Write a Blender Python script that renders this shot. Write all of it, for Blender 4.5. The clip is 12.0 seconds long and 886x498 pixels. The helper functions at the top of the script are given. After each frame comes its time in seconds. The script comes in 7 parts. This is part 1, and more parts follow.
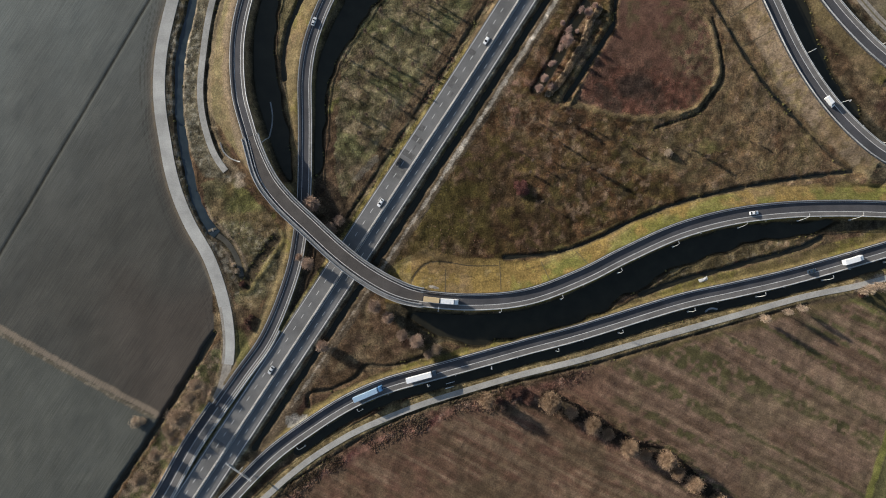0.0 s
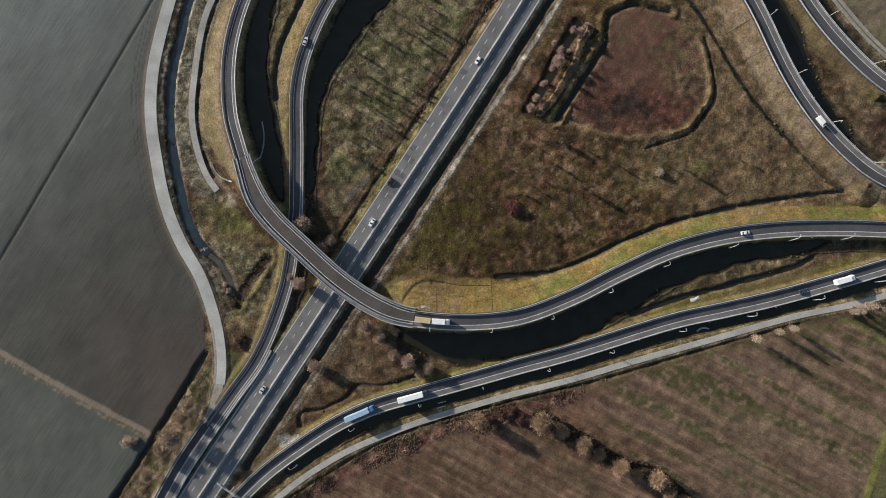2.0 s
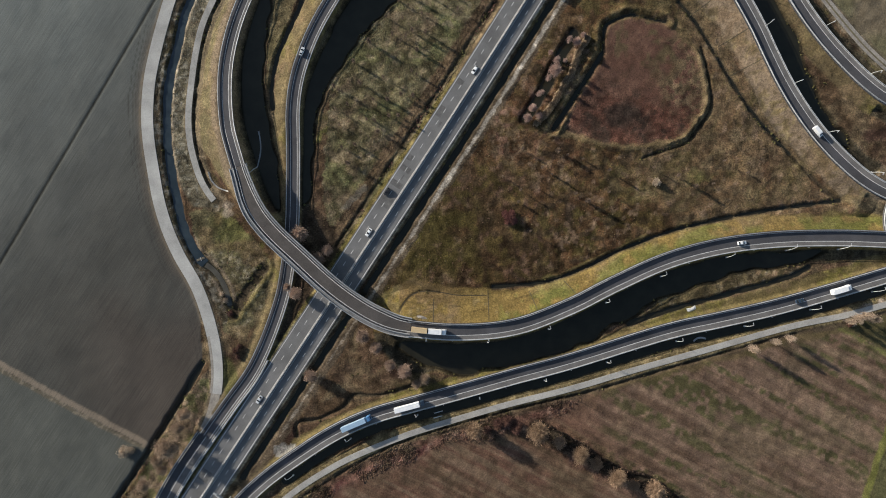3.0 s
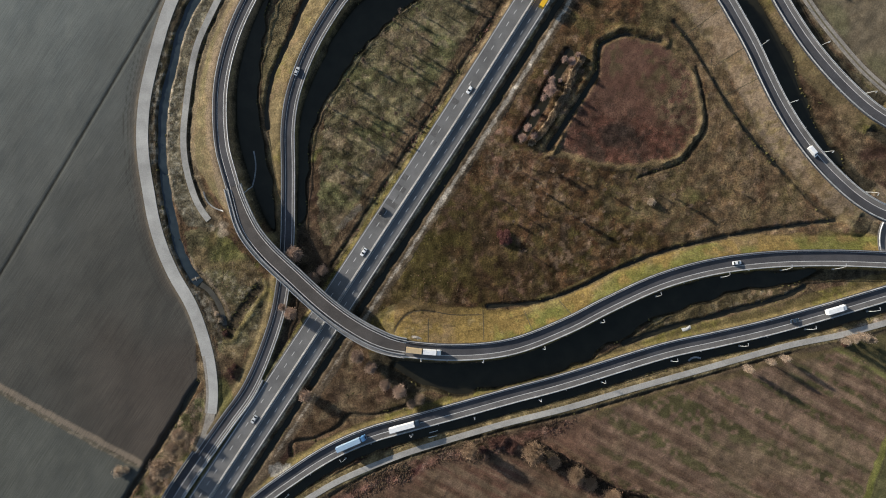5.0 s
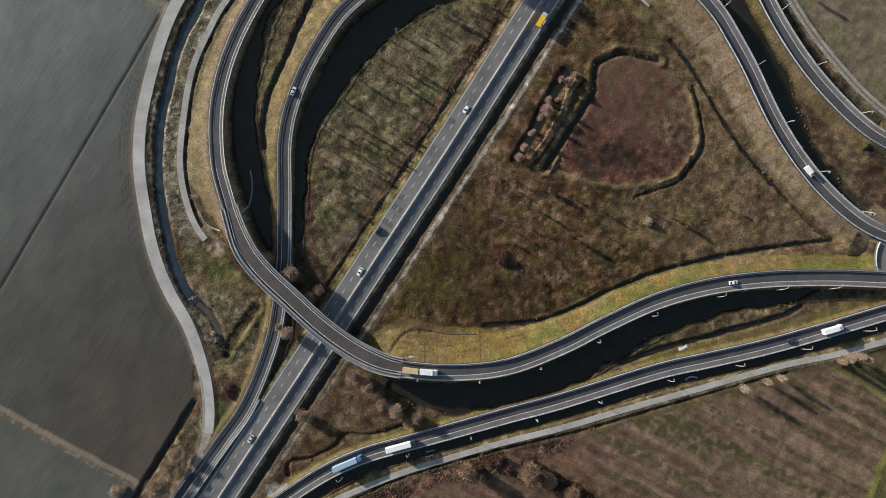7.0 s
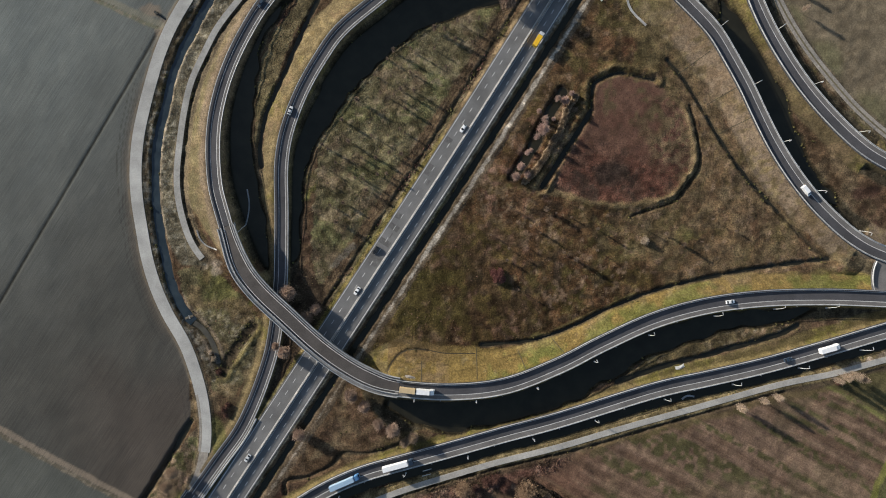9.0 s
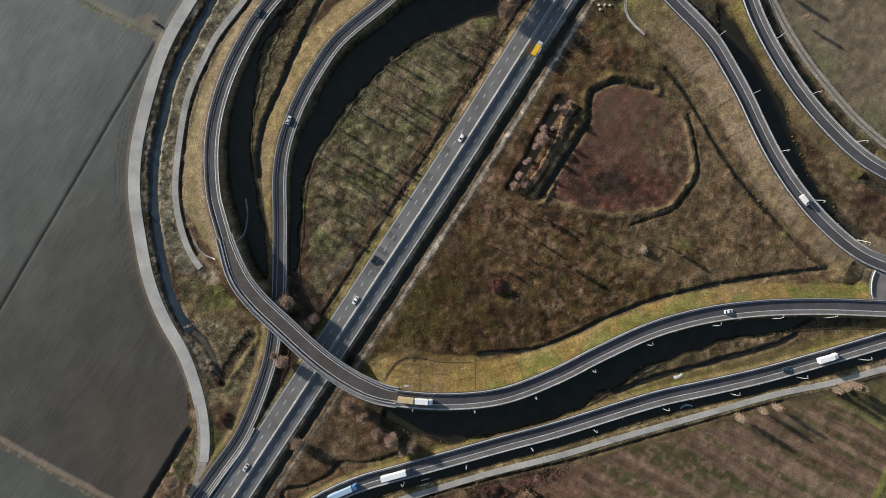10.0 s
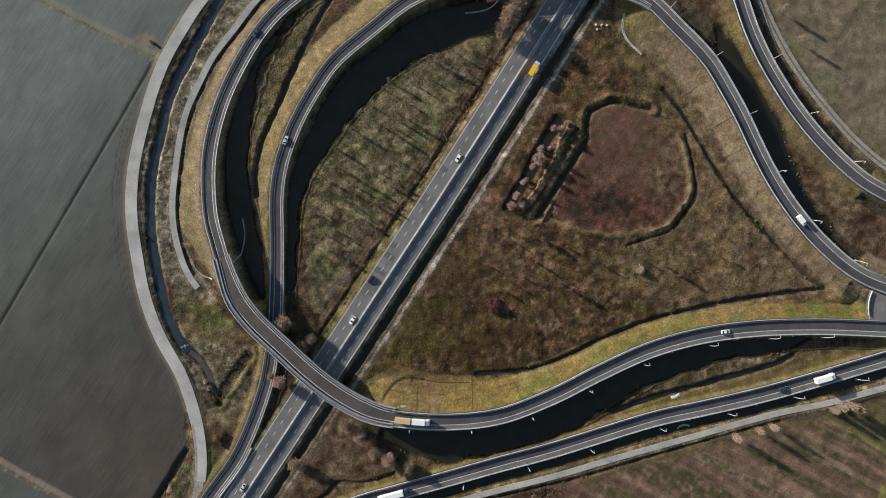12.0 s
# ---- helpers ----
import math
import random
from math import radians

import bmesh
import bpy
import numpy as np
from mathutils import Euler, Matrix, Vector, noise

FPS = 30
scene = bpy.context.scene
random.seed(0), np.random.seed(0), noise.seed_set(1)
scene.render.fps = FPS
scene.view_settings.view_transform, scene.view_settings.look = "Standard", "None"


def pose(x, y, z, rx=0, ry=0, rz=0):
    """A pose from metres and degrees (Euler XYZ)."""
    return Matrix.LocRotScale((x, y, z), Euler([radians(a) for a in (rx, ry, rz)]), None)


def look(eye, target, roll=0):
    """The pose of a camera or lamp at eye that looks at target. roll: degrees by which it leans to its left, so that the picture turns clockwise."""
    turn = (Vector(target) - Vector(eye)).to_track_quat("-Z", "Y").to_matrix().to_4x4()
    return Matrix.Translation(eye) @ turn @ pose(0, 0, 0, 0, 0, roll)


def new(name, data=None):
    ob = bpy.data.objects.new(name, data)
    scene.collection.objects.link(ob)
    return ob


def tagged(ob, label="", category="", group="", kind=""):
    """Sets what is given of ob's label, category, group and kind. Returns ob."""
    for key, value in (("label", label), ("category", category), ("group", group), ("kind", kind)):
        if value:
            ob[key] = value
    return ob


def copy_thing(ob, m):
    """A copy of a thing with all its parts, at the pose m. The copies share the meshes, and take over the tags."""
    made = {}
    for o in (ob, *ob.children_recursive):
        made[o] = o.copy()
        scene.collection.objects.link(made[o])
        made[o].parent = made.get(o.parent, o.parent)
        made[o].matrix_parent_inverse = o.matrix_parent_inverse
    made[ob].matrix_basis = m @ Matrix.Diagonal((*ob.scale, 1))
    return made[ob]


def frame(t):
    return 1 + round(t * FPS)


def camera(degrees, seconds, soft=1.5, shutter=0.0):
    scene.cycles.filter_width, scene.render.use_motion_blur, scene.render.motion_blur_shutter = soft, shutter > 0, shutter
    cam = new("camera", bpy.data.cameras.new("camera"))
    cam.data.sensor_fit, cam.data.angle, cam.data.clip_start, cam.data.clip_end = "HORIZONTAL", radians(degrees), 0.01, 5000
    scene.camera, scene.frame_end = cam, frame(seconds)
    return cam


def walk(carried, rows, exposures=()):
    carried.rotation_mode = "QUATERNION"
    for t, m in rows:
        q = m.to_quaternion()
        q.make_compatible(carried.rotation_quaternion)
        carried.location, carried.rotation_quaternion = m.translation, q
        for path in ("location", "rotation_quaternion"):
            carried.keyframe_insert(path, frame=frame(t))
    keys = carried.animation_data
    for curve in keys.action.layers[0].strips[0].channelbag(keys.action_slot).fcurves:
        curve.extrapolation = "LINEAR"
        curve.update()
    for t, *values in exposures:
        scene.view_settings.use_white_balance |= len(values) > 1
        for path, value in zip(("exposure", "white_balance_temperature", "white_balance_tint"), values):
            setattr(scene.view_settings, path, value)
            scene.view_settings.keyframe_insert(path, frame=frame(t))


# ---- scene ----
cam = camera(72.0, 12.0, soft=1.0)
PATH = [
    (0.0, pose(-9.55, -30.21, 312.93, 0, 0, 0)),
    (0.5, pose(-8.38, -27.65, 312.93, 0, 0, 0)),
    (1.0, pose(-7.26, -25.13, 312.93, 0, 0, 0)),
    (1.5, pose(-6.20, -22.63, 312.93, 0, 0, 0)),
    (2.0, pose(-5.22, -20.14, 312.93, 0, 0, 0)),
    (2.5, pose(-4.32, -17.64, 312.93, 0, 0, 0)),
    (3.0, pose(-3.50, -15.13, 312.93, 0, 0, 0)),
    (3.5, pose(-2.75, -12.62, 312.93, 0, 0, 0)),
    (4.0, pose(-2.08, -10.10, 312.93, 0, 0, 0)),
    (4.5, pose(-1.48, -7.57, 312.93, 0, 0, 0)),
    (5.0, pose(-0.94, -5.04, 312.93, 0, 0, 0)),
    (5.5, pose(-0.45, -2.52, 312.93, 0, 0, 0)),
    (6.0, pose(-0.00, 0.00, 312.93, 0, 0, 0)),
    (6.5, pose(0.42, 2.50, 312.93, 0, 0, 0)),
    (7.0, pose(0.83, 4.98, 312.93, 0, 0, 0)),
    (7.5, pose(1.22, 7.44, 312.93, 0, 0, 0)),
    (8.0, pose(1.62, 9.88, 312.93, 0, 0, 0)),
    (8.5, pose(2.02, 12.30, 312.93, 0, 0, 0)),
    (9.0, pose(2.42, 14.71, 312.93, 0, 0, 0)),
    (9.5, pose(2.84, 17.12, 312.93, 0, 0, 0)),
    (10.0, pose(3.25, 19.53, 312.93, 0, 0, 0)),
    (10.5, pose(3.67, 21.97, 312.93, 0, 0, 0)),
    (11.0, pose(4.07, 24.47, 312.93, 0, 0, 0)),
    (11.5, pose(4.44, 27.05, 312.93, 0, 0, 0)),
    (12.0, pose(4.74, 29.75, 312.93, 0, 0, 0)),
]
walk(cam, PATH)

# ---- light ----
SUN_FROM = Vector((-0.85, 0.527, 0.0)).normalized()
SUN_UP = radians(16.5)
world = bpy.data.worlds.new("sky")
world.use_nodes = True
scene.world = world
wn = world.node_tree.nodes
sky = wn.new("ShaderNodeTexSky")
sky.sky_type = "NISHITA"
sky.sun_disc = False
sky.sun_elevation = SUN_UP
sky.sun_rotation = math.atan2(SUN_FROM.x, SUN_FROM.y)
sky.air_density, sky.dust_density, sky.ozone_density = 1.0, 1.0, 1.0
wn["Background"].inputs["Strength"].default_value = 0.092
world.node_tree.links.new(sky.outputs["Color"], wn["Background"].inputs["Color"])
sun = new("sun", bpy.data.lights.new("sun", "SUN"))
sun.data.energy, sun.data.angle, sun.data.color = 5.0, radians(0.6), (1.0, 0.93, 0.82)
sun.matrix_world = look(SUN_FROM * 400 + Vector((0, 0, 400 * math.tan(SUN_UP))), (0, 0, 0))
scene.view_settings.exposure = 0.68

# ---- plan, in metres ----
LOOP = [(-41.6, 179.1, 0.9), (-73.3, 157.5, 1.4), (-88.4, 141.6, 2.1), (-99.9, 122.4, 2.9), (-108, 103.5, 3.7), (-112.8, 84.7, 4.5), (-113.9, 68, 6.1), (-112.6, 49.9, 7.6), (-109.7, 37.5, 8.7), (-100.2, 9.1, 10), (-90.9, -4.9, 10.2), (-76.1, -19.2, 10.1), (-61.5, -32.7, 9.8), (-48.1, -42.8, 9.5), (-34.6, -50.4, 9.1), (-21.1, -54.4, 8.5), (6, -56.5, 7.7), (33.5, -53.7, 7), (60.9, -43.5, 6.2), (81.3, -33.3, 5.6), (108.9, -21, 5), (136.4, -13.6, 4.6), (164.3, -10.1, 4.3), (192, -9.3, 4), (214, -9.8, 4), (262.1, -12.1, 4)]
RING = [(-170.4, -183.2, 1.3), (-158.9, -165, 1.3), (-151.4, -153.2, 1.3), (-139, -130.9, 1.3), (-125.4, -110.7, 1.3), (-111.8, -91.4, 1.3), (-105.7, -83.3, 1.3), (-100.5, -75.2, 1.3), (-94.2, -61.6, 1.3), (-87.8, -43.7, 1.3), (-84.6, -30.2, 1.4), (-81.4, -4.2, 1.6), (-80.7, 24.6, 2.2), (-80.6, 38.9, 2.6), (-80.7, 54.9, 3), (-79.1, 68.5, 3.5), (-75.5, 80.9, 4.3), (-69.3, 95.6, 5), (-60.7, 110.5, 5.6), (-49.8, 125.4, 6.1), (-30.8, 141.1, 6.7), (-12.4, 155.1, 7.2), (13.1, 164.9, 8), (37.7, 168.4, 8.4), (61.1, 168.2, 8.4)]
RING_EAST = [(86.6, 163.2, 8), (107.1, 155, 7.4), (122.4, 141.1, 6.8), (137.9, 125.4, 6.2), (147, 111.4, 5.6), (155.1, 97.2, 5.2), (161.9, 83.1, 4.9), (169.2, 68.9, 4.6), (178.1, 54.6, 4.4), (189.1, 40.3, 4.2), (201.6, 27.6, 4), (213.6, 18.1, 4), (227.4, 11.5, 4), (262.3, 0.1, 4)]
OUTER = [(145.2, 184.2, 3.4), (150.9, 171, 3.4), (155.5, 156.7, 3.4), (160.9, 140.8, 3.4), (167.5, 126.5, 3.4), (175.8, 112.2, 3.4), (185.6, 97.8, 3.4), (197.6, 83.5, 3.4), (212.3, 69.1, 3.4), (226.9, 59.1, 3.4), (262.8, 41.3, 3.4)]
LOWER = [(-131.2, -170.2, 1.3), (-119.3, -157.8, 1.3), (-109.2, -147.1, 1.3), (-100.5, -138.4, 1.4), (-90.6, -130, 1.6), (-76.7, -120.1, 1.9), (-62.9, -111.1, 2.1), (-49.1, -104, 2.1), (-35.4, -98.8, 2.1), (-21.6, -95, 2.1), (6, -87.5, 2.1), (33.9, -79.7, 2.1), (61.6, -72.3, 2.1), (109.7, -57.5, 2.1), (137.4, -51.3, 2.1), (165.4, -44.9, 2.1), (193.1, -37.2, 2.1), (215.3, -30.7, 2.1), (263.4, -16.3, 2.4)]
MOTORWAY = [(-156, -186.2, 1.2), (-136.1, -155.2, 1.2), (-84.9, -77.3, 1.2), (-29.1, 7.8, 1.2), (10.2, 68, 1.2), (64, 152.9, 1.2), (85.1, 186.4, 1.2)]
LANE_WEST = [(-103.9, 174.1, 0.5), (-119, 157.8, 0.5), (-128.5, 143.4, 0.5), (-136.9, 128.9, 0.5), (-143, 114.4, 0.5), (-147.4, 99.9, 0.5), (-151.1, 85.5, 0.5), (-154, 70.9, 0.5), (-155.2, 53.8, 0.5), (-154.3, 39.3, 0.5), (-152, 24.9, 0.5), (-149.4, 10.4, 0.5), (-145.1, -4.1, 0.5), (-138.7, -18.6, 0.5), (-130.3, -33.1, 0.5), (-124.8, -47.5, 0.5), (-121, -62, 0.5), (-119.3, -76.5, 0.6), (-119.8, -88, 0.8), (-122, -99.5, 1.1), (-125.7, -108.1, 1.3)]
PATH_WEST = [(-73.6, 174.1, 0.4), (-90.6, 157.9, 0.4), (-101.7, 143.4, 0.4), (-112.9, 128.9, 0.4), (-120.5, 114.4, 0.4), (-126.9, 100, 0.4), (-130.3, 85.5, 0.4), (-132.4, 71, 0.4), (-134.1, 53.8, 0.4), (-133.2, 39.4, 0.4), (-129.5, 24.9, 0.4), (-125.7, 16.2, 0.4), (-120.2, 8.7, 0.4)]
LANE_SOUTH = [(-119.9, -173.5, 0.5), (-100.8, -157.6, 0.5), (-90.9, -148.6, 0.5), (-77, -137.6, 0.5), (-62.8, -128.6, 0.5), (-53.7, -123.6, 0.5), (-42.1, -118.4, 0.5), (-24.8, -111.5, 0.5), (-10.3, -106.6, 0.5), (27.3, -95.5, 0.5), (62.1, -86.7, 0.5), (91, -78.2, 0.5), (134.5, -66, 0.5), (175, -54.8, 0.5), (202.1, -49.3, 0.5), (221.5, -44.1, 0.5), (242, -38.6, 0.5)]
TRACK_EAST = [(159.6, 171.3, 0.3), (167.5, 157.9, 0.3), (174.1, 143.4, 0.3), (181.9, 129, 0.3), (191.5, 114.5, 0.3), (203.1, 100, 0.3), (216.1, 85.5, 0.3), (233.5, 71, 0.3), (259.6, 55.4, 0.3)]
DITCH_WEST = [(-96.9, 172.5), (-109.3, 158), (-117.2, 143.5), (-125, 129), (-132.5, 114.6), (-137.8, 100), (-140.6, 85.6), (-144.1, 71.3), (-145.3, 53.9), (-145, 38), (-143, 24.9), (-140.4, 10.4), (-136.9, -4.1), (-129.9, -18.6), (-125.3, -23.5)]
DITCH_FIELD = [(-144.7, 125), (-160.4, 97.4), (-237.2, -33.1), (-291.2, -124.4)]
DITCH_SCRUB = [(-127, -73.7), (-137.5, -91.1), (-154.6, -118.6), (-180.7, -158.3), (-195.5, -179.5)]
DITCH_MEADOW = [(22.3, -34.5), (47, -32.5), (67.3, -25.8), (84.7, -17.1), (110.8, -7), (139.8, 0.3), (168.8, 5.5), (200.7, 9.6)]
DITCH_EAST = [(117.7, 111.9), (125.6, 103), (137.2, 84.1), (154.6, 56.6), (174.9, 33.3)]
DITCH_HEART = [(110.9, 101.6), (95.2, 105.1), (92.7, 105.7), (90.3, 104.7), (82, 101.2), (79.6, 100.2), (79.4, 97.6), (78.5, 87.7), (78.3, 85.1), (76.9, 82.9), (52.9, 45.9)]
DITCH_HEART_EAST = [(129.2, 88.3), (131.6, 79.5), (132.1, 77.5), (132.4, 75.5), (134.5, 63), (134.9, 61), (134.3, 59), (133.5, 56), (133, 54), (131.7, 52.4), (122.6, 40.3), (121.4, 38.7), (119.4, 38.1), (97.6, 31.1)]
DITCH_WEDGE = [(92.0, -53.6), (101.5, -50.2), (118.9, -44.6), (134.9, -40.6), (150.8, -36.2), (162.4, -33.2), (176.9, -28.6), (185.5, -24)]
SPIT = [(101.5, -46.7), (110.2, -38.9), (121.8, -33.1), (134.9, -29.4), (147.9, -26.5), (162.4, -24.4), (179.8, -22.9), (185.6, -23.2), (176.9, -27.3), (162.4, -31.6), (150.8, -34.6), (134.9, -39), (118.9, -43), (103, -48)]
DITCH_TRIANGLE = [(-78.3, -111.4), (-78.3, -104.1), (-67.9, -102.7), (-53.4, -95.4), (-50.5, -90.2), (-36, -90.2), (-21.5, -86.1), (-14.2, -82.4)]
DITCH_RING = [(-53.4, 158), (-62.1, 142.4), (-71.8, 122.5), (-77.6, 108), (-83.1, 96.4), (-88.3, 84.8), (-90.9, 73.2), (-91.8, 63.9), (-90.9, 56.4)]
REED_STRIP = [(-60.6, 158), (-72.2, 142.4), (-84.7, 125), (-89.9, 113.4), (-93.1, 98.9), (-94.2, 84.4), (-94.2, 68.4), (-92.2, 62.6), (-90.5, 78.3), (-86.4, 92.8), (-80.6, 107.3), (-73.1, 127.9), (-63.2, 142.4), (-53.9, 158)]
TRACK_FIELD = [(-291.2, -43.2), (-237.2, -72.2), (-198.4, -94), (-157.5, -115.7)]
TRACK_FIELD_NORTH = [(-244.8, 181.5), (-196.3, 155.1), (-169.4, 140.9), (-143.3, 129)]
HEART = [(80.2, 98.7), (92.7, 104.2), (110.3, 100.2), (121.7, 92.9), (128.3, 85.4), (131.8, 74.6), (133.3, 61.6), (131.2, 55.5), (120.2, 40.7), (97, 36.6), (76.7, 38.7), (55.8, 43.9), (68, 65.9), (79.3, 84.2)]
POND = [(-27.3, -66.4), (-24.4, -62.1), (22, -61.2), (51, -55.4), (80, -40.3), (109, -27.3), (138, -18.6), (167, -15.7), (190.2, -14.8), (196, -16.8), (178.6, -21.2), (149.6, -26.1), (120.6, -34.8), (106.1, -42), (91.6, -49.9), (77.1, -58), (77.1, -60), (62.6, -66.6), (33.6, -75), (4.6, -79.4), (-12.8, -74.2)]
MARSH_WEST = [(-65.2, 158.6), (-76.8, 142.8), (-87.9, 125.4), (-91.9, 113.8), (-94.8, 99.2), (-95.7, 84.7), (-95.4, 70.1), (-92.5, 42.2), (-88.4, 20.7), (-86.1, 3.2), (-97.2, 9), (-107.4, 29.4), (-113.2, 52.7), (-113.2, 75.9), (-108.8, 93.4), (-100.1, 113.8), (-88.4, 134.1)]
MARSH_SHADE_RING = [(26, 156), (37, 150), (36, 142.5), (19.5, 138), (-5.4, 129.5), (-24.7, 117), (-40.2, 101), (-50.6, 88), (-58.5, 76), (-63.6, 66), (-68.1, 57), (-70.1, 39.6), (-71.6, 11.9), (-76.8, 6.1), (-79.1, 32.3), (-76.8, 61.4), (-71, 81.8), (-60.8, 102.1), (-47.7, 119.6), (-30.3, 137), (-9.9, 151.6)]
CANAL_EAST = [(141.4, 145.8), (158.8, 131.2), (169, 110.8), (179.2, 93.4), (183.6, 75.9), (190.8, 58.5), (202.5, 44.8), (208.3, 35.2), (193.8, 41), (179.2, 59.9), (169, 81.8), (160.3, 102.1), (150.1, 119.6)]
LAMPS_LOOP = [(-14, -60.5), (16.6, -61.4), (48.2, -55.9), (76.5, -43.1), (104.4, -29.7), (138.7, -18.8), (168.9, -16), (194.6, -15.4)]
LAMPS_LOWER = [(-83.9, -129.4), (-53.8, -111.7), (-19.8, -99.6), (12.6, -91.3), (46.1, -81.9), (77.6, -72.7), (114.8, -63.8), (148.6, -53.3), (181.2, -44.1), (213, -33.5)]
LAMPS_RING = [(120.5, 152.6), (142.9, 126.8), (159.2, 98.2), (172.9, 68.4), (191.2, 42.1), (215.3, 23.5)]
LAMPS_OUTER = [(170.6, 125.4), (191.2, 97.9), (214.7, 73.9)]
TREES_PINK = [(-75.7, -7.5, 4), (-66.7, -20.0, 3.2), (-62.1, -15.7, 2.6), (-44.1, -59.2, 3.6), (-37.4, -65.0, 3.2), (-30.2, -73.7, 3), (-22.9, -76.6, 3.4), (-70.8, -79.5, 3.2), (12.2, -106.1, 3.8), (44.1, -107.0, 5), (65.8, -118.6, 4), (84.1, -130.2, 4.3), (102.7, -136.0, 4.8), (117.2, -148.5, 4.2), (129.3, -157.8, 4), (55.4, -112.8, 3), (74.2, -123.8, 3), (93.1, -134.6, 3), (109.0, -143.3, 3.2), (152.4, -65.2, 2.6), (164.2, -61.8, 2.2), (171.2, -60, 2.2), (204.8, -49.6, 2.5), (208.6, -48.6, 2.8), (212.4, -50.2, 2.6), (201.8, -51.6, 1.9), (-78.0, -37.4, 3), (-82.4, -34.5, 2)]
TREES_TAN = [(-141.5, -114.3, 5), (-134.3, -98.3, 3), (-147.6, -121.5, 3), (-154.9, -134.6, 3), (-162.1, -146.2, 3.4), (-137.5, -105.6, 3), (-146.2, -127.3, 2.6), (38.6, 146.4, 5), (35.1, 139.5, 4), (42.3, 152.5, 4), (-12.8, -80.9, 3), (-17.1, -83.8, 2.4)]
TREES_HEDGE = [(64.6, 90.4, 2.1), (68.0, 94.0, 1.4), (53.2, 75.6, 2.9), (51.4, 85.0, 1.3), (42.3, 57.0, 1.9), (39.6, 51.7, 2.1), (45.4, 52.6, 1.7), (47.4, 65.2, 1.2), (59.0, 81.2, 1.1), (55.6, 79.4, 1.0)]
BUSHES_TAN = [(-166.2, -118.6, 3.2), (-163.0, -118.0, 2.2), (105.6, 19.1, 2.2), (210.5, -52.4, 1.5), (206.8, -53.6, 1.3), (-115.2, -41.5, 1.7), (-117, -38.2, 1.3)]
BUSHES_RED = [(30.4, 1.0, 3.0), (28.2, 2.8, 2.2), (32.6, -0.8, 2.2), (29.4, -1.2, 1.7), (31.6, 3.4, 1.8)]
BUSHES = [(24.9, -104.1, 3), (29.3, -102.7, 3), (35.1, -105.6, 2.4), (33.6, -107.6, 2.6), (19.1, -107.6, 2.2), (204.7, -53.4, 2)]
REEDS = [(70.8, 93.1), (65.5, 84.4), (62.6, 75.7), (58.3, 68.4), (52.5, 58.3), (44.7, 49.6)]
ARC_MARSH = [(-98.3, 45.4), (-97.2, 38.1), (-98, 30.8), (-100.7, 22.1)]
ARC_NORTH = [(16.2, 151.1), (24.9, 152.2), (31.6, 155.4), (33.6, 159.8)]
ARC_CHANNEL = [(97.1, 149.9), (96.9, 143), (99.5, 136.6), (107, 129)]
ARC_PATH = [(-123.8, 24.4), (-122.4, 20), (-118.6, 16.2), (-112.8, 14.2)]
ARC_SOUTH = [(125.3, -62.6), (127, -60.9), (129.9, -60.6), (132.2, -61.5)]
CHANNELS = [(-8.4, -40.6), (-8.4, -53.3), (19.6, -36.3), (19.6, -51), (40.6, -36.6), (44.4, -46.7), (57.9, -30.8), (64, -38.3), (123.3, 104.6), (137.7, 115), (137.7, 88.7), (151.6, 96.8), (143.5, 73.5), (158.8, 81.5)]
DASH_AT = (32.2, 109.7)
GANTRY = [(-118.8, -137.7), (-106, -146.8)]
AT_TRUCK = (-6.2, -54.2)
AT_TRAILER = (-14.9, -53.6)
AT_CAR_LOOP = (147.2, -12.0)
AT_BOX_TRUCK = (197.4, -34.7)
AT_CAR_LOWER = (176.9, -38.8)
AT_SEMI_BLUE = (-47.1, -104.9)
AT_CAR_MOTOR = (-44.1, -5.5)
AT_YELLOW = (48.0, 122.6)
AT_CAR_DARK = (-31.6, 13.6)
AT_SEMI_WHITE = (-21.2, -94.2)
AT_VAN_RING = (189.9, 47.0)
AT_CAR_RING = (-71.7, 83.6)
AT_CAR_NORTH = (-88.0, 138.3)
AT_CAR_SOUTHWEST = (-100.0, -89.8)
AT_CAR_TOP = (9.8, 77.7)
DITCH_SPUR = [(-128.5, -18.6), (-121.5, -25.8), (-115.7, -34.5), (-112.8, -45.5)]
DITCH_VEE = [(-95.6, -24.6), (-103.2, -35.6), (-108.6, -43.8), (-111.6, -48.8)]
HEDGE_HOLLOW = [(64.1, 95.4), (58.3, 85.8), (51.6, 72.8), (45.2, 61.2), (38, 51)]
DITCH_LANE = [(-91.1, -152.2), (-63.2, -134.8), (-35.4, -118.6), (-7.5, -108.5), (34.5, -97.1), (77.1, -87), (110.8, -76.8), (149.6, -65.8), (178.6, -58.3)]
LANE_SOUTH_END = [(201.8, -49.6), (213.4, -46.1), (227.4, -41.5), (265.6, -28.7)]
WEST_MEADOW = [(-134, 3.2), (-119.5, 8.4), (-102.1, -8.4), (-88.7, -25.8), (-95.4, -46.1), (-107, -63.5), (-115.7, -57.7), (-122.4, -34.5), (-128.8, -18.6)]
GORE = [(-90.8, -120.6), (-89.6, -114.9), (-78.9, -114.9), (-74, -118.3), (-82.1, -123.5)]
LINK = [(230.2, 9.8), (226.8, 5), (225.9, -0.8), (227.1, -7.9)]
BLOCKS = [(83.2, 144.7), (86.1, 144.7), (88.7, 144.4), (83.8, 142.4)]
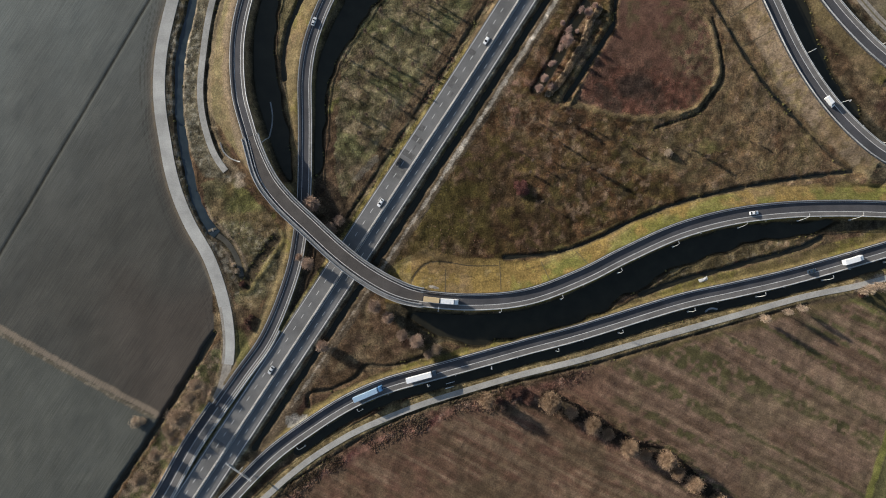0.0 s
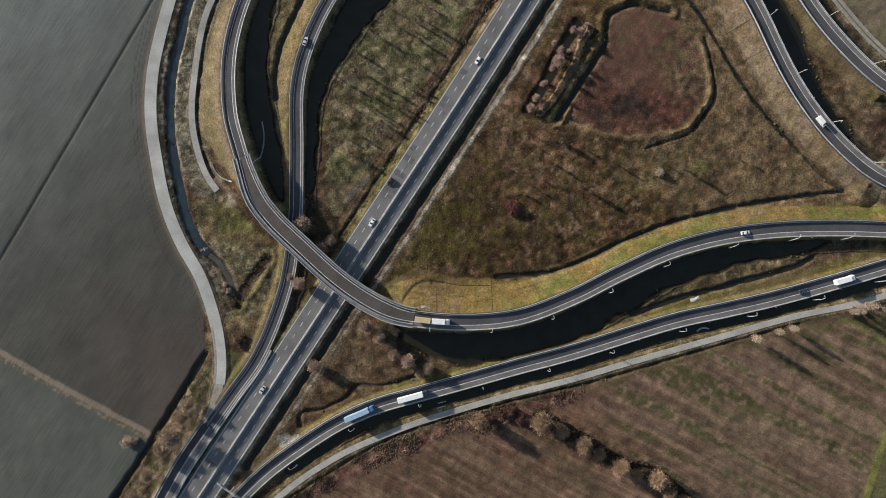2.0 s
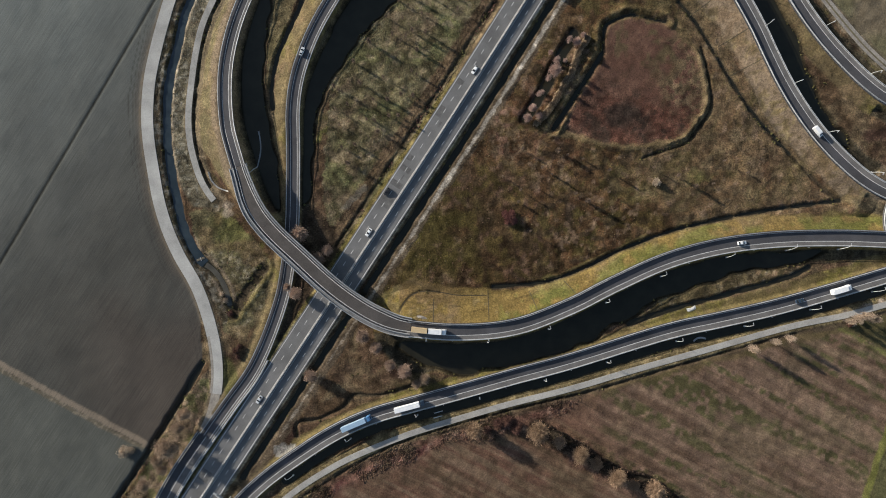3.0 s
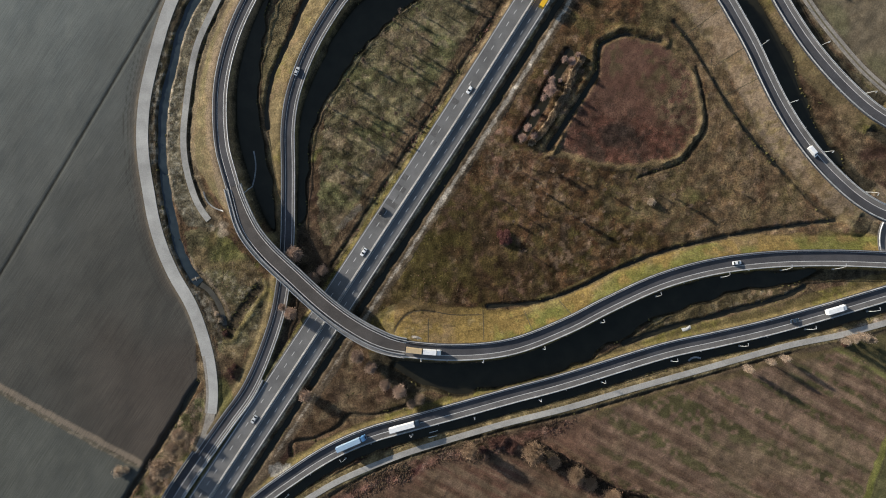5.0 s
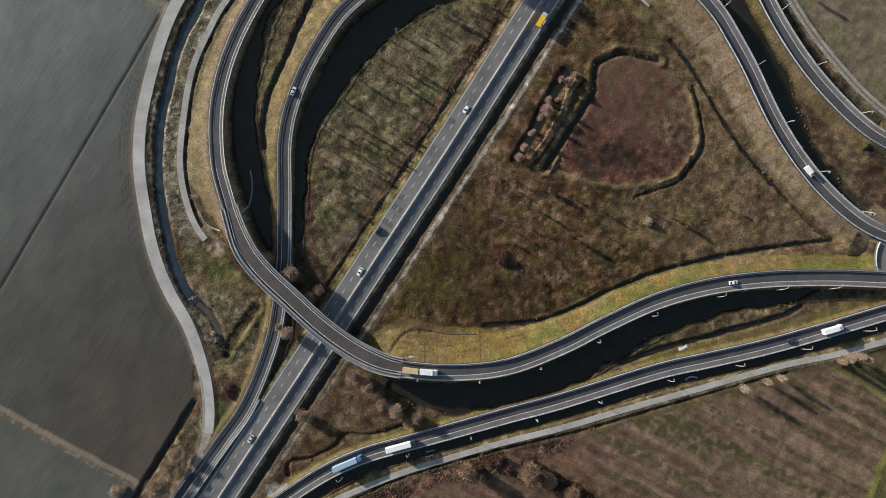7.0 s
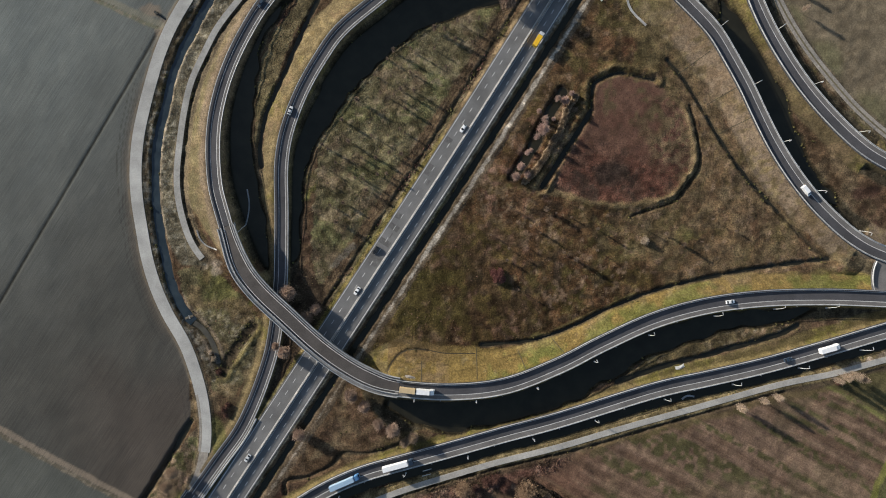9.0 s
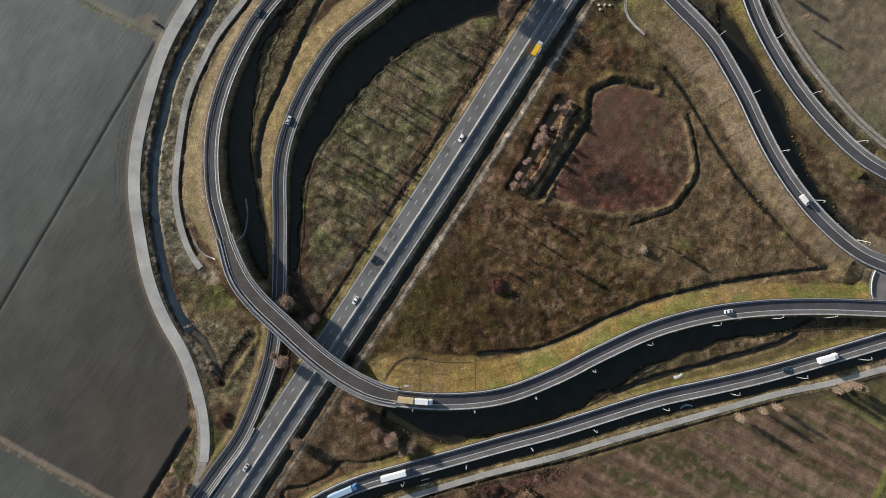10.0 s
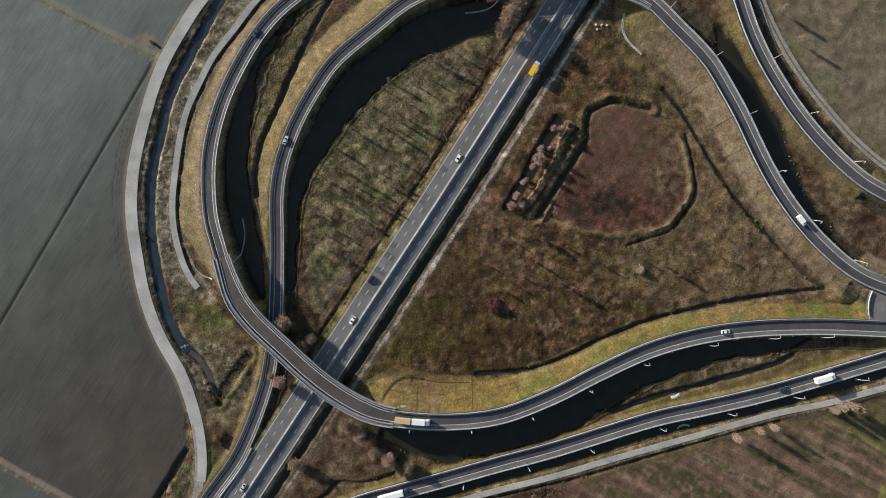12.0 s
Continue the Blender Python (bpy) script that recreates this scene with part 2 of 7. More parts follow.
SPOTS = [(-144.1, 135.4), (124.1, -46.1), (-14.2, -49.6), (-107.9, 38.6), (-114.8, 4.6)]

# ---- helpers of this scene ----
def mesh_of(name, verts, faces, material=None, smooth=False):
    me = bpy.data.meshes.new(name)
    me.from_pydata(verts, [], faces)
    if material:
        me.materials.append(material)
    if smooth:
        me.shade_smooth()
    me.update()
    return me


def part(name, bm, material, parent, label=""):
    me = bpy.data.meshes.new(name)
    bmesh.ops.recalc_face_normals(bm, faces=bm.faces)
    bm.to_mesh(me)
    bm.free()
    me.materials.append(material)
    ob = new(name, me)
    ob.parent = parent
    return tagged(ob, label)


def child(name, me, parent, m=None, label=""):
    ob = new(name, me)
    ob.parent = parent
    if m is not None:
        ob.matrix_basis = m
    return tagged(ob, label)


def box(bm, x0, x1, y0, y1, z0, z1, bevel=0.0):
    made = bmesh.ops.create_cube(bm, size=1.0)["verts"]
    for v in made:
        v.co = Vector(((x0 + x1) / 2 + v.co.x * (x1 - x0), (y0 + y1) / 2 + v.co.y * (y1 - y0), (z0 + z1) / 2 + v.co.z * (z1 - z0)))
    if bevel:
        edges = list({e for v in made for e in v.link_edges})
        bmesh.ops.bevel(bm, geom=edges, offset=bevel, segments=2, affect="EDGES", profile=0.5)


def tube(bm, a, b, r0, r1, sides=8):
    a, b = Vector(a), Vector(b)
    q = (b - a).to_track_quat("Z", "Y").to_matrix()
    ring0, ring1 = [], []
    for i in range(sides):
        c = Vector((math.cos(i * math.tau / sides), math.sin(i * math.tau / sides), 0))
        ring0.append(bm.verts.new(a + q @ (c * r0)))
        ring1.append(bm.verts.new(b + q @ (c * r1)))
    for i in range(sides):
        j = (i + 1) % sides
        bm.faces.new((ring0[i], ring0[j], ring1[j], ring1[i]))
    bm.faces.new(ring0[::-1])
    bm.faces.new(ring1)


def spline(pts, step=1.5):
    """Catmull-Rom through the control points, at even steps."""
    p = [Vector((*q, 0.0)[:3]) for q in pts]
    p = [p[0] * 2 - p[1]] + p + [p[-1] * 2 - p[-2]]
    fine = []
    for i in range(1, len(p) - 2):
        for k in range(24):
            t = k / 24
            fine.append(0.5 * (2 * p[i] + (p[i + 1] - p[i - 1]) * t + (2 * p[i - 1] - 5 * p[i] + 4 * p[i + 1] - p[i + 2]) * t * t
                               + (3 * p[i] - p[i - 1] - 3 * p[i + 1] + p[i + 2]) * t ** 3))
    fine.append(p[-2])
    out, run = [fine[0]], 0.0
    for a, b in zip(fine, fine[1:]):
        d = (b - a).length
        while d > 0 and run + d >= step:
            a = a + (b - a) * ((step - run) / d)
            out.append(a)
            d, run = (b - a).length, 0.0
        run += d
    # even out small kinks
    for _ in range(6):
        out = [out[0]] + [(a + b * 2 + c) / 4 for a, b, c in zip(out, out[1:], out[2:])] + [out[-1]]
    return out


def normals(line):
    """Unit vectors to the right of the line, flat."""
    out = []
    for i in range(len(line)):
        d = line[min(i + 1, len(line) - 1)] - line[max(i - 1, 0)]
        out.append(Vector((d.y, -d.x, 0)).normalized())
    return out


def strip(line, profile, caps=True):
    """Sweep a closed profile of (right, up) along the line: vertices and faces."""
    side, n, verts, faces = normals(line), len(profile), [], []
    for p, s in zip(line, side):
        verts += [(p.x + s.x * u, p.y + s.y * u, p.z + v) for u, v in profile]
    for i in range(len(line) - 1):
        for k in range(n):
            a, b = i * n + k, i * n + (k + 1) % n
            faces.append((a, b, b + n, a + n))
    if caps:
        faces += [tuple(range(n)), tuple(range((len(line) - 1) * n, len(line) * n))[::-1]]
    return verts, faces


def slab(line, u0, u1, v0, v1):
    return strip(line, [(u0, v1), (u0, v0), (u1, v0), (u1, v1)])


def vnoise(x, y, size, seed):
    """Smooth value noise on arrays, 0 to 1."""
    table = np.random.RandomState(seed).rand(256, 256)
    u, v = x / size, y / size
    i, j = np.floor(u).astype(int), np.floor(v).astype(int)
    f, g = u - i, v - j
    f, g = f * f * (3 - 2 * f), g * g * (3 - 2 * g)
    i0, j0, i1, j1 = i % 256, j % 256, (i + 1) % 256, (j + 1) % 256
    return (table[i0, j0] * (1 - f) + table[i1, j0] * f) * (1 - g) + (table[i0, j1] * (1 - f) + table[i1, j1] * f) * g


def inside(poly, x, y):
    """Which points lie in the polygon."""
    hit = np.zeros(x.shape, bool)
    for (ax, ay), (bx, by) in zip(poly, poly[1:] + poly[:1]):
        if ay != by:
            hit ^= ((ay > y) != (by > y)) & (x < (bx - ax) * (y - ay) / (by - ay) + ax)
    return hit


# ---- materials ----
def shader(name, rough=0.9, metal=0.0, spec=0.3):
    m = bpy.data.materials.new(name)
    m.use_nodes = True
    b = m.node_tree.nodes["Principled BSDF"]
    b.inputs["Roughness"].default_value = rough
    b.inputs["Metallic"].default_value = metal
    b.inputs["Specular IOR Level"].default_value = spec
    return m, m.node_tree.nodes, m.node_tree.links, b


def noise_node(nodes, links, scale, detail=4.0, rough=0.6, stretch=None, turn=0.0):
    n = nodes.new("ShaderNodeTexNoise")
    n.inputs["Scale"].default_value, n.inputs["Detail"].default_value, n.inputs["Roughness"].default_value = scale, detail, rough
    geo = nodes.new("ShaderNodeNewGeometry")
    if stretch:
        mp = nodes.new("ShaderNodeMapping")
        mp.vector_type = "TEXTURE"
        mp.inputs["Rotation"].default_value = (0, 0, turn)
        mp.inputs["Scale"].default_value = stretch
        links.new(geo.outputs["Position"], mp.inputs["Vector"])
        links.new(mp.outputs["Vector"], n.inputs["Vector"])
    else:
        links.new(geo.outputs["Position"], n.inputs["Vector"])
    return n.outputs["Fac"]


def ramp(nodes, links, fac, stops):
    r = nodes.new("ShaderNodeValToRGB")
    while len(r.color_ramp.elements) < len(stops):
        r.color_ramp.elements.new(0.5)
    for e, (at, c) in zip(r.color_ramp.elements, stops):
        e.position = at
        e.color = (*c, 1) if isinstance(c, tuple) else (c, c, c, 1)
    links.new(fac, r.inputs["Fac"])
    return r.outputs["Color"]


def mix(nodes, links, kind, fac, a, b):
    n = nodes.new("ShaderNodeMix")
    n.data_type, n.blend_type = "RGBA", kind
    for sock, v in ((n.inputs[0], fac), (n.inputs[6], a), (n.inputs[7], b)):
        if isinstance(v, bpy.types.NodeSocket):
            links.new(v, sock)
        elif isinstance(v, tuple):
            sock.default_value = (*v, 1)
        else:
            sock.default_value = v
    return n.outputs[2]


def bump(nodes, links, b, fac, strength, distance):
    n = nodes.new("ShaderNodeBump")
    n.inputs["Strength"].default_value, n.inputs["Distance"].default_value = strength, distance
    links.new(fac, n.inputs["Height"])
    links.new(n.outputs["Normal"], b.inputs["Normal"])


def mottled(name, dark, light, fine=3.0, coarse=0.15, rough=0.9, metal=0.0, spec=0.3, relief=0.0, stretch=None, turn=0.0, per_object=0.0):
    """Two scales of noise between two colours, with a little relief."""
    m, nodes, links, b = shader(name, rough, metal, spec)
    f = ramp(nodes, links, noise_node(nodes, links, fine, 5, 0.65, stretch, turn), [(0.3, 0.0), (0.7, 1.0)])
    c = ramp(nodes, links, noise_node(nodes, links, coarse, 4, 0.6), [(0.3, 0.72), (0.7, 1.2)])
    col = mix(nodes, links, "MIX", f, dark, light)
    col = mix(nodes, links, "MULTIPLY", 1.0, col, c)
    if per_object:
        info = nodes.new("ShaderNodeObjectInfo")
        v = ramp(nodes, links, info.outputs["Random"], [(0.0, 1 - per_object), (1.0, 1 + per_object)])
        col = mix(nodes, links, "MULTIPLY", 1.0, col, v)
    links.new(col, b.inputs["Base Color"])
    if relief:
        bump(nodes, links, b, f, 0.6, relief)
    return m


def plain(name, colour, rough=0.5, metal=0.0, spec=0.4, vary=0.15):
    dark = tuple(c * (1 - vary) for c in colour)
    light = tuple(min(1, c * (1 + vary)) for c in colour)
    return mottled(name, dark, light, 1.5, 0.2, rough, metal, spec)


ASPHALT_OLD = mottled("asphalt_old", (0.122, 0.121, 0.122), (0.165, 0.162, 0.16), 2.5, 0.08, 0.92, relief=0.01)
ASPHALT_RAMP = mottled("asphalt_ramp", (0.052, 0.051, 0.056), (0.078, 0.076, 0.081), 2.5, 0.09, 0.92, relief=0.01)
ASPHALT_EDGE = mottled("asphalt_shoulder", (0.115, 0.108, 0.104), (0.165, 0.156, 0.15), 2.0, 0.1, 0.95, relief=0.01)
ASPHALT_DECK = mottled("asphalt_deck", (0.06, 0.053, 0.05), (0.088, 0.079, 0.073), 2.0, 0.12, 0.92, relief=0.01)
LANE_PALE = mottled("pale_lane", (0.3, 0.295, 0.282), (0.385, 0.38, 0.362), 1.6, 0.07, 0.95, relief=0.02)
LANE_WORN = mottled("worn_lane", (0.28, 0.265, 0.24), (0.39, 0.375, 0.35), 1.4, 0.07, 0.95, relief=0.02)
PATH_GREY = mottled("grey_path", (0.24, 0.235, 0.22), (0.36, 0.35, 0.33), 1.2, 0.1, 0.95, relief=0.02)
GRAVEL = mottled("gravel_track", (0.18, 0.162, 0.14), (0.33, 0.3, 0.265), 0.9, 0.18, 1.0, relief=0.05)
PAINT = mottled("road_paint", (0.41, 0.405, 0.39), (0.62, 0.61, 0.59), 4.0, 0.4, 0.7)
STEEL = mottled("galvanised_steel", (0.34, 0.35, 0.36), (0.5, 0.51, 0.52), 1.5, 0.2, 0.6, 0.3)
POLE = mottled("pole_steel", (0.5, 0.5, 0.48), (0.68, 0.68, 0.66), 1.5, 0.2, 0.55, 0.1)
CONCRETE = mottled("concrete", (0.29, 0.29, 0.29), (0.43, 0.43, 0.425), 0.8, 0.15, 0.9, relief=0.02)
RUBBER = plain("rubber", (0.02, 0.02, 0.02), 0.85)

m, nodes, links, b = shader("dark_water", 0.2, 0.0, 0.44)
b.inputs["Specular Tint"].default_value = (1.0, 0.9, 0.72, 1.0)
c = ramp(nodes, links, noise_node(nodes, links, 0.12, 4), [(0.35, (0.015, 0.014, 0.0095)), (0.7, (0.024, 0.022, 0.0145))])
links.new(c, b.inputs["Base Color"])
bump(nodes, links, b, noise_node(nodes, links, 0.8, 3), 0.1, 0.05)
WATER = m
m, nodes, links, b = shader("blue_ditch_water", 0.15, 0.0, 0.5)
c = ramp(nodes, links, noise_node(nodes, links, 0.15, 4), [(0.35, (0.016, 0.024, 0.03)), (0.7, (0.03, 0.042, 0.05))])
links.new(c, b.inputs["Base Color"])
WATER_BLUE = m

m, nodes, links, b = shader("muddy_ditch_water", 0.25, 0.0, 0.45)
c = ramp(nodes, links, noise_node(nodes, links, 0.2, 4), [(0.35, (0.05, 0.046, 0.036)), (0.7, (0.085, 0.078, 0.062))])
links.new(c, b.inputs["Base Color"])
WATER_MUDDY = m

m, nodes, links, b = shader("ground_soil_and_grass", 1.0, 0.0, 0.1)
att = nodes.new("ShaderNodeAttribute")
att.attribute_name = "soil"
wild = nodes.new("ShaderNodeAttribute")
wild.attribute_name = "wild"
sep = nodes.new("ShaderNodeSeparateColor")
links.new(wild.outputs["Color"], sep.inputs["Color"])
fine = noise_node(nodes, links, 1.1, 6, 0.7)
patch = noise_node(nodes, links, 0.22, 5, 0.65)
f1 = ramp(nodes, links, fine, [(0.3, 0.3), (0.5, 0.95), (0.72, 1.9)])
f2 = ramp(nodes, links, patch, [(0.32, (0.72, 0.7, 0.66)), (0.52, (1.0, 1.0, 1.0)), (0.7, (1.28, 1.22, 1.15))])
rich = mix(nodes, links, "MULTIPLY", 1.0, mix(nodes, links, "MULTIPLY", 1.0, att.outputs["Color"], f1), f2)
furrow = noise_node(nodes, links, 0.9, 3, 0.75, (22.0, 0.42, 1.0), radians(56.5))
f3 = ramp(nodes, links, furrow, [(0.36, 0.83), (0.5, 1.0), (0.64, 1.15)])
grit = ramp(nodes, links, noise_node(nodes, links, 1.6, 4, 0.7), [(0.3, 0.86), (0.7, 1.14)])
f4 = ramp(nodes, links, noise_node(nodes, links, 0.035, 4, 0.6), [(0.3, 0.86), (0.7, 1.14)])
calm = mix(nodes, links, "MULTIPLY", 1.0, mix(nodes, links, "MULTIPLY", 1.0, mix(nodes, links, "MULTIPLY", 1.0, att.outputs["Color"], grit), f3), f4)
col = mix(nodes, links, "MIX", sep.outputs["Red"], calm, rich)
ploughed = ramp(nodes, links, noise_node(nodes, links, 1.0, 4, 0.65, (6.0, 0.8, 1.0), radians(-26.5)), [(0.32, 0.85), (0.5, 1.0), (0.68, 1.17)])
col = mix(nodes, links, "MULTIPLY", sep.outputs["Green"], col, ploughed)
links.new(col, b.inputs["Base Color"])
bm_node = nodes.new("ShaderNodeBump")
bm_node.inputs["Distance"].default_value = 0.5
links.new(sep.outputs["Red"], bm_node.inputs["Strength"])
links.new(fine, bm_node.inputs["Height"])
links.new(bm_node.outputs["Normal"], b.inputs["Normal"])
GROUND = m

# ---- road lines ----
RING_ALL = RING + RING_EAST
L_LOOP, L_RING, L_OUTER, L_LOWER, L_MOTOR = (spline(p) for p in (LOOP, RING_ALL, OUTER, LOWER, MOTORWAY))
L_WEST, L_PATH, L_SOUTH, L_EAST = (spline(p) for p in (LANE_WEST, PATH_WEST, LANE_SOUTH, TRACK_EAST))
# the motorway's line is the edge line beside the median; its middle lies to the right of it
M_LEFT, M_RIGHT = -8.1, 7.6
side = normals(L_MOTOR)
L_MID = [p + s * 0.4 for p, s in zip(L_MOTOR, side)]
L_GRAVEL = [p + s * 16.6 + Vector((0, 0, -0.9)) for p, s in zip(L_MOTOR, side)]


def nearest(line, x, y):
    return min(range(len(line)), key=lambda i: (line[i].x - x) ** 2 + (line[i].y - y) ** 2)


# the stretches on bridges: index ranges on the lines
LOOP_A, LOOP_B = nearest(L_LOOP, -107, 25), nearest(L_LOOP, -20, -54.5)
LOOP_E = nearest(L_LOOP, -92, -4)
RING_A, RING_B = nearest(L_RING, 4, 162), nearest(L_RING, 110, 153)

# ---- ground: one sheet with embankments and ditches ----
def axis(lo, hi, step):
    mid = np.arange(lo, hi + step / 2, step)
    far = np.array([3, 8, 18, 40, 90, 200, 450, 1000, 2200, 4500.0])
    return np.concatenate((lo - far[::-1], mid, hi + far))


GX, GY = axis(-252, 252, 0.75), axis(-186, 186, 0.75)
X, Y = np.meshgrid(GX, GY)
Z = (vnoise(X, Y, 17, 3) - 0.5) * 0.35 + (vnoise(X, Y, 5, 4) - 0.5) * 0.15


def distances(line, reach, skip=()):
    """Distance to the line, height of its nearest point and offset away from the sunny side, within reach."""
    d = np.full(X.shape, 1e6)
    h, sd = np.zeros(X.shape), np.zeros(X.shape)
    nrm = [s if s.dot(SUN_FROM) < 0 else -s for s in normals(line)]
    for i, p in enumerate(line):
        if skip and skip[0] < i < skip[1]:
            continue
        i0, i1 = np.searchsorted(GX, (p.x - reach, p.x + reach))
        j0, j1 = np.searchsorted(GY, (p.y - reach, p.y + reach))
        if i0 >= i1 or j0 >= j1:
            continue
        w = (slice(j0, j1), slice(i0, i1))
        dx, dy = X[w] - p.x, Y[w] - p.y
        q = np.hypot(dx, dy)
        near = q < d[w]
        d[w] = np.where(near, q, d[w])
        h[w] = np.where(near, p.z, h[w])
        sd[w] = np.where(near, dx * nrm[i].x + dy * nrm[i].y, sd[w])
    return d, h, sd


D = {}
for key, line, skip in (("loop", L_LOOP, (LOOP_E, LOOP_B)), ("ring", L_RING, (RING_A, RING_B)), ("outer", L_OUTER, ()), ("lower", L_LOWER, ()),
                        ("motor", L_MID, ()), ("west", L_WEST, ()), ("path", L_PATH, ()), ("link", spline([(*p, 3.8) for p in LINK]), ()), ("south", L_SOUTH, ()), ("east", L_EAST, ()), ("gravel", L_GRAVEL, ())):
    D[key] = distances(line, 26.0, skip)
HW = {"loop": 4.9, "ring": 4.7, "outer": 4.6, "lower": 4.6, "motor": 8.6, "west": 3.4, "path": 1.8, "link": 6.6, "south": 2.6, "east": 2.4, "gravel": 1.6}
# walled beside the bridge, where the meadow comes up to it
WALLED = np.where(X < -55, np.clip((Y - 2) / 40, 0, 1), 1.0)
SUNNY = {"loop": 0.3 + 1.5 * WALLED, "ring": 1.8, "outer": 1.5, "lower": 0.75}
for key, (d, h, sd) in D.items():
    # grassy side banks: gentle on the sunny sides, steep on the shady ones so they stay dark
    steep = 0.35 + 0.55 * np.clip((Y - 60) / 40, 0, 1) if key == "loop" else 0.9
    slope = np.where(sd > 0, np.where(X < -60, steep, 0.5), SUNNY[key]) if key in SUNNY else 1.4 + 0 * d
    # the shady side drops right behind the kerb
    brow = np.where(sd > 0, 4.3, HW[key] - 0.6) if key in SUNNY else HW[key] + 0.5
    rise = h - 0.2 - np.maximum(0, d - brow) / slope
    Z = np.where(d < 26, np.maximum(Z, rise), Z)
for key in ("motor", "ring"):
    d, h, sd = D[key]
    Z = np.where(d < HW[key] + 0.3, np.minimum(Z, h - 0.2), Z)


def dig(line, width, depth, floor=None):
    """A ditch along the line."""
    global Z
    d = distances(spline([(*p, 0.0) for p in line], 1.2), width + 4)[0]
    d = d + (vnoise(X, Y, 3.5, 8) - 0.5) * 0.9
    cut = np.clip((width - d) / (width * 0.6), 0, 1)
    Z = np.where(cut > 0, np.minimum(Z, Z * (1 - cut) - depth * cut), Z)
    return cut


def basin(poly, depth):
    """A hollow of the polygon's shape, with soft edges; it leaves the road banks alone."""
    global Z
    jx, jy = (vnoise(X, Y, 6, 21) - 0.5) * 4, (vnoise(X, Y, 6, 22) - 0.5) * 4
    m = inside(poly, X + jx, Y + jy).astype(float)
    for _ in range(12):
        m = (m * 2 + np.roll(m, 1, 0) + np.roll(m, -1, 0) + np.roll(m, 1, 1) + np.roll(m, -1, 1)) / 6
    m = np.clip(m * 1.4 - 0.2, 0, 1) * np.clip((2.4 - Z) / 1.6, 0, 1)
    Z = Z * (1 - m) + np.minimum(Z, -depth) * m
    return m


CUT = {}
for key, line, w, depth in (("west", DITCH_WEST, 3.0, 1.9), ("scrub", DITCH_SCRUB, 2.1, 1.6), ("meadow", DITCH_MEADOW, 1.7, 1.05),
                            ("east", DITCH_EAST, 1.65, 1.0), ("east2", [DITCH_EAST[-2], DITCH_EAST[-1], (188.5, 19.5), (199.5, 9.6)], 1.25, 0.85), ("heart", DITCH_HEART, 1.4, 0.95), ("heart3", [DITCH_HEART[-3], DITCH_HEART[-2], DITCH_HEART[-1]], 2.0, 1.05), ("heart2", DITCH_HEART_EAST, 1.15, 0.75), ("wedge", DITCH_WEDGE, 1.9, 1.5),
                            ("triangle", DITCH_TRIANGLE, 1.3, 0.85), ("ringd", DITCH_RING, 1.8, 1.4), ("spur", DITCH_SPUR, 3.3, 0.95), ("vee", DITCH_VEE, 3.4, 0.78), ("hedge", HEDGE_HOLLOW, 4.2, 1.3), ("lane", DITCH_LANE, 0.9, 0.8), ("row", [(x_ + 1.0, y_ + 1.6) for x_, y_, r_ in TREES_PINK[9:15]], 3.6, 0.85)):
    CUT[key] = dig(line, w, depth)
# a small drain round the foot of the sunny bank
arc = np.clip(1 - distances(spline([(-25.6, -46.4, 0), (-23.2, -42.4, 0), (-19.3, -38.4, 0), (-14.2, -36.6, 0), (-4.9, -37.4, 0)], 0.8), 4)[0] / 0.9, 0, 1)
Z = Z - 0.7 * arc
d_field = distances(spline([(*p, 0.0) for p in DITCH_FIELD], 0.6), 5)[0]
Z = Z - 0.35 * np.clip(1 - d_field / 1.2, 0, 1)
L_BAND = [(p.x + s.x * 12.3, p.y + s.y * 12.3) for p, s in zip(L_MOTOR[::6], side[::6]) if p.y > -132]
L_STEP = [(p.x + s.x * -2.6, p.y + s.y * -2.6) for p, s in zip(L_PATH[::5], normals(L_PATH)[::5]) if p.y > 14]
CUT["step"] = dig(L_STEP, 1.0, 0.7)
CUT["band"] = dig(L_BAND, 2.1, 1.6)
L_VERGE = [(p.x - s.x * 12.6, p.y - s.y * 12.6) for p, s in zip(L_MOTOR[::6], side[::6]) if p.y > -28]
CUT["verge"] = dig(L_VERGE, 1.3, 0.5)
# canal dug wide so its water also stands in for the ramp's shade
L_CANAL = [(p.x + s.x * 7.3, p.y + s.y * 7.3) for p, s in zip(L_LOWER[40::6], normals(L_LOWER)[40::6])]
CUT["canal_south"] = dig(L_CANAL, 3.3, 1.7)
# the ring hollow's dark water also covers ground that only lies in bank shade
for key, poly in (("pond", POND), ("marsh", MARSH_WEST), ("marsh_shade", MARSH_SHADE_RING), ("canal", CANAL_EAST)):
    CUT[key] = basin(poly, 1.5)

# regions and their base colours
N1, N2, N3 = vnoise(X, Y, 22, 31), vnoise(X, Y, 7, 32), vnoise(X, Y, 2.6, 33)
NN = 0.5 * N1 + 0.33 * N2 + 0.17 * N3


def blend(base, colour, w):
    return base * (1 - w[..., None]) + np.array(colour) * w[..., None]


def ease(v, lo, hi):
    t = np.clip((v - lo) / (hi - lo), 0, 1)
    return t * t * (3 - 2 * t)


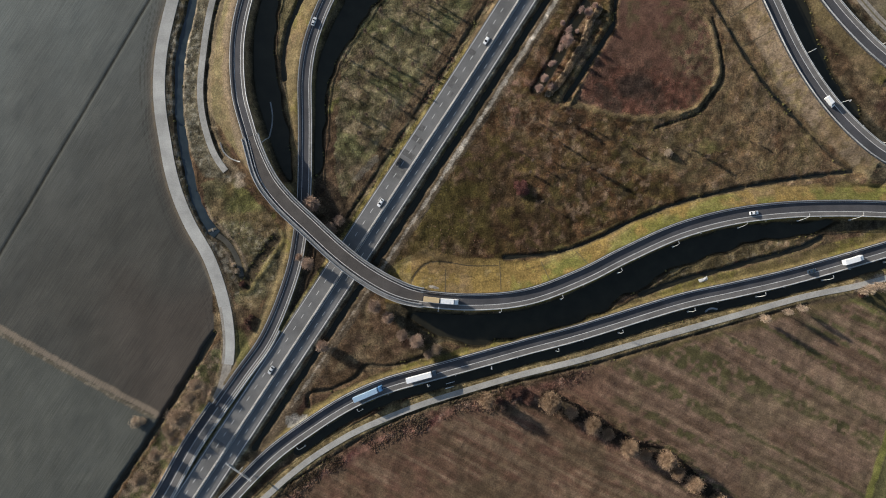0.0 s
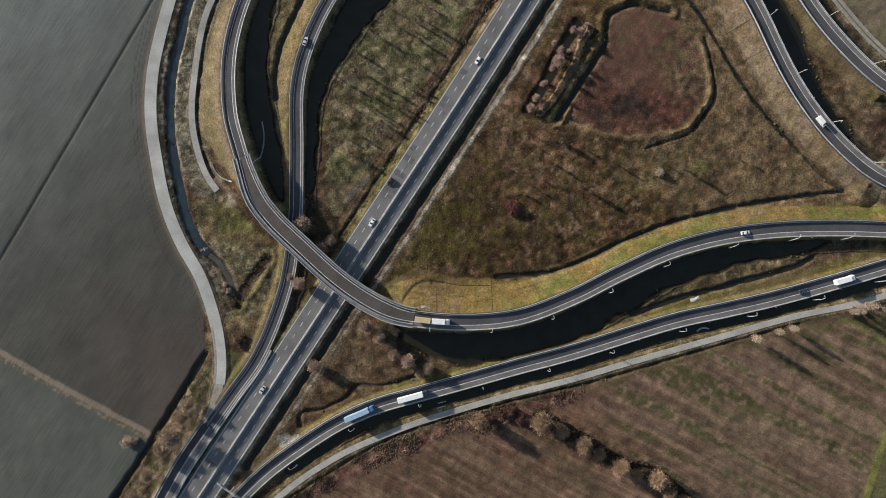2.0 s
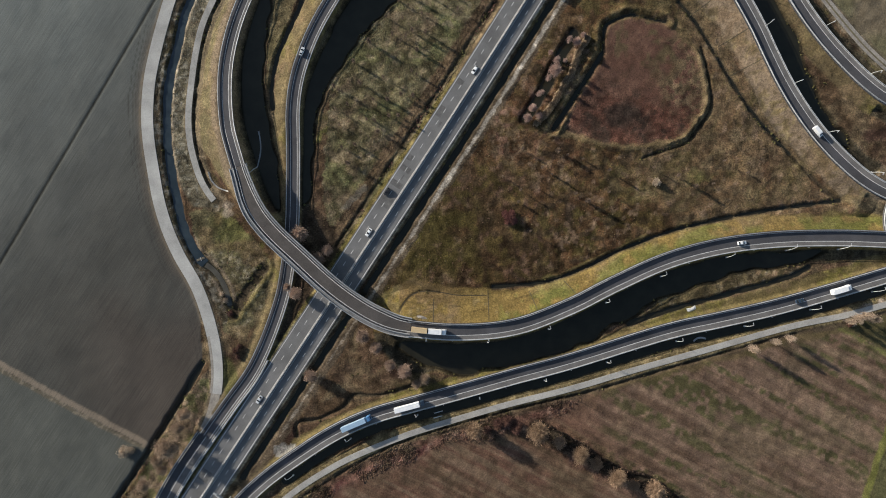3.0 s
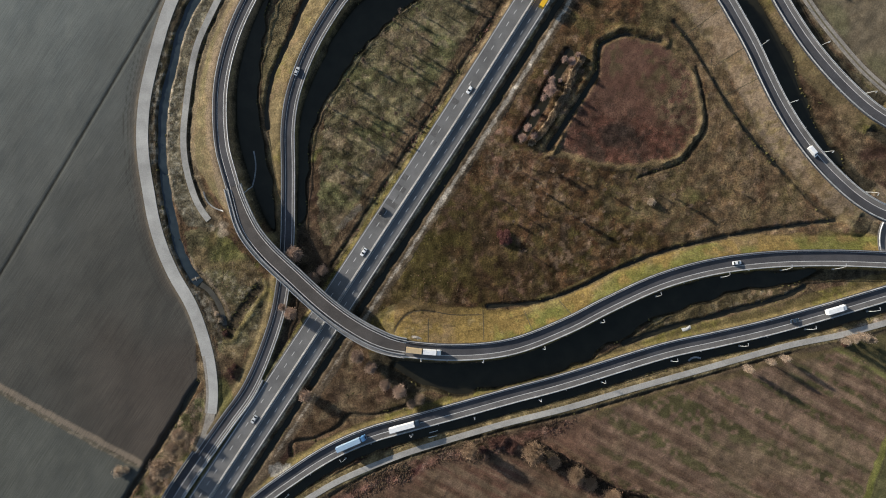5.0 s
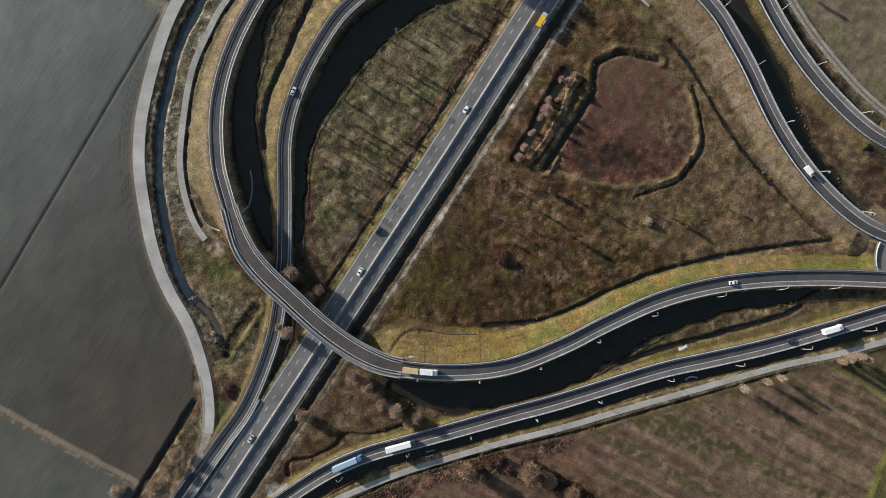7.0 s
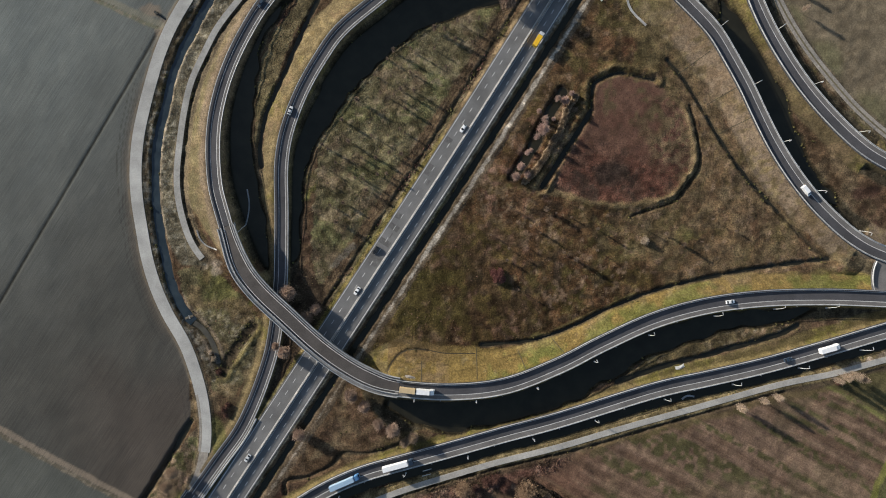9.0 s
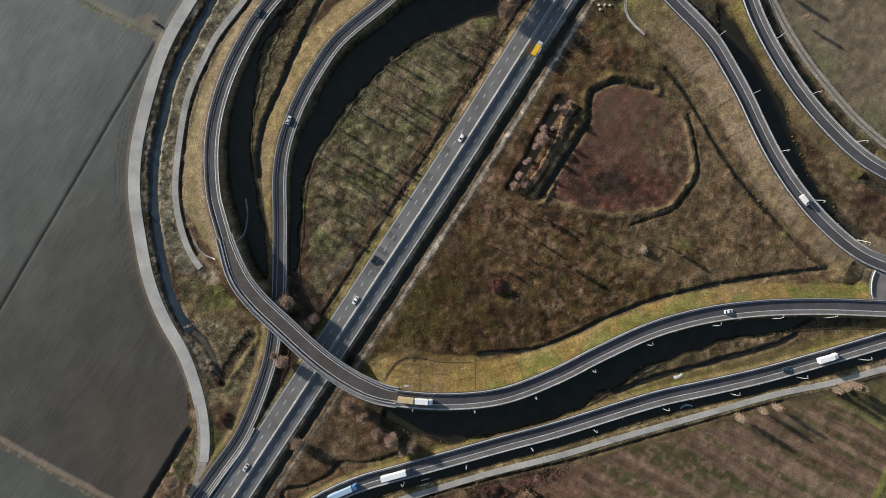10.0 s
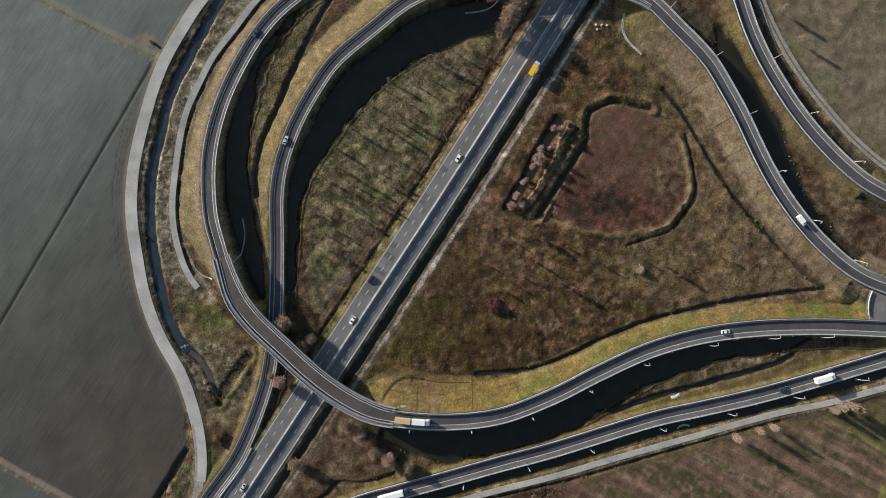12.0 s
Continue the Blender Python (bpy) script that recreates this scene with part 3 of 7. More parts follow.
C = np.zeros(X.shape + (3,)) + np.array((0.075, 0.05, 0.03))
C = blend(C, (0.075, 0.07, 0.024), ease(NN, 0.52, 0.64))
C = blend(C, (0.12, 0.09, 0.055), ease(vnoise(X, Y, 30, 44) * 0.5 + N2 * 0.3 + N3 * 0.2, 0.52, 0.68) * 0.9)
C = blend(C, (0.095, 0.062, 0.04), ease(vnoise(X, Y, 13, 41) * 0.6 + N3 * 0.4, 0.55, 0.75))
C = blend(C, (0.05, 0.03, 0.022), ease(vnoise(X, Y, 9, 42) * 0.6 + N2 * 0.4, 0.6, 0.8))
wildness = np.ones(X.shape)
JX, JY = X + (N3 - 0.5) * 2.0, Y + (vnoise(X, Y, 2.6, 34) - 0.5) * 2.0
# wood on the north-west side of the motorway is greener
wood = inside([(-66, 10), (-60, 90), (-20, 135), (50, 160), (-35, 5), (-55, -25)], JX, JY)
C = blend(C, (0.14, 0.123, 0.07), wood * 0.92)
W1, W2 = vnoise(X, Y, 14, 109) * 0.65 + N2 * 0.35, vnoise(X, Y, 10, 110) * 0.6 + vnoise(X, Y, 3.5, 111) * 0.4
C = blend(C, (0.102, 0.108, 0.045), wood * ease(W1, 0.48, 0.7) * 0.6)
C = blend(C, (0.15, 0.1, 0.072), wood * ease(W2, 0.52, 0.72) * 0.5)
C = blend(C, (0.19, 0.155, 0.1), wood * ease(vnoise(X, Y, 4, 46) * 0.5 + vnoise(X, Y, 1.7, 47) * 0.5, 0.55, 0.72) * 0.75)
C = blend(C, (0.066, 0.058, 0.03), wood * ease(vnoise(X, Y, 6, 48) * 0.5 + vnoise(X, Y, 2, 112) * 0.5, 0.54, 0.7) * 0.8)
reed_strip = inside(REED_STRIP, JX, JY)
C = blend(C, (0.12, 0.1, 0.055), reed_strip * 0.85)
# the corner between the west lane and the ramps: green and stony
corner = inside(WEST_MEADOW, JX, JY)
C = blend(C, (0.112, 0.1, 0.056), corner * 0.92)
C = blend(C, (0.1, 0.105, 0.03), corner * ease(16 + (N3 - 0.5) * 8 - np.hypot(X - SPOTS[4][0] - 4, Y - SPOTS[4][1] + 9), 0, 12) * 0.6)
C = blend(C, (0.2, 0.178, 0.125), corner * ease(vnoise(X, Y, 1.3, 59) * 0.75 + N2 * 0.25, 0.56, 0.7) * ease(-8 - Y, 0, 12) * 0.85)
C = blend(C, (0.05, 0.042, 0.026), corner * ease(vnoise(X, Y, 1.5, 124) * 0.7 + N2 * 0.3, 0.56, 0.72) * ease(-8 - Y, 0, 12) * 0.8)
C = blend(C, (0.12, 0.08, 0.045), corner * ease(vnoise(X, Y, 7, 60), 0.55, 0.75) * 0.5)
# the meadow: dark and brown near the motorway, pale straw in the east, green and rusty patches
meadow = inside([(-38, -37), (70, 150), (115, 150), (165, 75), (215, 8), (110, -8), (70, -26), (25, -36)], JX, JY)
C = blend(C, (0.15, 0.118, 0.078), meadow * ease(X + (N1 - 0.5) * 50 + (N2 - 0.5) * 25, 85, 165) * 0.8)
C = blend(C, (0.13, 0.1, 0.066), meadow * ease(Y - 0.4 * X + (N1 - 0.5) * 30, 45, 90) * 0.55)
C = blend(C, (0.05, 0.036, 0.022), meadow * ease(55 - X - 0.3 * Y + (N1 - 0.5) * 40, 0, 45) * 0.75)
C = blend(C, (0.068, 0.062, 0.02), meadow * ease(vnoise(X, Y, 15, 49) * 0.7 + N3 * 0.3, 0.58, 0.72) * 0.6)
C = blend(C, (0.085, 0.04, 0.03), meadow * ease(vnoise(X, Y, 11, 50) * 0.7 + N3 * 0.3, 0.62, 0.76) * 0.7)
C = blend(C, (0.19, 0.155, 0.1), meadow * ease(vnoise(X, Y, 1.5, 55) * 0.7 + N2 * 0.3, 0.66, 0.8) * 0.6)
C = blend(C, (0.036, 0.028, 0.018), meadow * ease(vnoise(X, Y, 4.5, 63) * 0.55 + vnoise(X, Y, 1.6, 64) * 0.45, 0.58, 0.74) * 0.75)
C = blend(C, (0.17, 0.135, 0.085), meadow * ease(vnoise(X, Y, 5.5, 65) * 0.55 + vnoise(X, Y, 1.4, 66) * 0.45, 0.6, 0.76) * 0.6)
C = np.where(meadow[..., None], C * 0.68 * np.array((1.09, 0.97, 0.82)), C)
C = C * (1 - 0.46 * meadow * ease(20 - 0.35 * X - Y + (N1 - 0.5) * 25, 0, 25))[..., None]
C = blend(C, (0.085, 0.08, 0.022), meadow * ease(14 + (N2 - 0.5) * 16 - np.hypot((X + 17) * 0.8, (Y + 12) * 0.5), 0, 9) * 0.85)
C = blend(C, (0.16, 0.112, 0.078), meadow * ease(vnoise(X, Y, 3.2, 126) * 0.5 + vnoise(X, Y, 1.3, 127) * 0.3 + N1 * 0.2, 0.56, 0.7) * 0.75)
tus = meadow * ease(17 + (N2 - 0.5) * 16 - np.hypot((X - 36) * 0.8 + (Y - 30) * 0.3, (Y - 30) * 0.7), 0, 12)
C = blend(C, (0.155, 0.118, 0.078), tus * ease(vnoise(X, Y, 1.2, 113) * 0.6 + N3 * 0.4, 0.46, 0.64) * 0.65)
C = blend(C, (0.14, 0.082, 0.062), meadow * ease(vnoise(X, Y, 9, 114) * 0.6 + vnoise(X, Y, 2.2, 115) * 0.4, 0.58, 0.7) * ease(80 - X, 0, 40) * 0.7)
C = blend(C, (0.068, 0.06, 0.022), meadow * ease(vnoise(X, Y, 12, 116) * 0.6 + N3 * 0.4, 0.56, 0.7) * 0.6)
C = blend(C, (0.115, 0.062, 0.034), meadow * ease(vnoise(X, Y, 6, 123) * 0.55 + N3 * 0.45, 0.56, 0.7) * 0.6)
C = blend(C, (0.11, 0.115, 0.035), meadow * ease(9 + (N3 - 0.5) * 8 - np.hypot(X - 128, (Y - 22) * 1.5), 0, 7) * 0.7)
C = blend(C, (0.028, 0.022, 0.015), meadow * ease(vnoise(X, Y, 7, 117) * 0.55 + vnoise(X, Y, 2.4, 118) * 0.45, 0.62, 0.74) * 0.7)
C = C * (1 + 0.3 * meadow * ease(X + (N1 - 0.5) * 30, 95, 150))[..., None]
C = blend(C, (0.085, 0.072, 0.03), meadow * ease(Y - 0.15 * X + (N1 - 0.5) * 20, 82, 96) * ease(NN, 0.4, 0.58) * 0.75)
C = blend(C, (0.118, 0.09, 0.055), meadow * ease(X + (N1 - 0.5) * 30, 85, 120) * (0.25 + 0.35 * ease(N2 * 0.5 + N3 * 0.5, 0.4, 0.6)))
# dark olive ground towards the bridge, finer and darker than the dry tussocks
dark_olive = meadow * ease(58 + (N1 - 0.5) * 40 + (N2 - 0.5) * 14 - X - 0.55 * np.maximum(Y, 0), 0, 26)
C = blend(C, (0.055, 0.0365, 0.019), dark_olive * (0.4 + 0.4 * ease(N2 * 0.5 + N3 * 0.5, 0.35, 0.62)))
C = blend(C, (0.067, 0.053, 0.018), dark_olive * ease(vnoise(X * 0.8 + Y * 0.5, (Y - X * 0.4) * 0.5, 5, 160) * 0.6 + N3 * 0.4, 0.54, 0.68) * 0.6)
olive_w = meadow * ease(26 + (N1 - 0.5) * 22 + (N2 - 0.5) * 10 - np.hypot(X + 5, (Y + 10) * 0.9), 0, 14)
C = blend(C, (0.054, 0.045, 0.015), olive_w * (0.25 + 0.5 * ease(N2 * 0.6 + N3 * 0.4, 0.35, 0.62)))
# heart-shaped bare patch
heart = inside(HEART, JX, JY)
C = blend(C, (0.09, 0.05, 0.037), heart * 0.95)
C = blend(C, (0.112, 0.065, 0.048), heart * ease(Y + (N1 - 0.5) * 25, 62, 90) * 0.8)
hm = vnoise(X, Y, 9, 102) * 0.5 + vnoise(X, Y, 3.2, 103) * 0.3 + vnoise(X, Y, 1.3, 104) * 0.2
low_h = ease(78 - Y + (N1 - 0.5) * 20, 0, 22)
C = blend(C, (0.088, 0.042, 0.03), heart * ease(hm, 0.46, 0.62) * (0.25 + 0.65 * low_h))
C = blend(C, (0.075, 0.07, 0.034), heart * ease(vnoise(X, Y, 8, 105) * 0.6 + N3 * 0.4, 0.52, 0.68) * ease(Y + 0.4 * X, 105, 130) * 0.6)
C = blend(C, (0.034, 0.026, 0.02), heart * ease(vnoise(X, Y, 5, 67) * 0.6 + vnoise(X, Y, 1.5, 68) * 0.4, 0.5, 0.66) * low_h * 0.75)
# broad dark blob: the hedge trees' shadow painted into the soil colour
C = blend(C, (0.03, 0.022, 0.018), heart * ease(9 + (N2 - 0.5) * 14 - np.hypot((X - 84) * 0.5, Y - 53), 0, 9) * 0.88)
east_h = heart * ease(X - 0.25 * np.abs(Y - 70) + (N2 - 0.5) * 18, 104, 120)
C = blend(C, (0.13, 0.095, 0.058), east_h * ease(N3 * 0.5 + vnoise(X, Y, 1.3, 106) * 0.5, 0.35, 0.6) * 0.85)
C = blend(C, (0.062, 0.05, 0.03), east_h * ease(vnoise(X, Y, 2.0, 107), 0.58, 0.75) * 0.7)
wildness = np.where(heart, 0.45 + 0.55 * np.maximum(low_h, east_h), wildness)
soft_heart = heart.astype(float)
for _ in range(14):
    soft_heart = (soft_heart * 2 + np.roll(soft_heart, 1, 0) + np.roll(soft_heart, -1, 0) + np.roll(soft_heart, 1, 1) + np.roll(soft_heart, -1, 1)) / 6
rim_h = ease(4 * soft_heart * (1 - soft_heart) + (N3 - 0.5) * 0.5, 0.35, 0.9)
south_rim = ease(52 - Y, 0, 8) + ease(X, 112, 122)
C = blend(C, (0.15, 0.115, 0.062), rim_h * np.clip(south_rim, 0.25, 1) * 0.75)
# the spoil bank beside the hollow's ditches
Z = Z + 0.55 * 4 * soft_heart * (1 - soft_heart) * np.clip(south_rim, 0, 1) * (Z > -0.4)
dh = distances(spline([(*p, 0.0) for p in DITCH_HEART], 1.2), 9)[0]
spoil = np.exp(-((dh - 3.6) / 1.5) ** 2) * (~heart) * (Z > -0.4)
Z = Z + 0.9 * spoil
C = blend(C, (0.15, 0.115, 0.06), spoil * ease(N3, 0.2, 0.5) * 0.7)
dh = distances(spline([(*p, 0.0) for p in DITCH_HEART_EAST], 1.2), 9)[0]
ridge = np.exp(-((dh - 3.0) / 1.2) ** 2) * heart * (Z > -0.4)
Z = Z + 0.7 * ridge
C = blend(C, (0.2, 0.15, 0.085), ridge * (0.45 + 0.45 * ease(N3, 0.3, 0.6)))
d = distances(spline([(*p, 0.0) for p in REEDS], 1.0), 8)[0]
C = blend(C, (0.25, 0.185, 0.12), ease(1.9 + (N3 - 0.5) * 0.8 - d, 0, 0.6) * 0.9)
# fields
far = 6000.0
west_field = inside([(p.x - 2.8, p.y) for p in L_WEST[:nearest(L_WEST, -125, -47)]] + DITCH_SCRUB + [(-400, -far), (-far, -far), (-far, far), (-60, far)], X, Y)
C = blend(C, (0.06, 0.06, 0.055), west_field.astype(float))
# dry: haze and glare put into the field colour, paler towards the north-west
dry = ease(-0.62 * X + 0.78 * Y + (N1 - 0.5) * 20, 60, 330)
C = blend(C, (0.155, 0.175, 0.172), west_field * dry)
C = blend(C, (0.066, 0.056, 0.049), west_field * ease(-20 - Y + (N1 - 0.5) * 30, 0, 50) * ease(X, -215, -150) * 0.75)
wildness = np.where(west_field, 0.0, wildness)
lower_west = inside(TRACK_FIELD + DITCH_SCRUB[2:] + [(-400, -far), (-far, -far), (-far, 60)], X, Y) & west_field
C = blend(C, (0.078, 0.083, 0.076), lower_west.astype(float))
south_field = inside([(p.x, p.y - 3.2) for p in L_SOUTH] + [(228, -43), (far, 300), (far, -far), (-150, -far)], X, Y)
q = X * 0.47 + Y * 0.88 + (N2 - 0.5) * 0.6 + (N1 - 0.5) * 1.4
along = X * 0.88 - Y * 0.47
band = vnoise(q, along * 0.04, 2.9, 51) * 0.7 + vnoise(q, along * 0.1, 1.3, 52) * 0.18 + vnoise(X, Y, 4, 53) * 0.12
pale = vnoise(q, along * 0.03, 2.2, 119) * 0.7 + vnoise(q, along * 0.08, 0.9, 120) * 0.3
right_f = ease(X + 0.3 * Y, 20, 75)
C = blend(C, (0.142, 0.103, 0.078), south_field.astype(float))
C = blend(C, (0.124, 0.072, 0.053), south_field * (1 - right_f) * 0.8)
C = blend(C, (0.185, 0.138, 0.1), south_field * ease(pale, 0.54, 0.68) * 0.85)
C = blend(C, (0.092, 0.064, 0.045), south_field * ease(1 - pale, 0.58, 0.72) * 0.7)
C = blend(C, (0.07, 0.07, 0.034), south_field * ease(band, 0.57, 0.71) * (0.15 + 0.8 * right_f) * ease(vnoise(X, Y, 2.2, 121), 0.2, 0.5))
C = blend(C, (0.1, 0.09, 0.055), south_field * ease(N1 * 0.6 + N2 * 0.4, 0.56, 0.72) * 0.35)
# the grassy headland by the lane and the field's far corner
C = blend(C, (0.1, 0.085, 0.042), south_field * ease(9 + (N2 - 0.5) * 4 - D["south"][0], 0, 2.5) * ease(X, 60, 90) * 0.7)
headland = inside([(190, -52), (199, -55), (216, -64), (236, -77), (300, -110), (300, -20), (200, -40)], JX, JY) & south_field
C = blend(C, (0.085, 0.082, 0.04), headland * 0.9)
d = distances(spline([(190, -52, 0), (199, -55.5, 0), (216, -64.5, 0), (236, -77, 0), (270, -98, 0)]), 8)[0]
C = blend(C, (0.15, 0.16, 0.06), ease(1.3 + (N3 - 0.5) - d, 0, 0.8) * south_field * 0.8)
d = distances(spline([(240, -80, 0), (227, -103, 0), (218, -128, 0), (208, -160, 0), (200, -190, 0)]), 40)
edge_f = (inside([(242, -80), (227, -103), (218, -128), (208, -160), (198, -200), (400, -200), (400, -80)], JX, JY)) & south_field
C = blend(C, (0.1, 0.105, 0.05), edge_f * 0.9)
C = blend(C, (0.16, 0.175, 0.05), ease(1.6 + (N3 - 0.5) - np.abs(d[0] - 0.6), 0, 0.8) * south_field * 0.8)
C = blend(C, (0.06, 0.055, 0.03), ease(0.5 - np.abs(d[0] - 2.6), 0, 0.5) * edge_f * 0.7)
C = np.where(south_field[..., None], C * (np.array((1.04, 0.97, 0.93)) * (0.86 + 0.06 * right_f[..., None])), C)
wildness = np.where(south_field, 0.5, wildness)
scrub_south = south_field * ease(15 + (N1 - 0.5) * 14 - D["south"][0], 0, 5) * ease(70 - X + (N1 - 0.5) * 30, 0, 20)
C = blend(C, (0.152, 0.084, 0.065), scrub_south * 0.9)
C = blend(C, (0.1, 0.038, 0.036), scrub_south * ease(vnoise(X, Y, 7, 134) * 0.6 + N3 * 0.4, 0.56, 0.72) * 0.7)
C = blend(C, (0.2, 0.135, 0.11), scrub_south * ease(vnoise(X, Y, 1.6, 135) * 0.7 + N2 * 0.3, 0.58, 0.74) * 0.7)
C = blend(C, (0.04, 0.025, 0.02), scrub_south * ease(N3 * 0.5 + N2 * 0.5, 0.52, 0.66) * 0.85)
rows_s = vnoise(D["south"][0], X * 0.06, 2.6, 160) * 0.7 + N3 * 0.3
C = blend(C, (0.04, 0.028, 0.019), scrub_south * ease(rows_s, 0.56, 0.68) * 0.55)
C = blend(C, (0.052, 0.046, 0.026), south_field * ease(8.5 + (N1 - 0.5) * 5 - D["south"][0], 0, 2) * ease(60 - X, 0, 20) * 0.45)
wildness = np.maximum(wildness, scrub_south)
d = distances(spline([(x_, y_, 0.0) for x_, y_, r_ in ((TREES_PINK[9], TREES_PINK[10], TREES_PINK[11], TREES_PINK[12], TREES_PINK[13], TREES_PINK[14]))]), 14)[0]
# the tree row's own shadow painted as a near-black strip of soil
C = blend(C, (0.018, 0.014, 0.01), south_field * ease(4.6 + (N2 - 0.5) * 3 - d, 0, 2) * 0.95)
C = blend(C, (0.085, 0.062, 0.04), south_field * ease(62 - X - 0.2 * Y + (N1 - 0.5) * 30, 0, 40) * ease(N2, 0.3, 0.7) * 0.5)
wildness = np.where(south_field & (d < 7), 1.0, wildness)
east_field = inside([(p.x + 2.5, p.y + 1.5) for p in L_EAST] + [(far, 60), (far, far), (150, far)], X, Y)
C = blend(C, (0.14, 0.115, 0.08), east_field.astype(float))
C = blend(C, (0.115, 0.105, 0.062), east_field * ease(N1, 0.45, 0.7))
wildness = np.where(east_field, 0.5, wildness)
# mown grass on the embankments
for key, reach, colour in (("loop", 15, (0.16, 0.116, 0.043)), ("ring", 13, (0.135, 0.108, 0.06)), ("lower", 12, (0.125, 0.1, 0.046)), ("outer", 9, (0.1, 0.078, 0.044))):
    d, h, sd = D[key]
    reach = HW[key] + 1.2 + np.maximum(SUNNY[key], 1.0) * np.maximum(h, 0.8) + (3.0 * ease(X, 85, 130) if key == "lower" else 0.0)
    if key == "loop":
        reach = np.where(WALLED < 1, HW[key] + 1 + (reach - HW[key] - 1) * WALLED, reach) + 3.0 * ease(X, -30, -18) * ease(35 - X, 0, 12)
    on = ease(reach + (N2 - 0.5) * 3 - d, 0, 1.5) * ease(Z, -0.5, -0.1) * (1 - west_field) * (1 - south_field)
    C = blend(C, colour, on)
    C = blend(C, (0.118, 0.112, 0.026), on * ease(NN, 0.52, 0.66) * 0.6)
    C = blend(C, (0.175, 0.135, 0.1), on * (ease(X, 95, 130) * ease(Y, -5, 15) if key == "ring" else ease(Y, -10, 30) * 0.8 if key == "loop" else 0 * X) * 0.85)
    C = blend(C, (0.2, 0.16, 0.085), on * ease(vnoise(X, Y, 1.8, 57) * 0.6 + N2 * 0.4, 0.58, 0.75) * (0.35 if key in ("lower", "outer") else 0.7))
    C = blend(C, (0.09, 0.07, 0.035), on * ease(vnoise(X, Y, 2.2, 58) * 0.6 + N2 * 0.4, 0.6, 0.75) * 0.7)
    C = blend(C, (0.17, 0.12, 0.075), on * ease(vnoise(X, Y, 16, 45) * 0.6 + N3 * 0.4, 0.55, 0.7) * 0.5)
    if key == "loop":
        # mowing edges along the sunny bank
        bank_s = on * (sd < 0) * (X > -26) * (X < 60)
        for at, tone in ((7.4, 0.35), (9.6, 0.55), (12.0, 0.8), (15.6, 0.8)):
            C = blend(C, (0.06, 0.045, 0.022), bank_s * ease(0.55 - np.abs(d - at + (N2 - 0.5) * 1.4), 0, 0.5) * tone * ease(N1 + N3 * 0.5, 0.45, 0.8))
        C = blend(C, (0.115, 0.118, 0.036), bank_s * ease(X + (N1 - 0.5) * 20, 12, 28) * ease(N2 * 0.5 + N3 * 0.5, 0.35, 0.6) * 0.7)
        C = blend(C, (0.125, 0.085, 0.045), bank_s * ease(d + (N2 - 0.5) * 4, 12, 15) * ease(12 - X, 0, 14) * 0.6)
        bank_w = on * (sd < 0) * (X < -60) * ease(Y, -5, 25)
        C = blend(C, (0.122, 0.108, 0.06), bank_w * (0.45 + 0.4 * ease(N2 * 0.5 + N3 * 0.5, 0.4, 0.6)))
        C = blend(C, (0.17, 0.13, 0.105), bank_w * ease(8.5 + (N2 - 0.5) * 3 - d, 0, 2.5) * 0.55)
        bank_e = on * (sd < 0) * (X > 40)
        C = blend(C, (0.1, 0.108, 0.032), bank_e * ease(11 + (N1 - 0.5) * 9 - d, 0, 4) * ease(N2 * 0.45 + N3 * 0.25 + N1 * 0.3, 0.36, 0.56) * 0.75)
        C = blend(C, (0.19, 0.15, 0.07), bank_e * ease(d + (N2 - 0.5) * 3, 10, 13) * 0.5)
        for at, tone in ((8.2, 0.4), (11.2, 0.55)):
            C = blend(C, (0.07, 0.055, 0.022), bank_e * ease(0.5 - np.abs(d - at + (N2 - 0.5) * 2.2), 0, 0.5) * tone * ease(N1 + N3 * 0.5, 0.45, 0.8))
    wildness = np.where(on > 0.5, 0.75, wildness)
    # side away from the sun: the bank's shade put into a darker colour
    shady_bank = on * ease(sd, HW[key] + 0.4, HW[key] + 1.2)
    C = blend(C, (0.055, 0.047, 0.032), shady_bank)
    wildness = np.where(shady_bank > 0.5, 1.0, wildness)
# the scrub west of the motorway
scrub_west = inside([(-123, -75), (-118, -92), (-128, -112), (-150, -145), (-178, -182), (-192, -182), (-154, -124), (-134, -88)], JX, JY)
C = blend(C, (0.15, 0.115, 0.078), scrub_west * 0.9)
row = vnoise(X * 0.84 + Y * -0.54, (X * 0.54 + Y * 0.84) * 0.12, 1.6, 68) * 0.6 + N3 * 0.4
C = blend(C, (0.055, 0.042, 0.028), scrub_west * ease(row, 0.52, 0.7) * 0.85)
C = blend(C, (0.085, 0.088, 0.038), scrub_west * ease(N2 * 0.6 + N3 * 0.4, 0.55, 0.72) * 0.8)
C = blend(C, (0.25, 0.185, 0.14), scrub_west * ease(vnoise(X, Y, 3.5, 69) * 0.6 + N3 * 0.4, 0.6, 0.75) * 0.7)
# verges
for key, w0, colour in (("west", 4.4, (0.12, 0.1, 0.07)), ("path", 6.5, (0.15, 0.12, 0.08)), ("south", 4.9, (0.165, 0.132, 0.07)), ("gravel", 3.4, (0.1, 0.078, 0.055)), ("east", 4.0, (0.12, 0.1, 0.07))):
    d = D[key][0]
    C = blend(C, colour, ease(w0 - d + (N3 - 0.5) * 1.5, 0, 1.0) * 0.85)
d, h, sd = D["motor"]
nw = (sd < 0) & (Y > -40)
strip_n = ease(N3 * 0.5 + vnoise(X, Y, 1.5, 101) * 0.5, 0.35, 0.65)
C = blend(C, (0.15, 0.125, 0.045), ease(11.2 - d, 0, 0.6) * nw * 0.9)
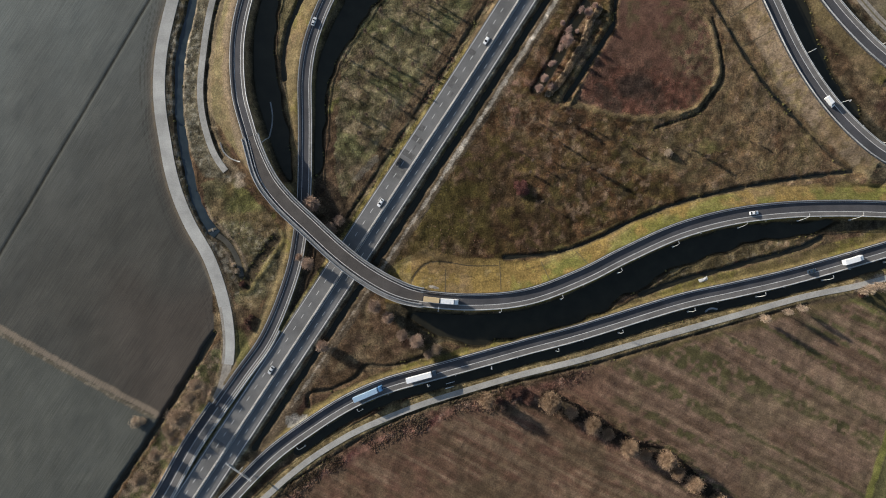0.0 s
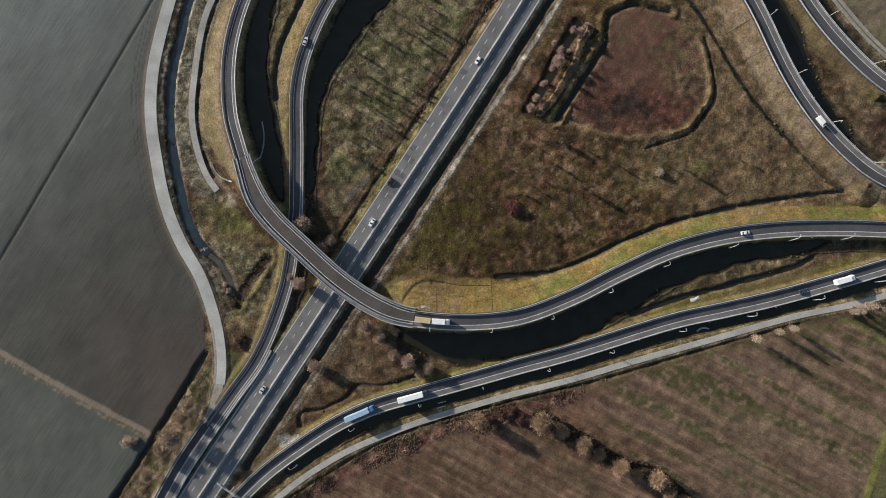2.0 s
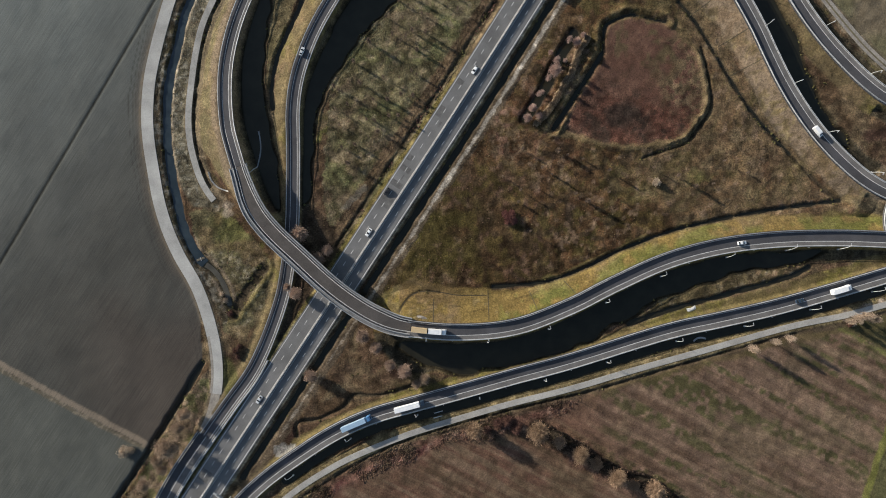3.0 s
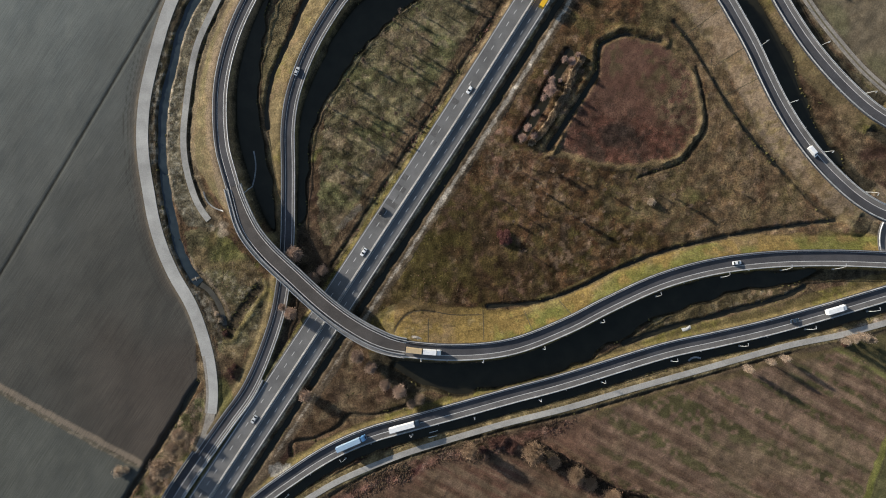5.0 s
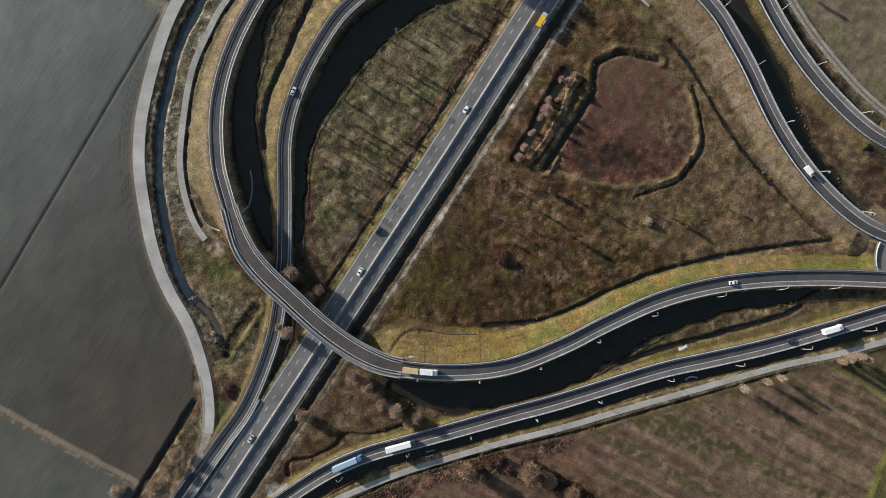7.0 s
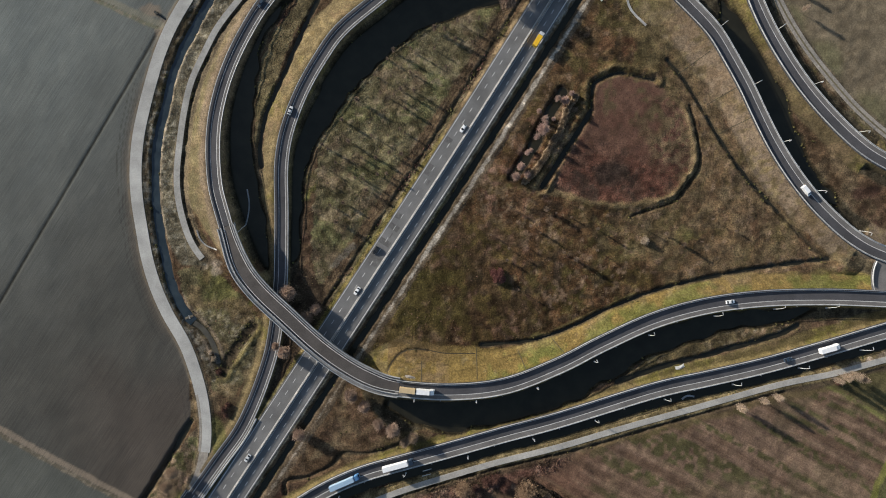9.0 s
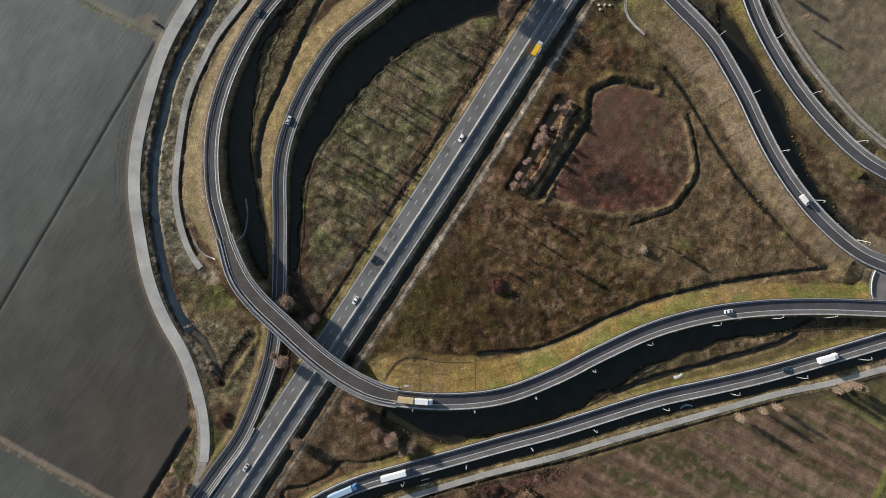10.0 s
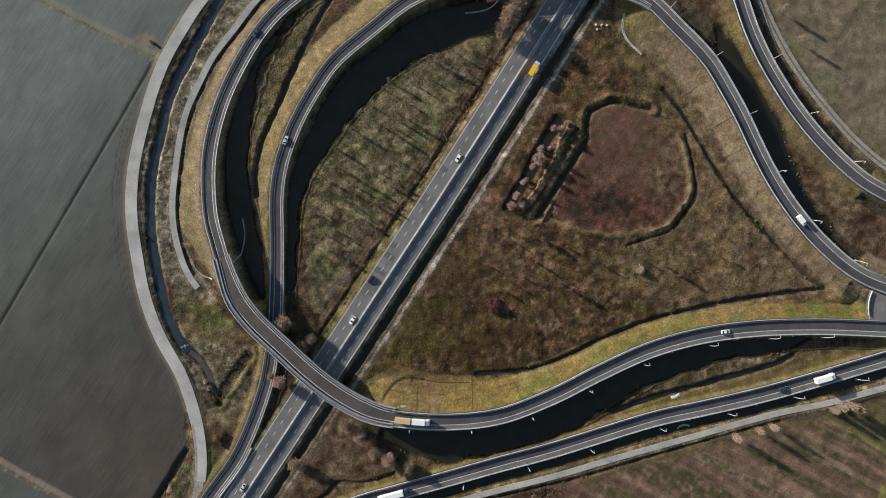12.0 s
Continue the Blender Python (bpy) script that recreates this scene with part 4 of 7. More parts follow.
C = blend(C, (0.1, 0.1, 0.035), ease(11.2 - d, 0, 0.6) * nw * ease(N2, 0.5, 0.7) * 0.7)
C = blend(C, (0.17, 0.135, 0.085), ease(11.0 - d, 0, 0.6) * nw * strip_n * 0.4)
C = blend(C, (0.14, 0.105, 0.068), ease(11.4 - d, 0, 0.6) * nw * ease(Y + (N2 - 0.5) * 20, 60, 85) * 0.85)
C = blend(C, (0.12, 0.082, 0.05), ease(d, 13.6, 14.3) * ease(20.5 + (N3 - 0.5) * 2.0 - d, 0, 1.5) * nw * 0.85)
C = blend(C, (0.05, 0.033, 0.022), ease(0.55 - np.abs(d - 16.2 + (N3 - 0.5) * 0.8), 0, 0.5) * nw * 0.8)
C = blend(C, (0.05, 0.033, 0.022), ease(0.5 - np.abs(d - 18.4 + (N3 - 0.5) * 0.8), 0, 0.5) * nw * 0.7)
C = blend(C, (0.13, 0.115, 0.05), ease(11.0 - d, 0, 1.0) * (sd < 0) * (Y <= -40) * 0.8)
C = blend(C, (0.13, 0.125, 0.1), ease(9.6 - d + (N3 - 0.5) * 0.8, 0, 1.0) * np.where(nw, 0.0, 1.0))
C = blend(C, (0.085, 0.066, 0.045), ease(d, 9.4, 10.0) * ease(15.6 - d, 0, 0.8) * (sd > 0) * 0.85)
# worn pale shoulder that widens towards the north bridge
streak = vnoise(d, 0.05 * Y, 0.55, 164) * 0.6 + N3 * 0.4
C = blend(C, (0.27, 0.265, 0.25), ease(8.2 + 2.4 * ease(Y, 95, 140) - d, 0, 0.6) * ease(Y, 90, 110) * (sd > 0) * ease(streak, 0.38, 0.55) * 0.8)
# a bare grey patch of trodden ground in the wood
d = distances(spline([(-54.5, 6.0, 0), (-50.0, 10.6, 0), (-43.6, 16.4, 0)]), 6)[0]
C = blend(C, (0.17, 0.155, 0.125), ease(1.9 - d + (N3 - 0.5) * 1.6, 0, 0.9) * 0.7)
# green grass between the lane's end and the ramp
C = blend(C, (0.088, 0.092, 0.034), ease(1 - np.hypot((X + 111 + (Y + 86) * 0.25) / 5.5, (Y + 86) / 15.0) + (N2 - 0.5) * 0.5, 0, 0.35) * 0.75)
# the spit between the canal and the ditch: rough olive and brown
spit = inside(SPIT, JX, JY).astype(float)
C = blend(C, (0.1, 0.08, 0.042), spit * 0.9)
C = blend(C, (0.17, 0.115, 0.075), spit * ease(X + (N2 - 0.5) * 20, 140, 165) * ease(N3 * 0.6 + vnoise(X, Y, 1.5, 161) * 0.4, 0.4, 0.6) * 0.7)
C = blend(C, (0.2, 0.165, 0.11), spit * ease(vnoise(X, Y, 1.5, 162) * 0.6 + N3 * 0.4, 0.58, 0.72) * 0.7)
C = blend(C, (0.04, 0.034, 0.02), spit * ease(vnoise(X, Y, 1.7, 163) * 0.6 + N3 * 0.4, 0.56, 0.7) * 0.7)
# pale gravel strip on the south-east side, worn at its edges
d = D["gravel"][0]
gy = ease(Y, -112, -104) * (0.25 + 0.35 * ease(Y, -60, -40) + 0.4 * ease(Y, -20, 10))
C = blend(C, (0.33, 0.3, 0.255), ease(0.55 + gy * 0.65 - d + (N3 - 0.5) * 0.9 + (N2 - 0.5) * 0.6, 0, 0.4) * (0.35 + 0.65 * gy) * (gy > 0.01))
C = blend(C, (0.016, 0.016, 0.013), np.clip(1.3 - d_field / 0.75, 0, 1) * 0.92)
# dark patch beside the ramp, shade of bridge and trees painted into the soil
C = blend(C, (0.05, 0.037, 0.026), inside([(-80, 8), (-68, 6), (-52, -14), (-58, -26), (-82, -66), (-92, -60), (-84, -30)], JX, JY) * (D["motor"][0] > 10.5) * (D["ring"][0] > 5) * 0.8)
C = blend(C, (0.19, 0.155, 0.12), ease(5.0 + (N3 - 0.5) * 5 - np.hypot((X - SPOTS[0][0] + 1.5) * 0.7, Y - SPOTS[0][1] - 1), 0, 2.5) * 0.75)
C = blend(C, (0.21, 0.17, 0.13), ease(3.2 + (N3 - 0.5) * 4 - np.hypot(X - SPOTS[0][0] - 2.2, (Y - SPOTS[0][1] + 7) * 0.6), 0, 2.0) * 0.7)
# bare earth: the end of the west path, the paved gore, the worn end of the south lane
C = blend(C, (0.2, 0.17, 0.135), ease(4.2 + (N3 - 0.5) * 4 - np.hypot(X - SPOTS[4][0], Y - SPOTS[4][1]), 0, 2.0) * 0.8)
C = blend(C, (0.24, 0.235, 0.22), inside(GORE, JX, JY) * 0.85)
d = distances(spline([(*p, 0.0) for p in LANE_SOUTH_END]), 10)[0]
C = blend(C, (0.22, 0.18, 0.145), ease(2.6 + (N3 - 0.5) * 3 - d, 0, 1.0) * 0.85)
d = distances(spline([(*p, 0.0) for p in DITCH_SPUR]), 10)
C = blend(C, (0.17, 0.135, 0.1), ease(1.0 + (N3 - 0.5) - np.abs(d[0] - 3.4), 0, 0.8) * 0.8 * (X > DITCH_SPUR[0][0]))
d, dw = D["west"][0], distances(spline([(*p, 0.0) for p in DITCH_WEST + DITCH_SPUR[1:]]), 12)[0]
between = ease(d, 3.3, 4.0) * ease(9.5 - d, 0, 1.5) * ease(9 - dw, 0, 2) * (D["west"][2] > 0) * (~west_field)
C = blend(C, (0.05, 0.042, 0.028), between * 0.85)
C = blend(C, (0.17, 0.16, 0.135), between * ease(vnoise(X, Y, 1.6, 125) * 0.6 + vnoise(X, Y, 7, 128) * 0.4, 0.54, 0.68) * 0.7)
# stony bank between the ditch and the west path, and the dark step behind the path
d_path, side_path = D["path"][0], D["path"][2]
stony = ease(d_path, 1.7, 2.2) * ease(11.5 - d_path, 0, 2) * (side_path < 0) * (Y > 6) * (1 - between)
C = blend(C, (0.125, 0.113, 0.08), stony * 0.9)
C = blend(C, (0.23, 0.215, 0.17), stony * ease(vnoise(X, Y, 1.3, 150) * 0.65 + N2 * 0.35, 0.54, 0.68) * 0.8)
C = blend(C, (0.045, 0.04, 0.026), stony * ease(vnoise(X, Y, 1.5, 151) * 0.65 + N2 * 0.35, 0.54, 0.7) * 0.8)
C = blend(C, (0.25, 0.215, 0.165), stony * ease(0.8 - np.abs(dw - 2.9 + (N3 - 0.5) * 0.8), 0, 0.5) * 0.85)
C = blend(C, (0.2, 0.16, 0.12), ease(0.9 - np.abs(dw - 3.3 + (N3 - 0.5)), 0, 0.6) * (d > 8) * corner * 0.7)
south_side = inside([(p.x, p.y) for p in L_SOUTH] + [(400, -60), (400, -400), (-200, -400)], X, Y)
C = blend(C, (0.07, 0.052, 0.036), south_side * ease(D["south"][0], 2.6, 3.4) * ease(6.2 + (N2 - 0.5) * 2 - D["south"][0], 0, 1.5) * 0.85)
# a golden ridge beside the short ditch in the corner
d, _, sd = distances(spline([(*p, 0.0) for p in DITCH_VEE]), 9)
ridge = np.exp(-((d - 4.4) / 1.5) ** 2) * (sd > 0) * (Z > -0.5)
Z = Z + 0.6 * ridge
# short ditch's floor darkened, shade in the trench put into the colour
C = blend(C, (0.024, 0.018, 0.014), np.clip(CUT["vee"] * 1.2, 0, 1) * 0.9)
C = blend(C, (0.16, 0.135, 0.06), ridge * (0.45 + 0.5 * ease(N3, 0.3, 0.6)))
# headland marks where the tractor turned beside the west lane
d = D["west"][0] + (N2 - 0.5) * 0.8
for at in (4.9, 6.3, 7.9, 9.8):
    C = blend(C, (0.035, 0.033, 0.03), west_field * ease(0.42 - np.abs(d - at), 0, 0.4) * ease(N1 + N3 * 0.4, 0.4, 0.8) * 0.55)
C = blend(C, (0.095, 0.08, 0.066), west_field * ease(7.5 - d + (N1 - 0.5) * 8, 0, 4) * 0.45)
# tracks between the fields: a bare strip beside a weedy one
for line, tone, weeds in ((TRACK_FIELD, (0.19, 0.158, 0.125), (0.1, 0.088, 0.065)), (TRACK_FIELD_NORTH, (0.165, 0.16, 0.128), (0.125, 0.125, 0.085))):
    d, _, sd = distances(spline([(*p, 0.0) for p in line]), 9)
    across = np.where(sd < 0, -d, d) + (N3 - 0.5) * 0.7
    C = blend(C, tone, ease(across, -3.4, -2.6) * ease(0.6 - across, 0, 0.8) * 0.85)
    C = blend(C, weeds, ease(across, 0.1, 0.6) * ease(2.7 - across, 0, 0.8) * 0.85)
    C = blend(C, (0.2, 0.172, 0.135), ease(across, 0.1, 0.6) * ease(2.7 - across, 0, 0.8) * ease(vnoise(X, Y, 1.4, 152), 0.55, 0.72) * 0.7)
    C = blend(C, (0.045, 0.04, 0.03), ease(0.5 - np.abs(across - 0.6), 0, 0.4) * ease(N2 + N3, 0.8, 1.2) * 0.7)
# hedge hollow painted near black, tree shade put into its floor colour
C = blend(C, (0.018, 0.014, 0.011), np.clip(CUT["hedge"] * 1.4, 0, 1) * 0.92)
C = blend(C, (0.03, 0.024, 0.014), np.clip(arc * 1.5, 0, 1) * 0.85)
# darker ground in ditches and hollows, and where it lies lowest
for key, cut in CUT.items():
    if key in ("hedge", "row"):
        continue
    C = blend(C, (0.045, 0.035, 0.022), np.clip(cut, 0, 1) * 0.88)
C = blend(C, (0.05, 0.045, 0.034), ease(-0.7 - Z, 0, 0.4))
# shores darkened up to the water's edge: shade of banks and trees painted in
C = blend(C, (0.022, 0.019, 0.012), ease(-Z, -0.05, 0.4) * (1 - west_field) * (D["west"][0] > 14) * (CUT["pond"] + CUT["marsh"] + CUT["marsh_shade"] + CUT["canal"] > 0.05) * 0.95)

C = C * np.array((1.02, 0.995, 0.97))
# filled ground in the fork of the ramps
fill = ease(12 - np.hypot(X - 212, (Y - 8.5) * 1.4), 0, 7)
Z = np.where(fill > 0.25, np.maximum(Z, 2.0 * fill), Z)
# tussocky relief and blotches away from the roads
open_ground = np.ones(X.shape)
for key, (d, h, sd) in D.items():
    open_ground = open_ground * ease(d, HW[key] + 0.6, HW[key] + 2.0)
blotch = (vnoise(X, Y, 4.6, 130) - 0.5) * 0.8 + (vnoise(X, Y, 2.3, 131) - 0.5) * 1.1
mown = (wildness > 0.74) & (wildness < 0.76)
C = C * np.exp(blotch * wildness * np.where(mown, 0.44, np.where(meadow | heart, 0.82, 0.95)))[..., None]
tall_grass = open_ground * wildness * ease(Z, -0.55, -0.05)
Z = Z + tall_grass * ((vnoise(X, Y, 2.6, 132) - 0.5) * 0.34 + (vnoise(X, Y, 6, 133) - 0.5) * np.where(mown, 0.0, np.where(meadow | heart, 0.2, 0.4)))
ny, nx = X.shape
verts = np.column_stack((X.ravel(), Y.ravel(), Z.ravel()))
idx = np.arange(nx * ny).reshape(ny, nx)
quads = np.column_stack((idx[:-1, :-1].ravel(), idx[:-1, 1:].ravel(), idx[1:, 1:].ravel(), idx[1:, :-1].ravel()))
me = bpy.data.meshes.new("ground")
me.vertices.add(len(verts))
me.vertices.foreach_set("co", verts.ravel())
me.loops.add(quads.size)
me.loops.foreach_set("vertex_index", quads.ravel().astype(np.int32))
me.polygons.add(len(quads))
me.polygons.foreach_set("loop_start", (np.arange(len(quads)) * 4).astype(np.int32))
me.polygons.foreach_set("use_smooth", np.ones(len(quads), bool))
me.update(calc_edges=True)
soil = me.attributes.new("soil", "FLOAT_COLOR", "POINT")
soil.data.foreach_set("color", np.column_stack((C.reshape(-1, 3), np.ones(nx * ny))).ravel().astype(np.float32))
wild_at = me.attributes.new("wild", "FLOAT_COLOR", "POINT")
wild_at.data.foreach_set("color", np.column_stack((wildness.ravel(), (south_field * (1 - scrub_south)).ravel(), wildness.ravel() * 0, np.ones(nx * ny))).ravel().astype(np.float32))
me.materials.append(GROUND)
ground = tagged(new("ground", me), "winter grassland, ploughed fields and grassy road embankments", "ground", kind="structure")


def height(x, y):
    i = min(max(int(np.searchsorted(GX, x)) - 1, 0), nx - 2)
    j = min(max(int(np.searchsorted(GY, y)) - 1, 0), ny - 2)
    u, v = (x - GX[i]) / (GX[i + 1] - GX[i]), (y - GY[j]) / (GY[j + 1] - GY[j])
    return float((Z[j, i] * (1 - u) + Z[j, i + 1] * u) * (1 - v) + (Z[j + 1, i] * (1 - u) + Z[j + 1, i + 1] * u) * v)


def cell(a, x, y):
    return a[min(max(int(np.searchsorted(GY, y)), 0), ny - 1), min(max(int(np.searchsorted(GX, x)), 0), nx - 1)]


# standing water in the hollows, in parts in place of the banks' shade, and the blue ditch beside the west lane
tagged(new("water", mesh_of("water", [(-135, -190, -0.9), (252, -190, -0.9), (252, 190, -0.9), (-135, 190, -0.9)], [(0, 1, 2, 3)], WATER)),
       "still dark water in ditches and marsh hollows", "water", kind="structure")
v, f = strip(spline([(*p, -0.78) for p in DITCH_WEST]), [(-2.6, 0.0), (-2.6, -0.2), (2.6, -0.2), (2.6, 0.0)])
tagged(new("ditch_water", mesh_of("ditch_water", v, f, WATER_BLUE)), "blue-grey water in a straight-sided roadside ditch", "water", kind="structure")

v, f = strip(spline([(*p, -0.8) for p in [(-125.6, -23.2)] + DITCH_SPUR[1:]]), [(-1.3, 0.0), (-1.3, -0.2), (1.3, -0.2), (1.3, 0.0)])
tagged(new("ditch_water", mesh_of("ditch_water", v, f, WATER_MUDDY)), "muddy grey-brown water in a short ditch spur", "water", kind="structure")

# ---- roads ----
def lay(name, line, half, material, label, category="road", thick=0.3):
    v, f = slab(line, -half, half, -thick, 0.0)
    return tagged(new(name, mesh_of(name, v, f, material)), label, category, kind="structure")


def stripe(name, line, u, width, parent, material=None, lift=0.02):
    v, f = slab(line, u - width / 2, u + width / 2, -0.005, lift)
    return child(name, mesh_of(name, v, f, material or PAINT), parent)


def dashes(line, u, length, cycle, width, parent, lift=0.02, name="lane_dash"):
    nrm = normals(line)
    n = max(2, round(cycle / 1.5))
    bmm = bmesh.new()
    box(bmm, -width / 2, width / 2, -length / 2, length / 2, -0.005, lift)
    me = bpy.data.meshes.new(name)
    bmm.to_mesh(me)
    bmm.free()
    me.materials.append(PAINT)
    k = nearest(line, *DASH_AT)
    dist = [0.0]
    for p, q_ in zip(line, line[1:]):
        dist.append(dist[-1] + (q_ - p).length)
    start = dist[k] % cycle
    for step in range(int(dist[-1] / cycle)):
        s_ = start + step * cycle
        i = int(np.searchsorted(dist, s_))
        if 1 <= i < len(line) - 1:
            d = line[i + 1] - line[i - 1]
            f_ = (s_ - dist[i - 1]) / (dist[i] - dist[i - 1])
            p = line[i - 1].lerp(line[i], f_) + nrm[i] * u
            child(name, me, parent, Matrix.LocRotScale(p, Euler((0, 0, math.atan2(d.y, d.x) - math.pi / 2)), None))


def beam_rail(line, u, label, top=1.05, base=-0.1):
    """A crash barrier: two beams on posts, open beneath."""
    rail = tagged(new("guardrail", None), label, "guardrail", group="crash barriers")
    rail.location = line[0]
    inv = Matrix.Translation(-line[0])
    for name, v0, v1, w in (("lower_beam", 0.36, 0.36 + (top - 0.36) * 0.45, 0.12), ("top_beam", 0.4 + (top - 0.36) * 0.5, top, 0.14)):
        v, f = strip(line, [(u - w, v0), (u - w * 0.5, (v0 + v1) / 2), (u - w, v1), (u + w * 0.4, v1), (u + w, (v0 + v1) / 2), (u + w * 0.4, v0)])
        ob = child(name, mesh_of(name, v, f, STEEL), rail)
        ob.matrix_basis = inv
    nrm, verts, faces = normals(line), [], []
    for i in range(0, len(line), 2):
        p = line[i] + nrm[i] * (u + 0.05)
        k = len(verts)
        verts += [(p.x + a, p.y + b2, p.z + c2) for c2 in (base, top - 0.06) for a, b2 in ((-0.06, -0.06), (0.06, -0.06), (0.06, 0.06), (-0.06, 0.06))]
        faces += [(k, k + 1, k + 5, k + 4), (k + 1, k + 2, k + 6, k + 5), (k + 2, k + 3, k + 7, k + 6), (k + 3, k, k + 4, k + 7), (k + 4, k + 5, k + 6, k + 7)]
    ob = child("posts", mesh_of("posts", verts, faces, STEEL), rail)
    ob.matrix_basis = inv
    tagged(ob, kind="stuff")
    return rail


# motorway: two carriageways on one bed
cut_left = [p + s * ((M_LEFT - 0.2) / 2) for p, s in zip(L_MOTOR, side)]
cut_right = [p + s * ((M_RIGHT + 1.6) / 2) for p, s in zip(L_MOTOR, side)]
road_north = lay("motorway_carriageway", cut_left, 4.15, ASPHALT_OLD, "grey worn asphalt carriageway with two marked lanes", "motorway")
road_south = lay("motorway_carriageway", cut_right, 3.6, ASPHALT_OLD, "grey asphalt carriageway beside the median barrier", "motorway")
stripe("edge_line", L_MOTOR, 0.0, 0.32, road_north)
stripe("edge_line", L_MOTOR, M_LEFT + 0.5, 0.3, road_north)
dashes(L_MOTOR, -4.1, 2.5, 7.19, 0.28, road_north)
stripe("edge_line", L_MOTOR, 1.5, 0.25, road_south)
stripe("edge_line", L_MOTOR, M_RIGHT - 0.05, 0.4, road_south)
dashes(L_MOTOR, 4.3, 2.5, 7.19, 0.28, road_south)
v, f = slab(L_MOTOR, 0.3, 1.35, -0.3, 0.06)
tagged(new("median_strip", mesh_of("median_strip", v, f, mottled("median_soil", (0.035, 0.033, 0.028), (0.07, 0.065, 0.05), 1.5, 0.2))), "dark gravel median strip", "median", kind="structure")

def median_barrier(line):
    """A concrete safety wall with a screen of close upright slats on it."""
    thing = tagged(new("median_barrier", None), "pale concrete median wall with dark anti-glare slats", "barrier")
    thing.location = line[0]
    inv = Matrix.Translation(-line[0])
    v, f = strip(line, [(0.26, 0.0), (0.32, 0.2), (0.4, 0.84), (0.4, 0.9), (0.9, 0.9), (0.9, 0.84), (1.06, 0.2), (1.14, 0.0)])
    child("wall", mesh_of("wall", v, f, CONCRETE), thing, inv)
    v, f = slab(line, 0.7, 0.86, 0.9, 1.02)
    child("rail", mesh_of("rail", v, f, STEEL), thing, inv)
    nrm, verts_, faces_ = normals(line), [], []
    for p, s, nxt in zip(line, nrm, line[1:]):
        for k in (0.0, 0.17, 0.33, 0.5, 0.67, 0.83):
            c_ = p + (nxt - p) * k + s * 0.78
            d_ = Vector((-s.y, s.x, 0)) * 0.08
            w_ = s * 0.09
            i = len(verts_)
            verts_ += [tuple(c_ + a_ * d_ + b_ * w_ + Vector((0, 0, z_))) for z_ in (1.0, 1.4) for a_, b_ in ((-1, -1), (1, 0.4), (1, 1), (-1, -0.4))]
            faces_ += [(i, i + 1, i + 5, i + 4), (i + 1, i + 2, i + 6, i + 5), (i + 2, i + 3, i + 7, i + 6), (i + 3, i, i + 4, i + 7), (i + 4, i + 5, i + 6, i + 7)]
    tagged(child("slats", mesh_of("slats", verts_, faces_, mottled("slat_plastic", (0.03, 0.035, 0.03), (0.06, 0.065, 0.055), 1.0)), thing, inv), kind="stuff")


median_barrier(L_MOTOR)

# ramps, stretch by stretch up to their bridges: on the sunny side a crash barrier and an edge line, on the shady side an inner line, a shoulder and a kerb line.
# sgn: 1 where the shady side lies to the right of the line
RING_M = nearest(L_RING, -124, -109)
RAMPS = (("loop_ramp", L_LOOP, "curved ramp rising over the motorway",
          [(0, LOOP_A + 1, -1, (-2.75, -0.75, 2.4, 3.85)), (LOOP_B, len(L_LOOP), 1, (-3.7, -2.9, 1.9, 4.1))]),
         ("ring_ramp", L_RING, "curved ramp passing under and over the junction",
          [(0, RING_M, 1, (-4.05, -3.2, 0.9, 4.3)), (RING_M, RING_A + 1, 1, (-2.4, -0.5, 2.9, 4.1)), (RING_B, len(L_RING), -1, (-3.7, -3.0, 1.2, 3.9))]),
         ("outer_ramp", L_OUTER, "single-lane ramp on a low embankment", [(0, len(L_OUTER), -1, (-3.6, -2.9, 1.5, 3.9))]),
         ("lower_ramp", L_LOWER, "long curved slip road on an embankment", [(0, len(L_LOWER), 1, (-3.9, -3.0, 1.1, 3.75))]))
for name, line, label, stretches in RAMPS:
    road = None
    for lo, hi, sgn, (rail_u, sunny_u, inner_u, outer_u) in stretches:
        seg = line[max(lo - 1, 0):hi]
        ends = sorted((sgn * (rail_u - 0.4), sgn * (outer_u + 0.35)))
        v, f = slab(seg, ends[0], ends[1], -0.35, 0.0)
        if road is None:
            road = tagged(new(name, mesh_of(name, v, f, ASPHALT_RAMP)), "dark asphalt " + label, "slip road", kind="structure")
        else:
            child("ramp_stretch", mesh_of("ramp_stretch", v, f, ASPHALT_RAMP), road)
        stripe("hard_shoulder", seg, sgn * (inner_u + outer_u) / 2, outer_u - inner_u, road, ASPHALT_EDGE, 0.012)
        stripe("edge_line", seg, sgn * inner_u, 0.3, road)
        stripe("edge_line", seg, sgn * sunny_u, 0.2, road)
        stripe("kerb_line", seg, sgn * outer_u, 0.34, road)
        beam_rail(seg, sgn * rail_u, "galvanised crash barrier along the " + name.replace("_", " "), 1.22 if sunny_u < -2 else 0.92)
        beam_rail(seg, sgn * (outer_u + 0.22), "low galvanised crash barrier along the " + name.replace("_", " "), 0.62)

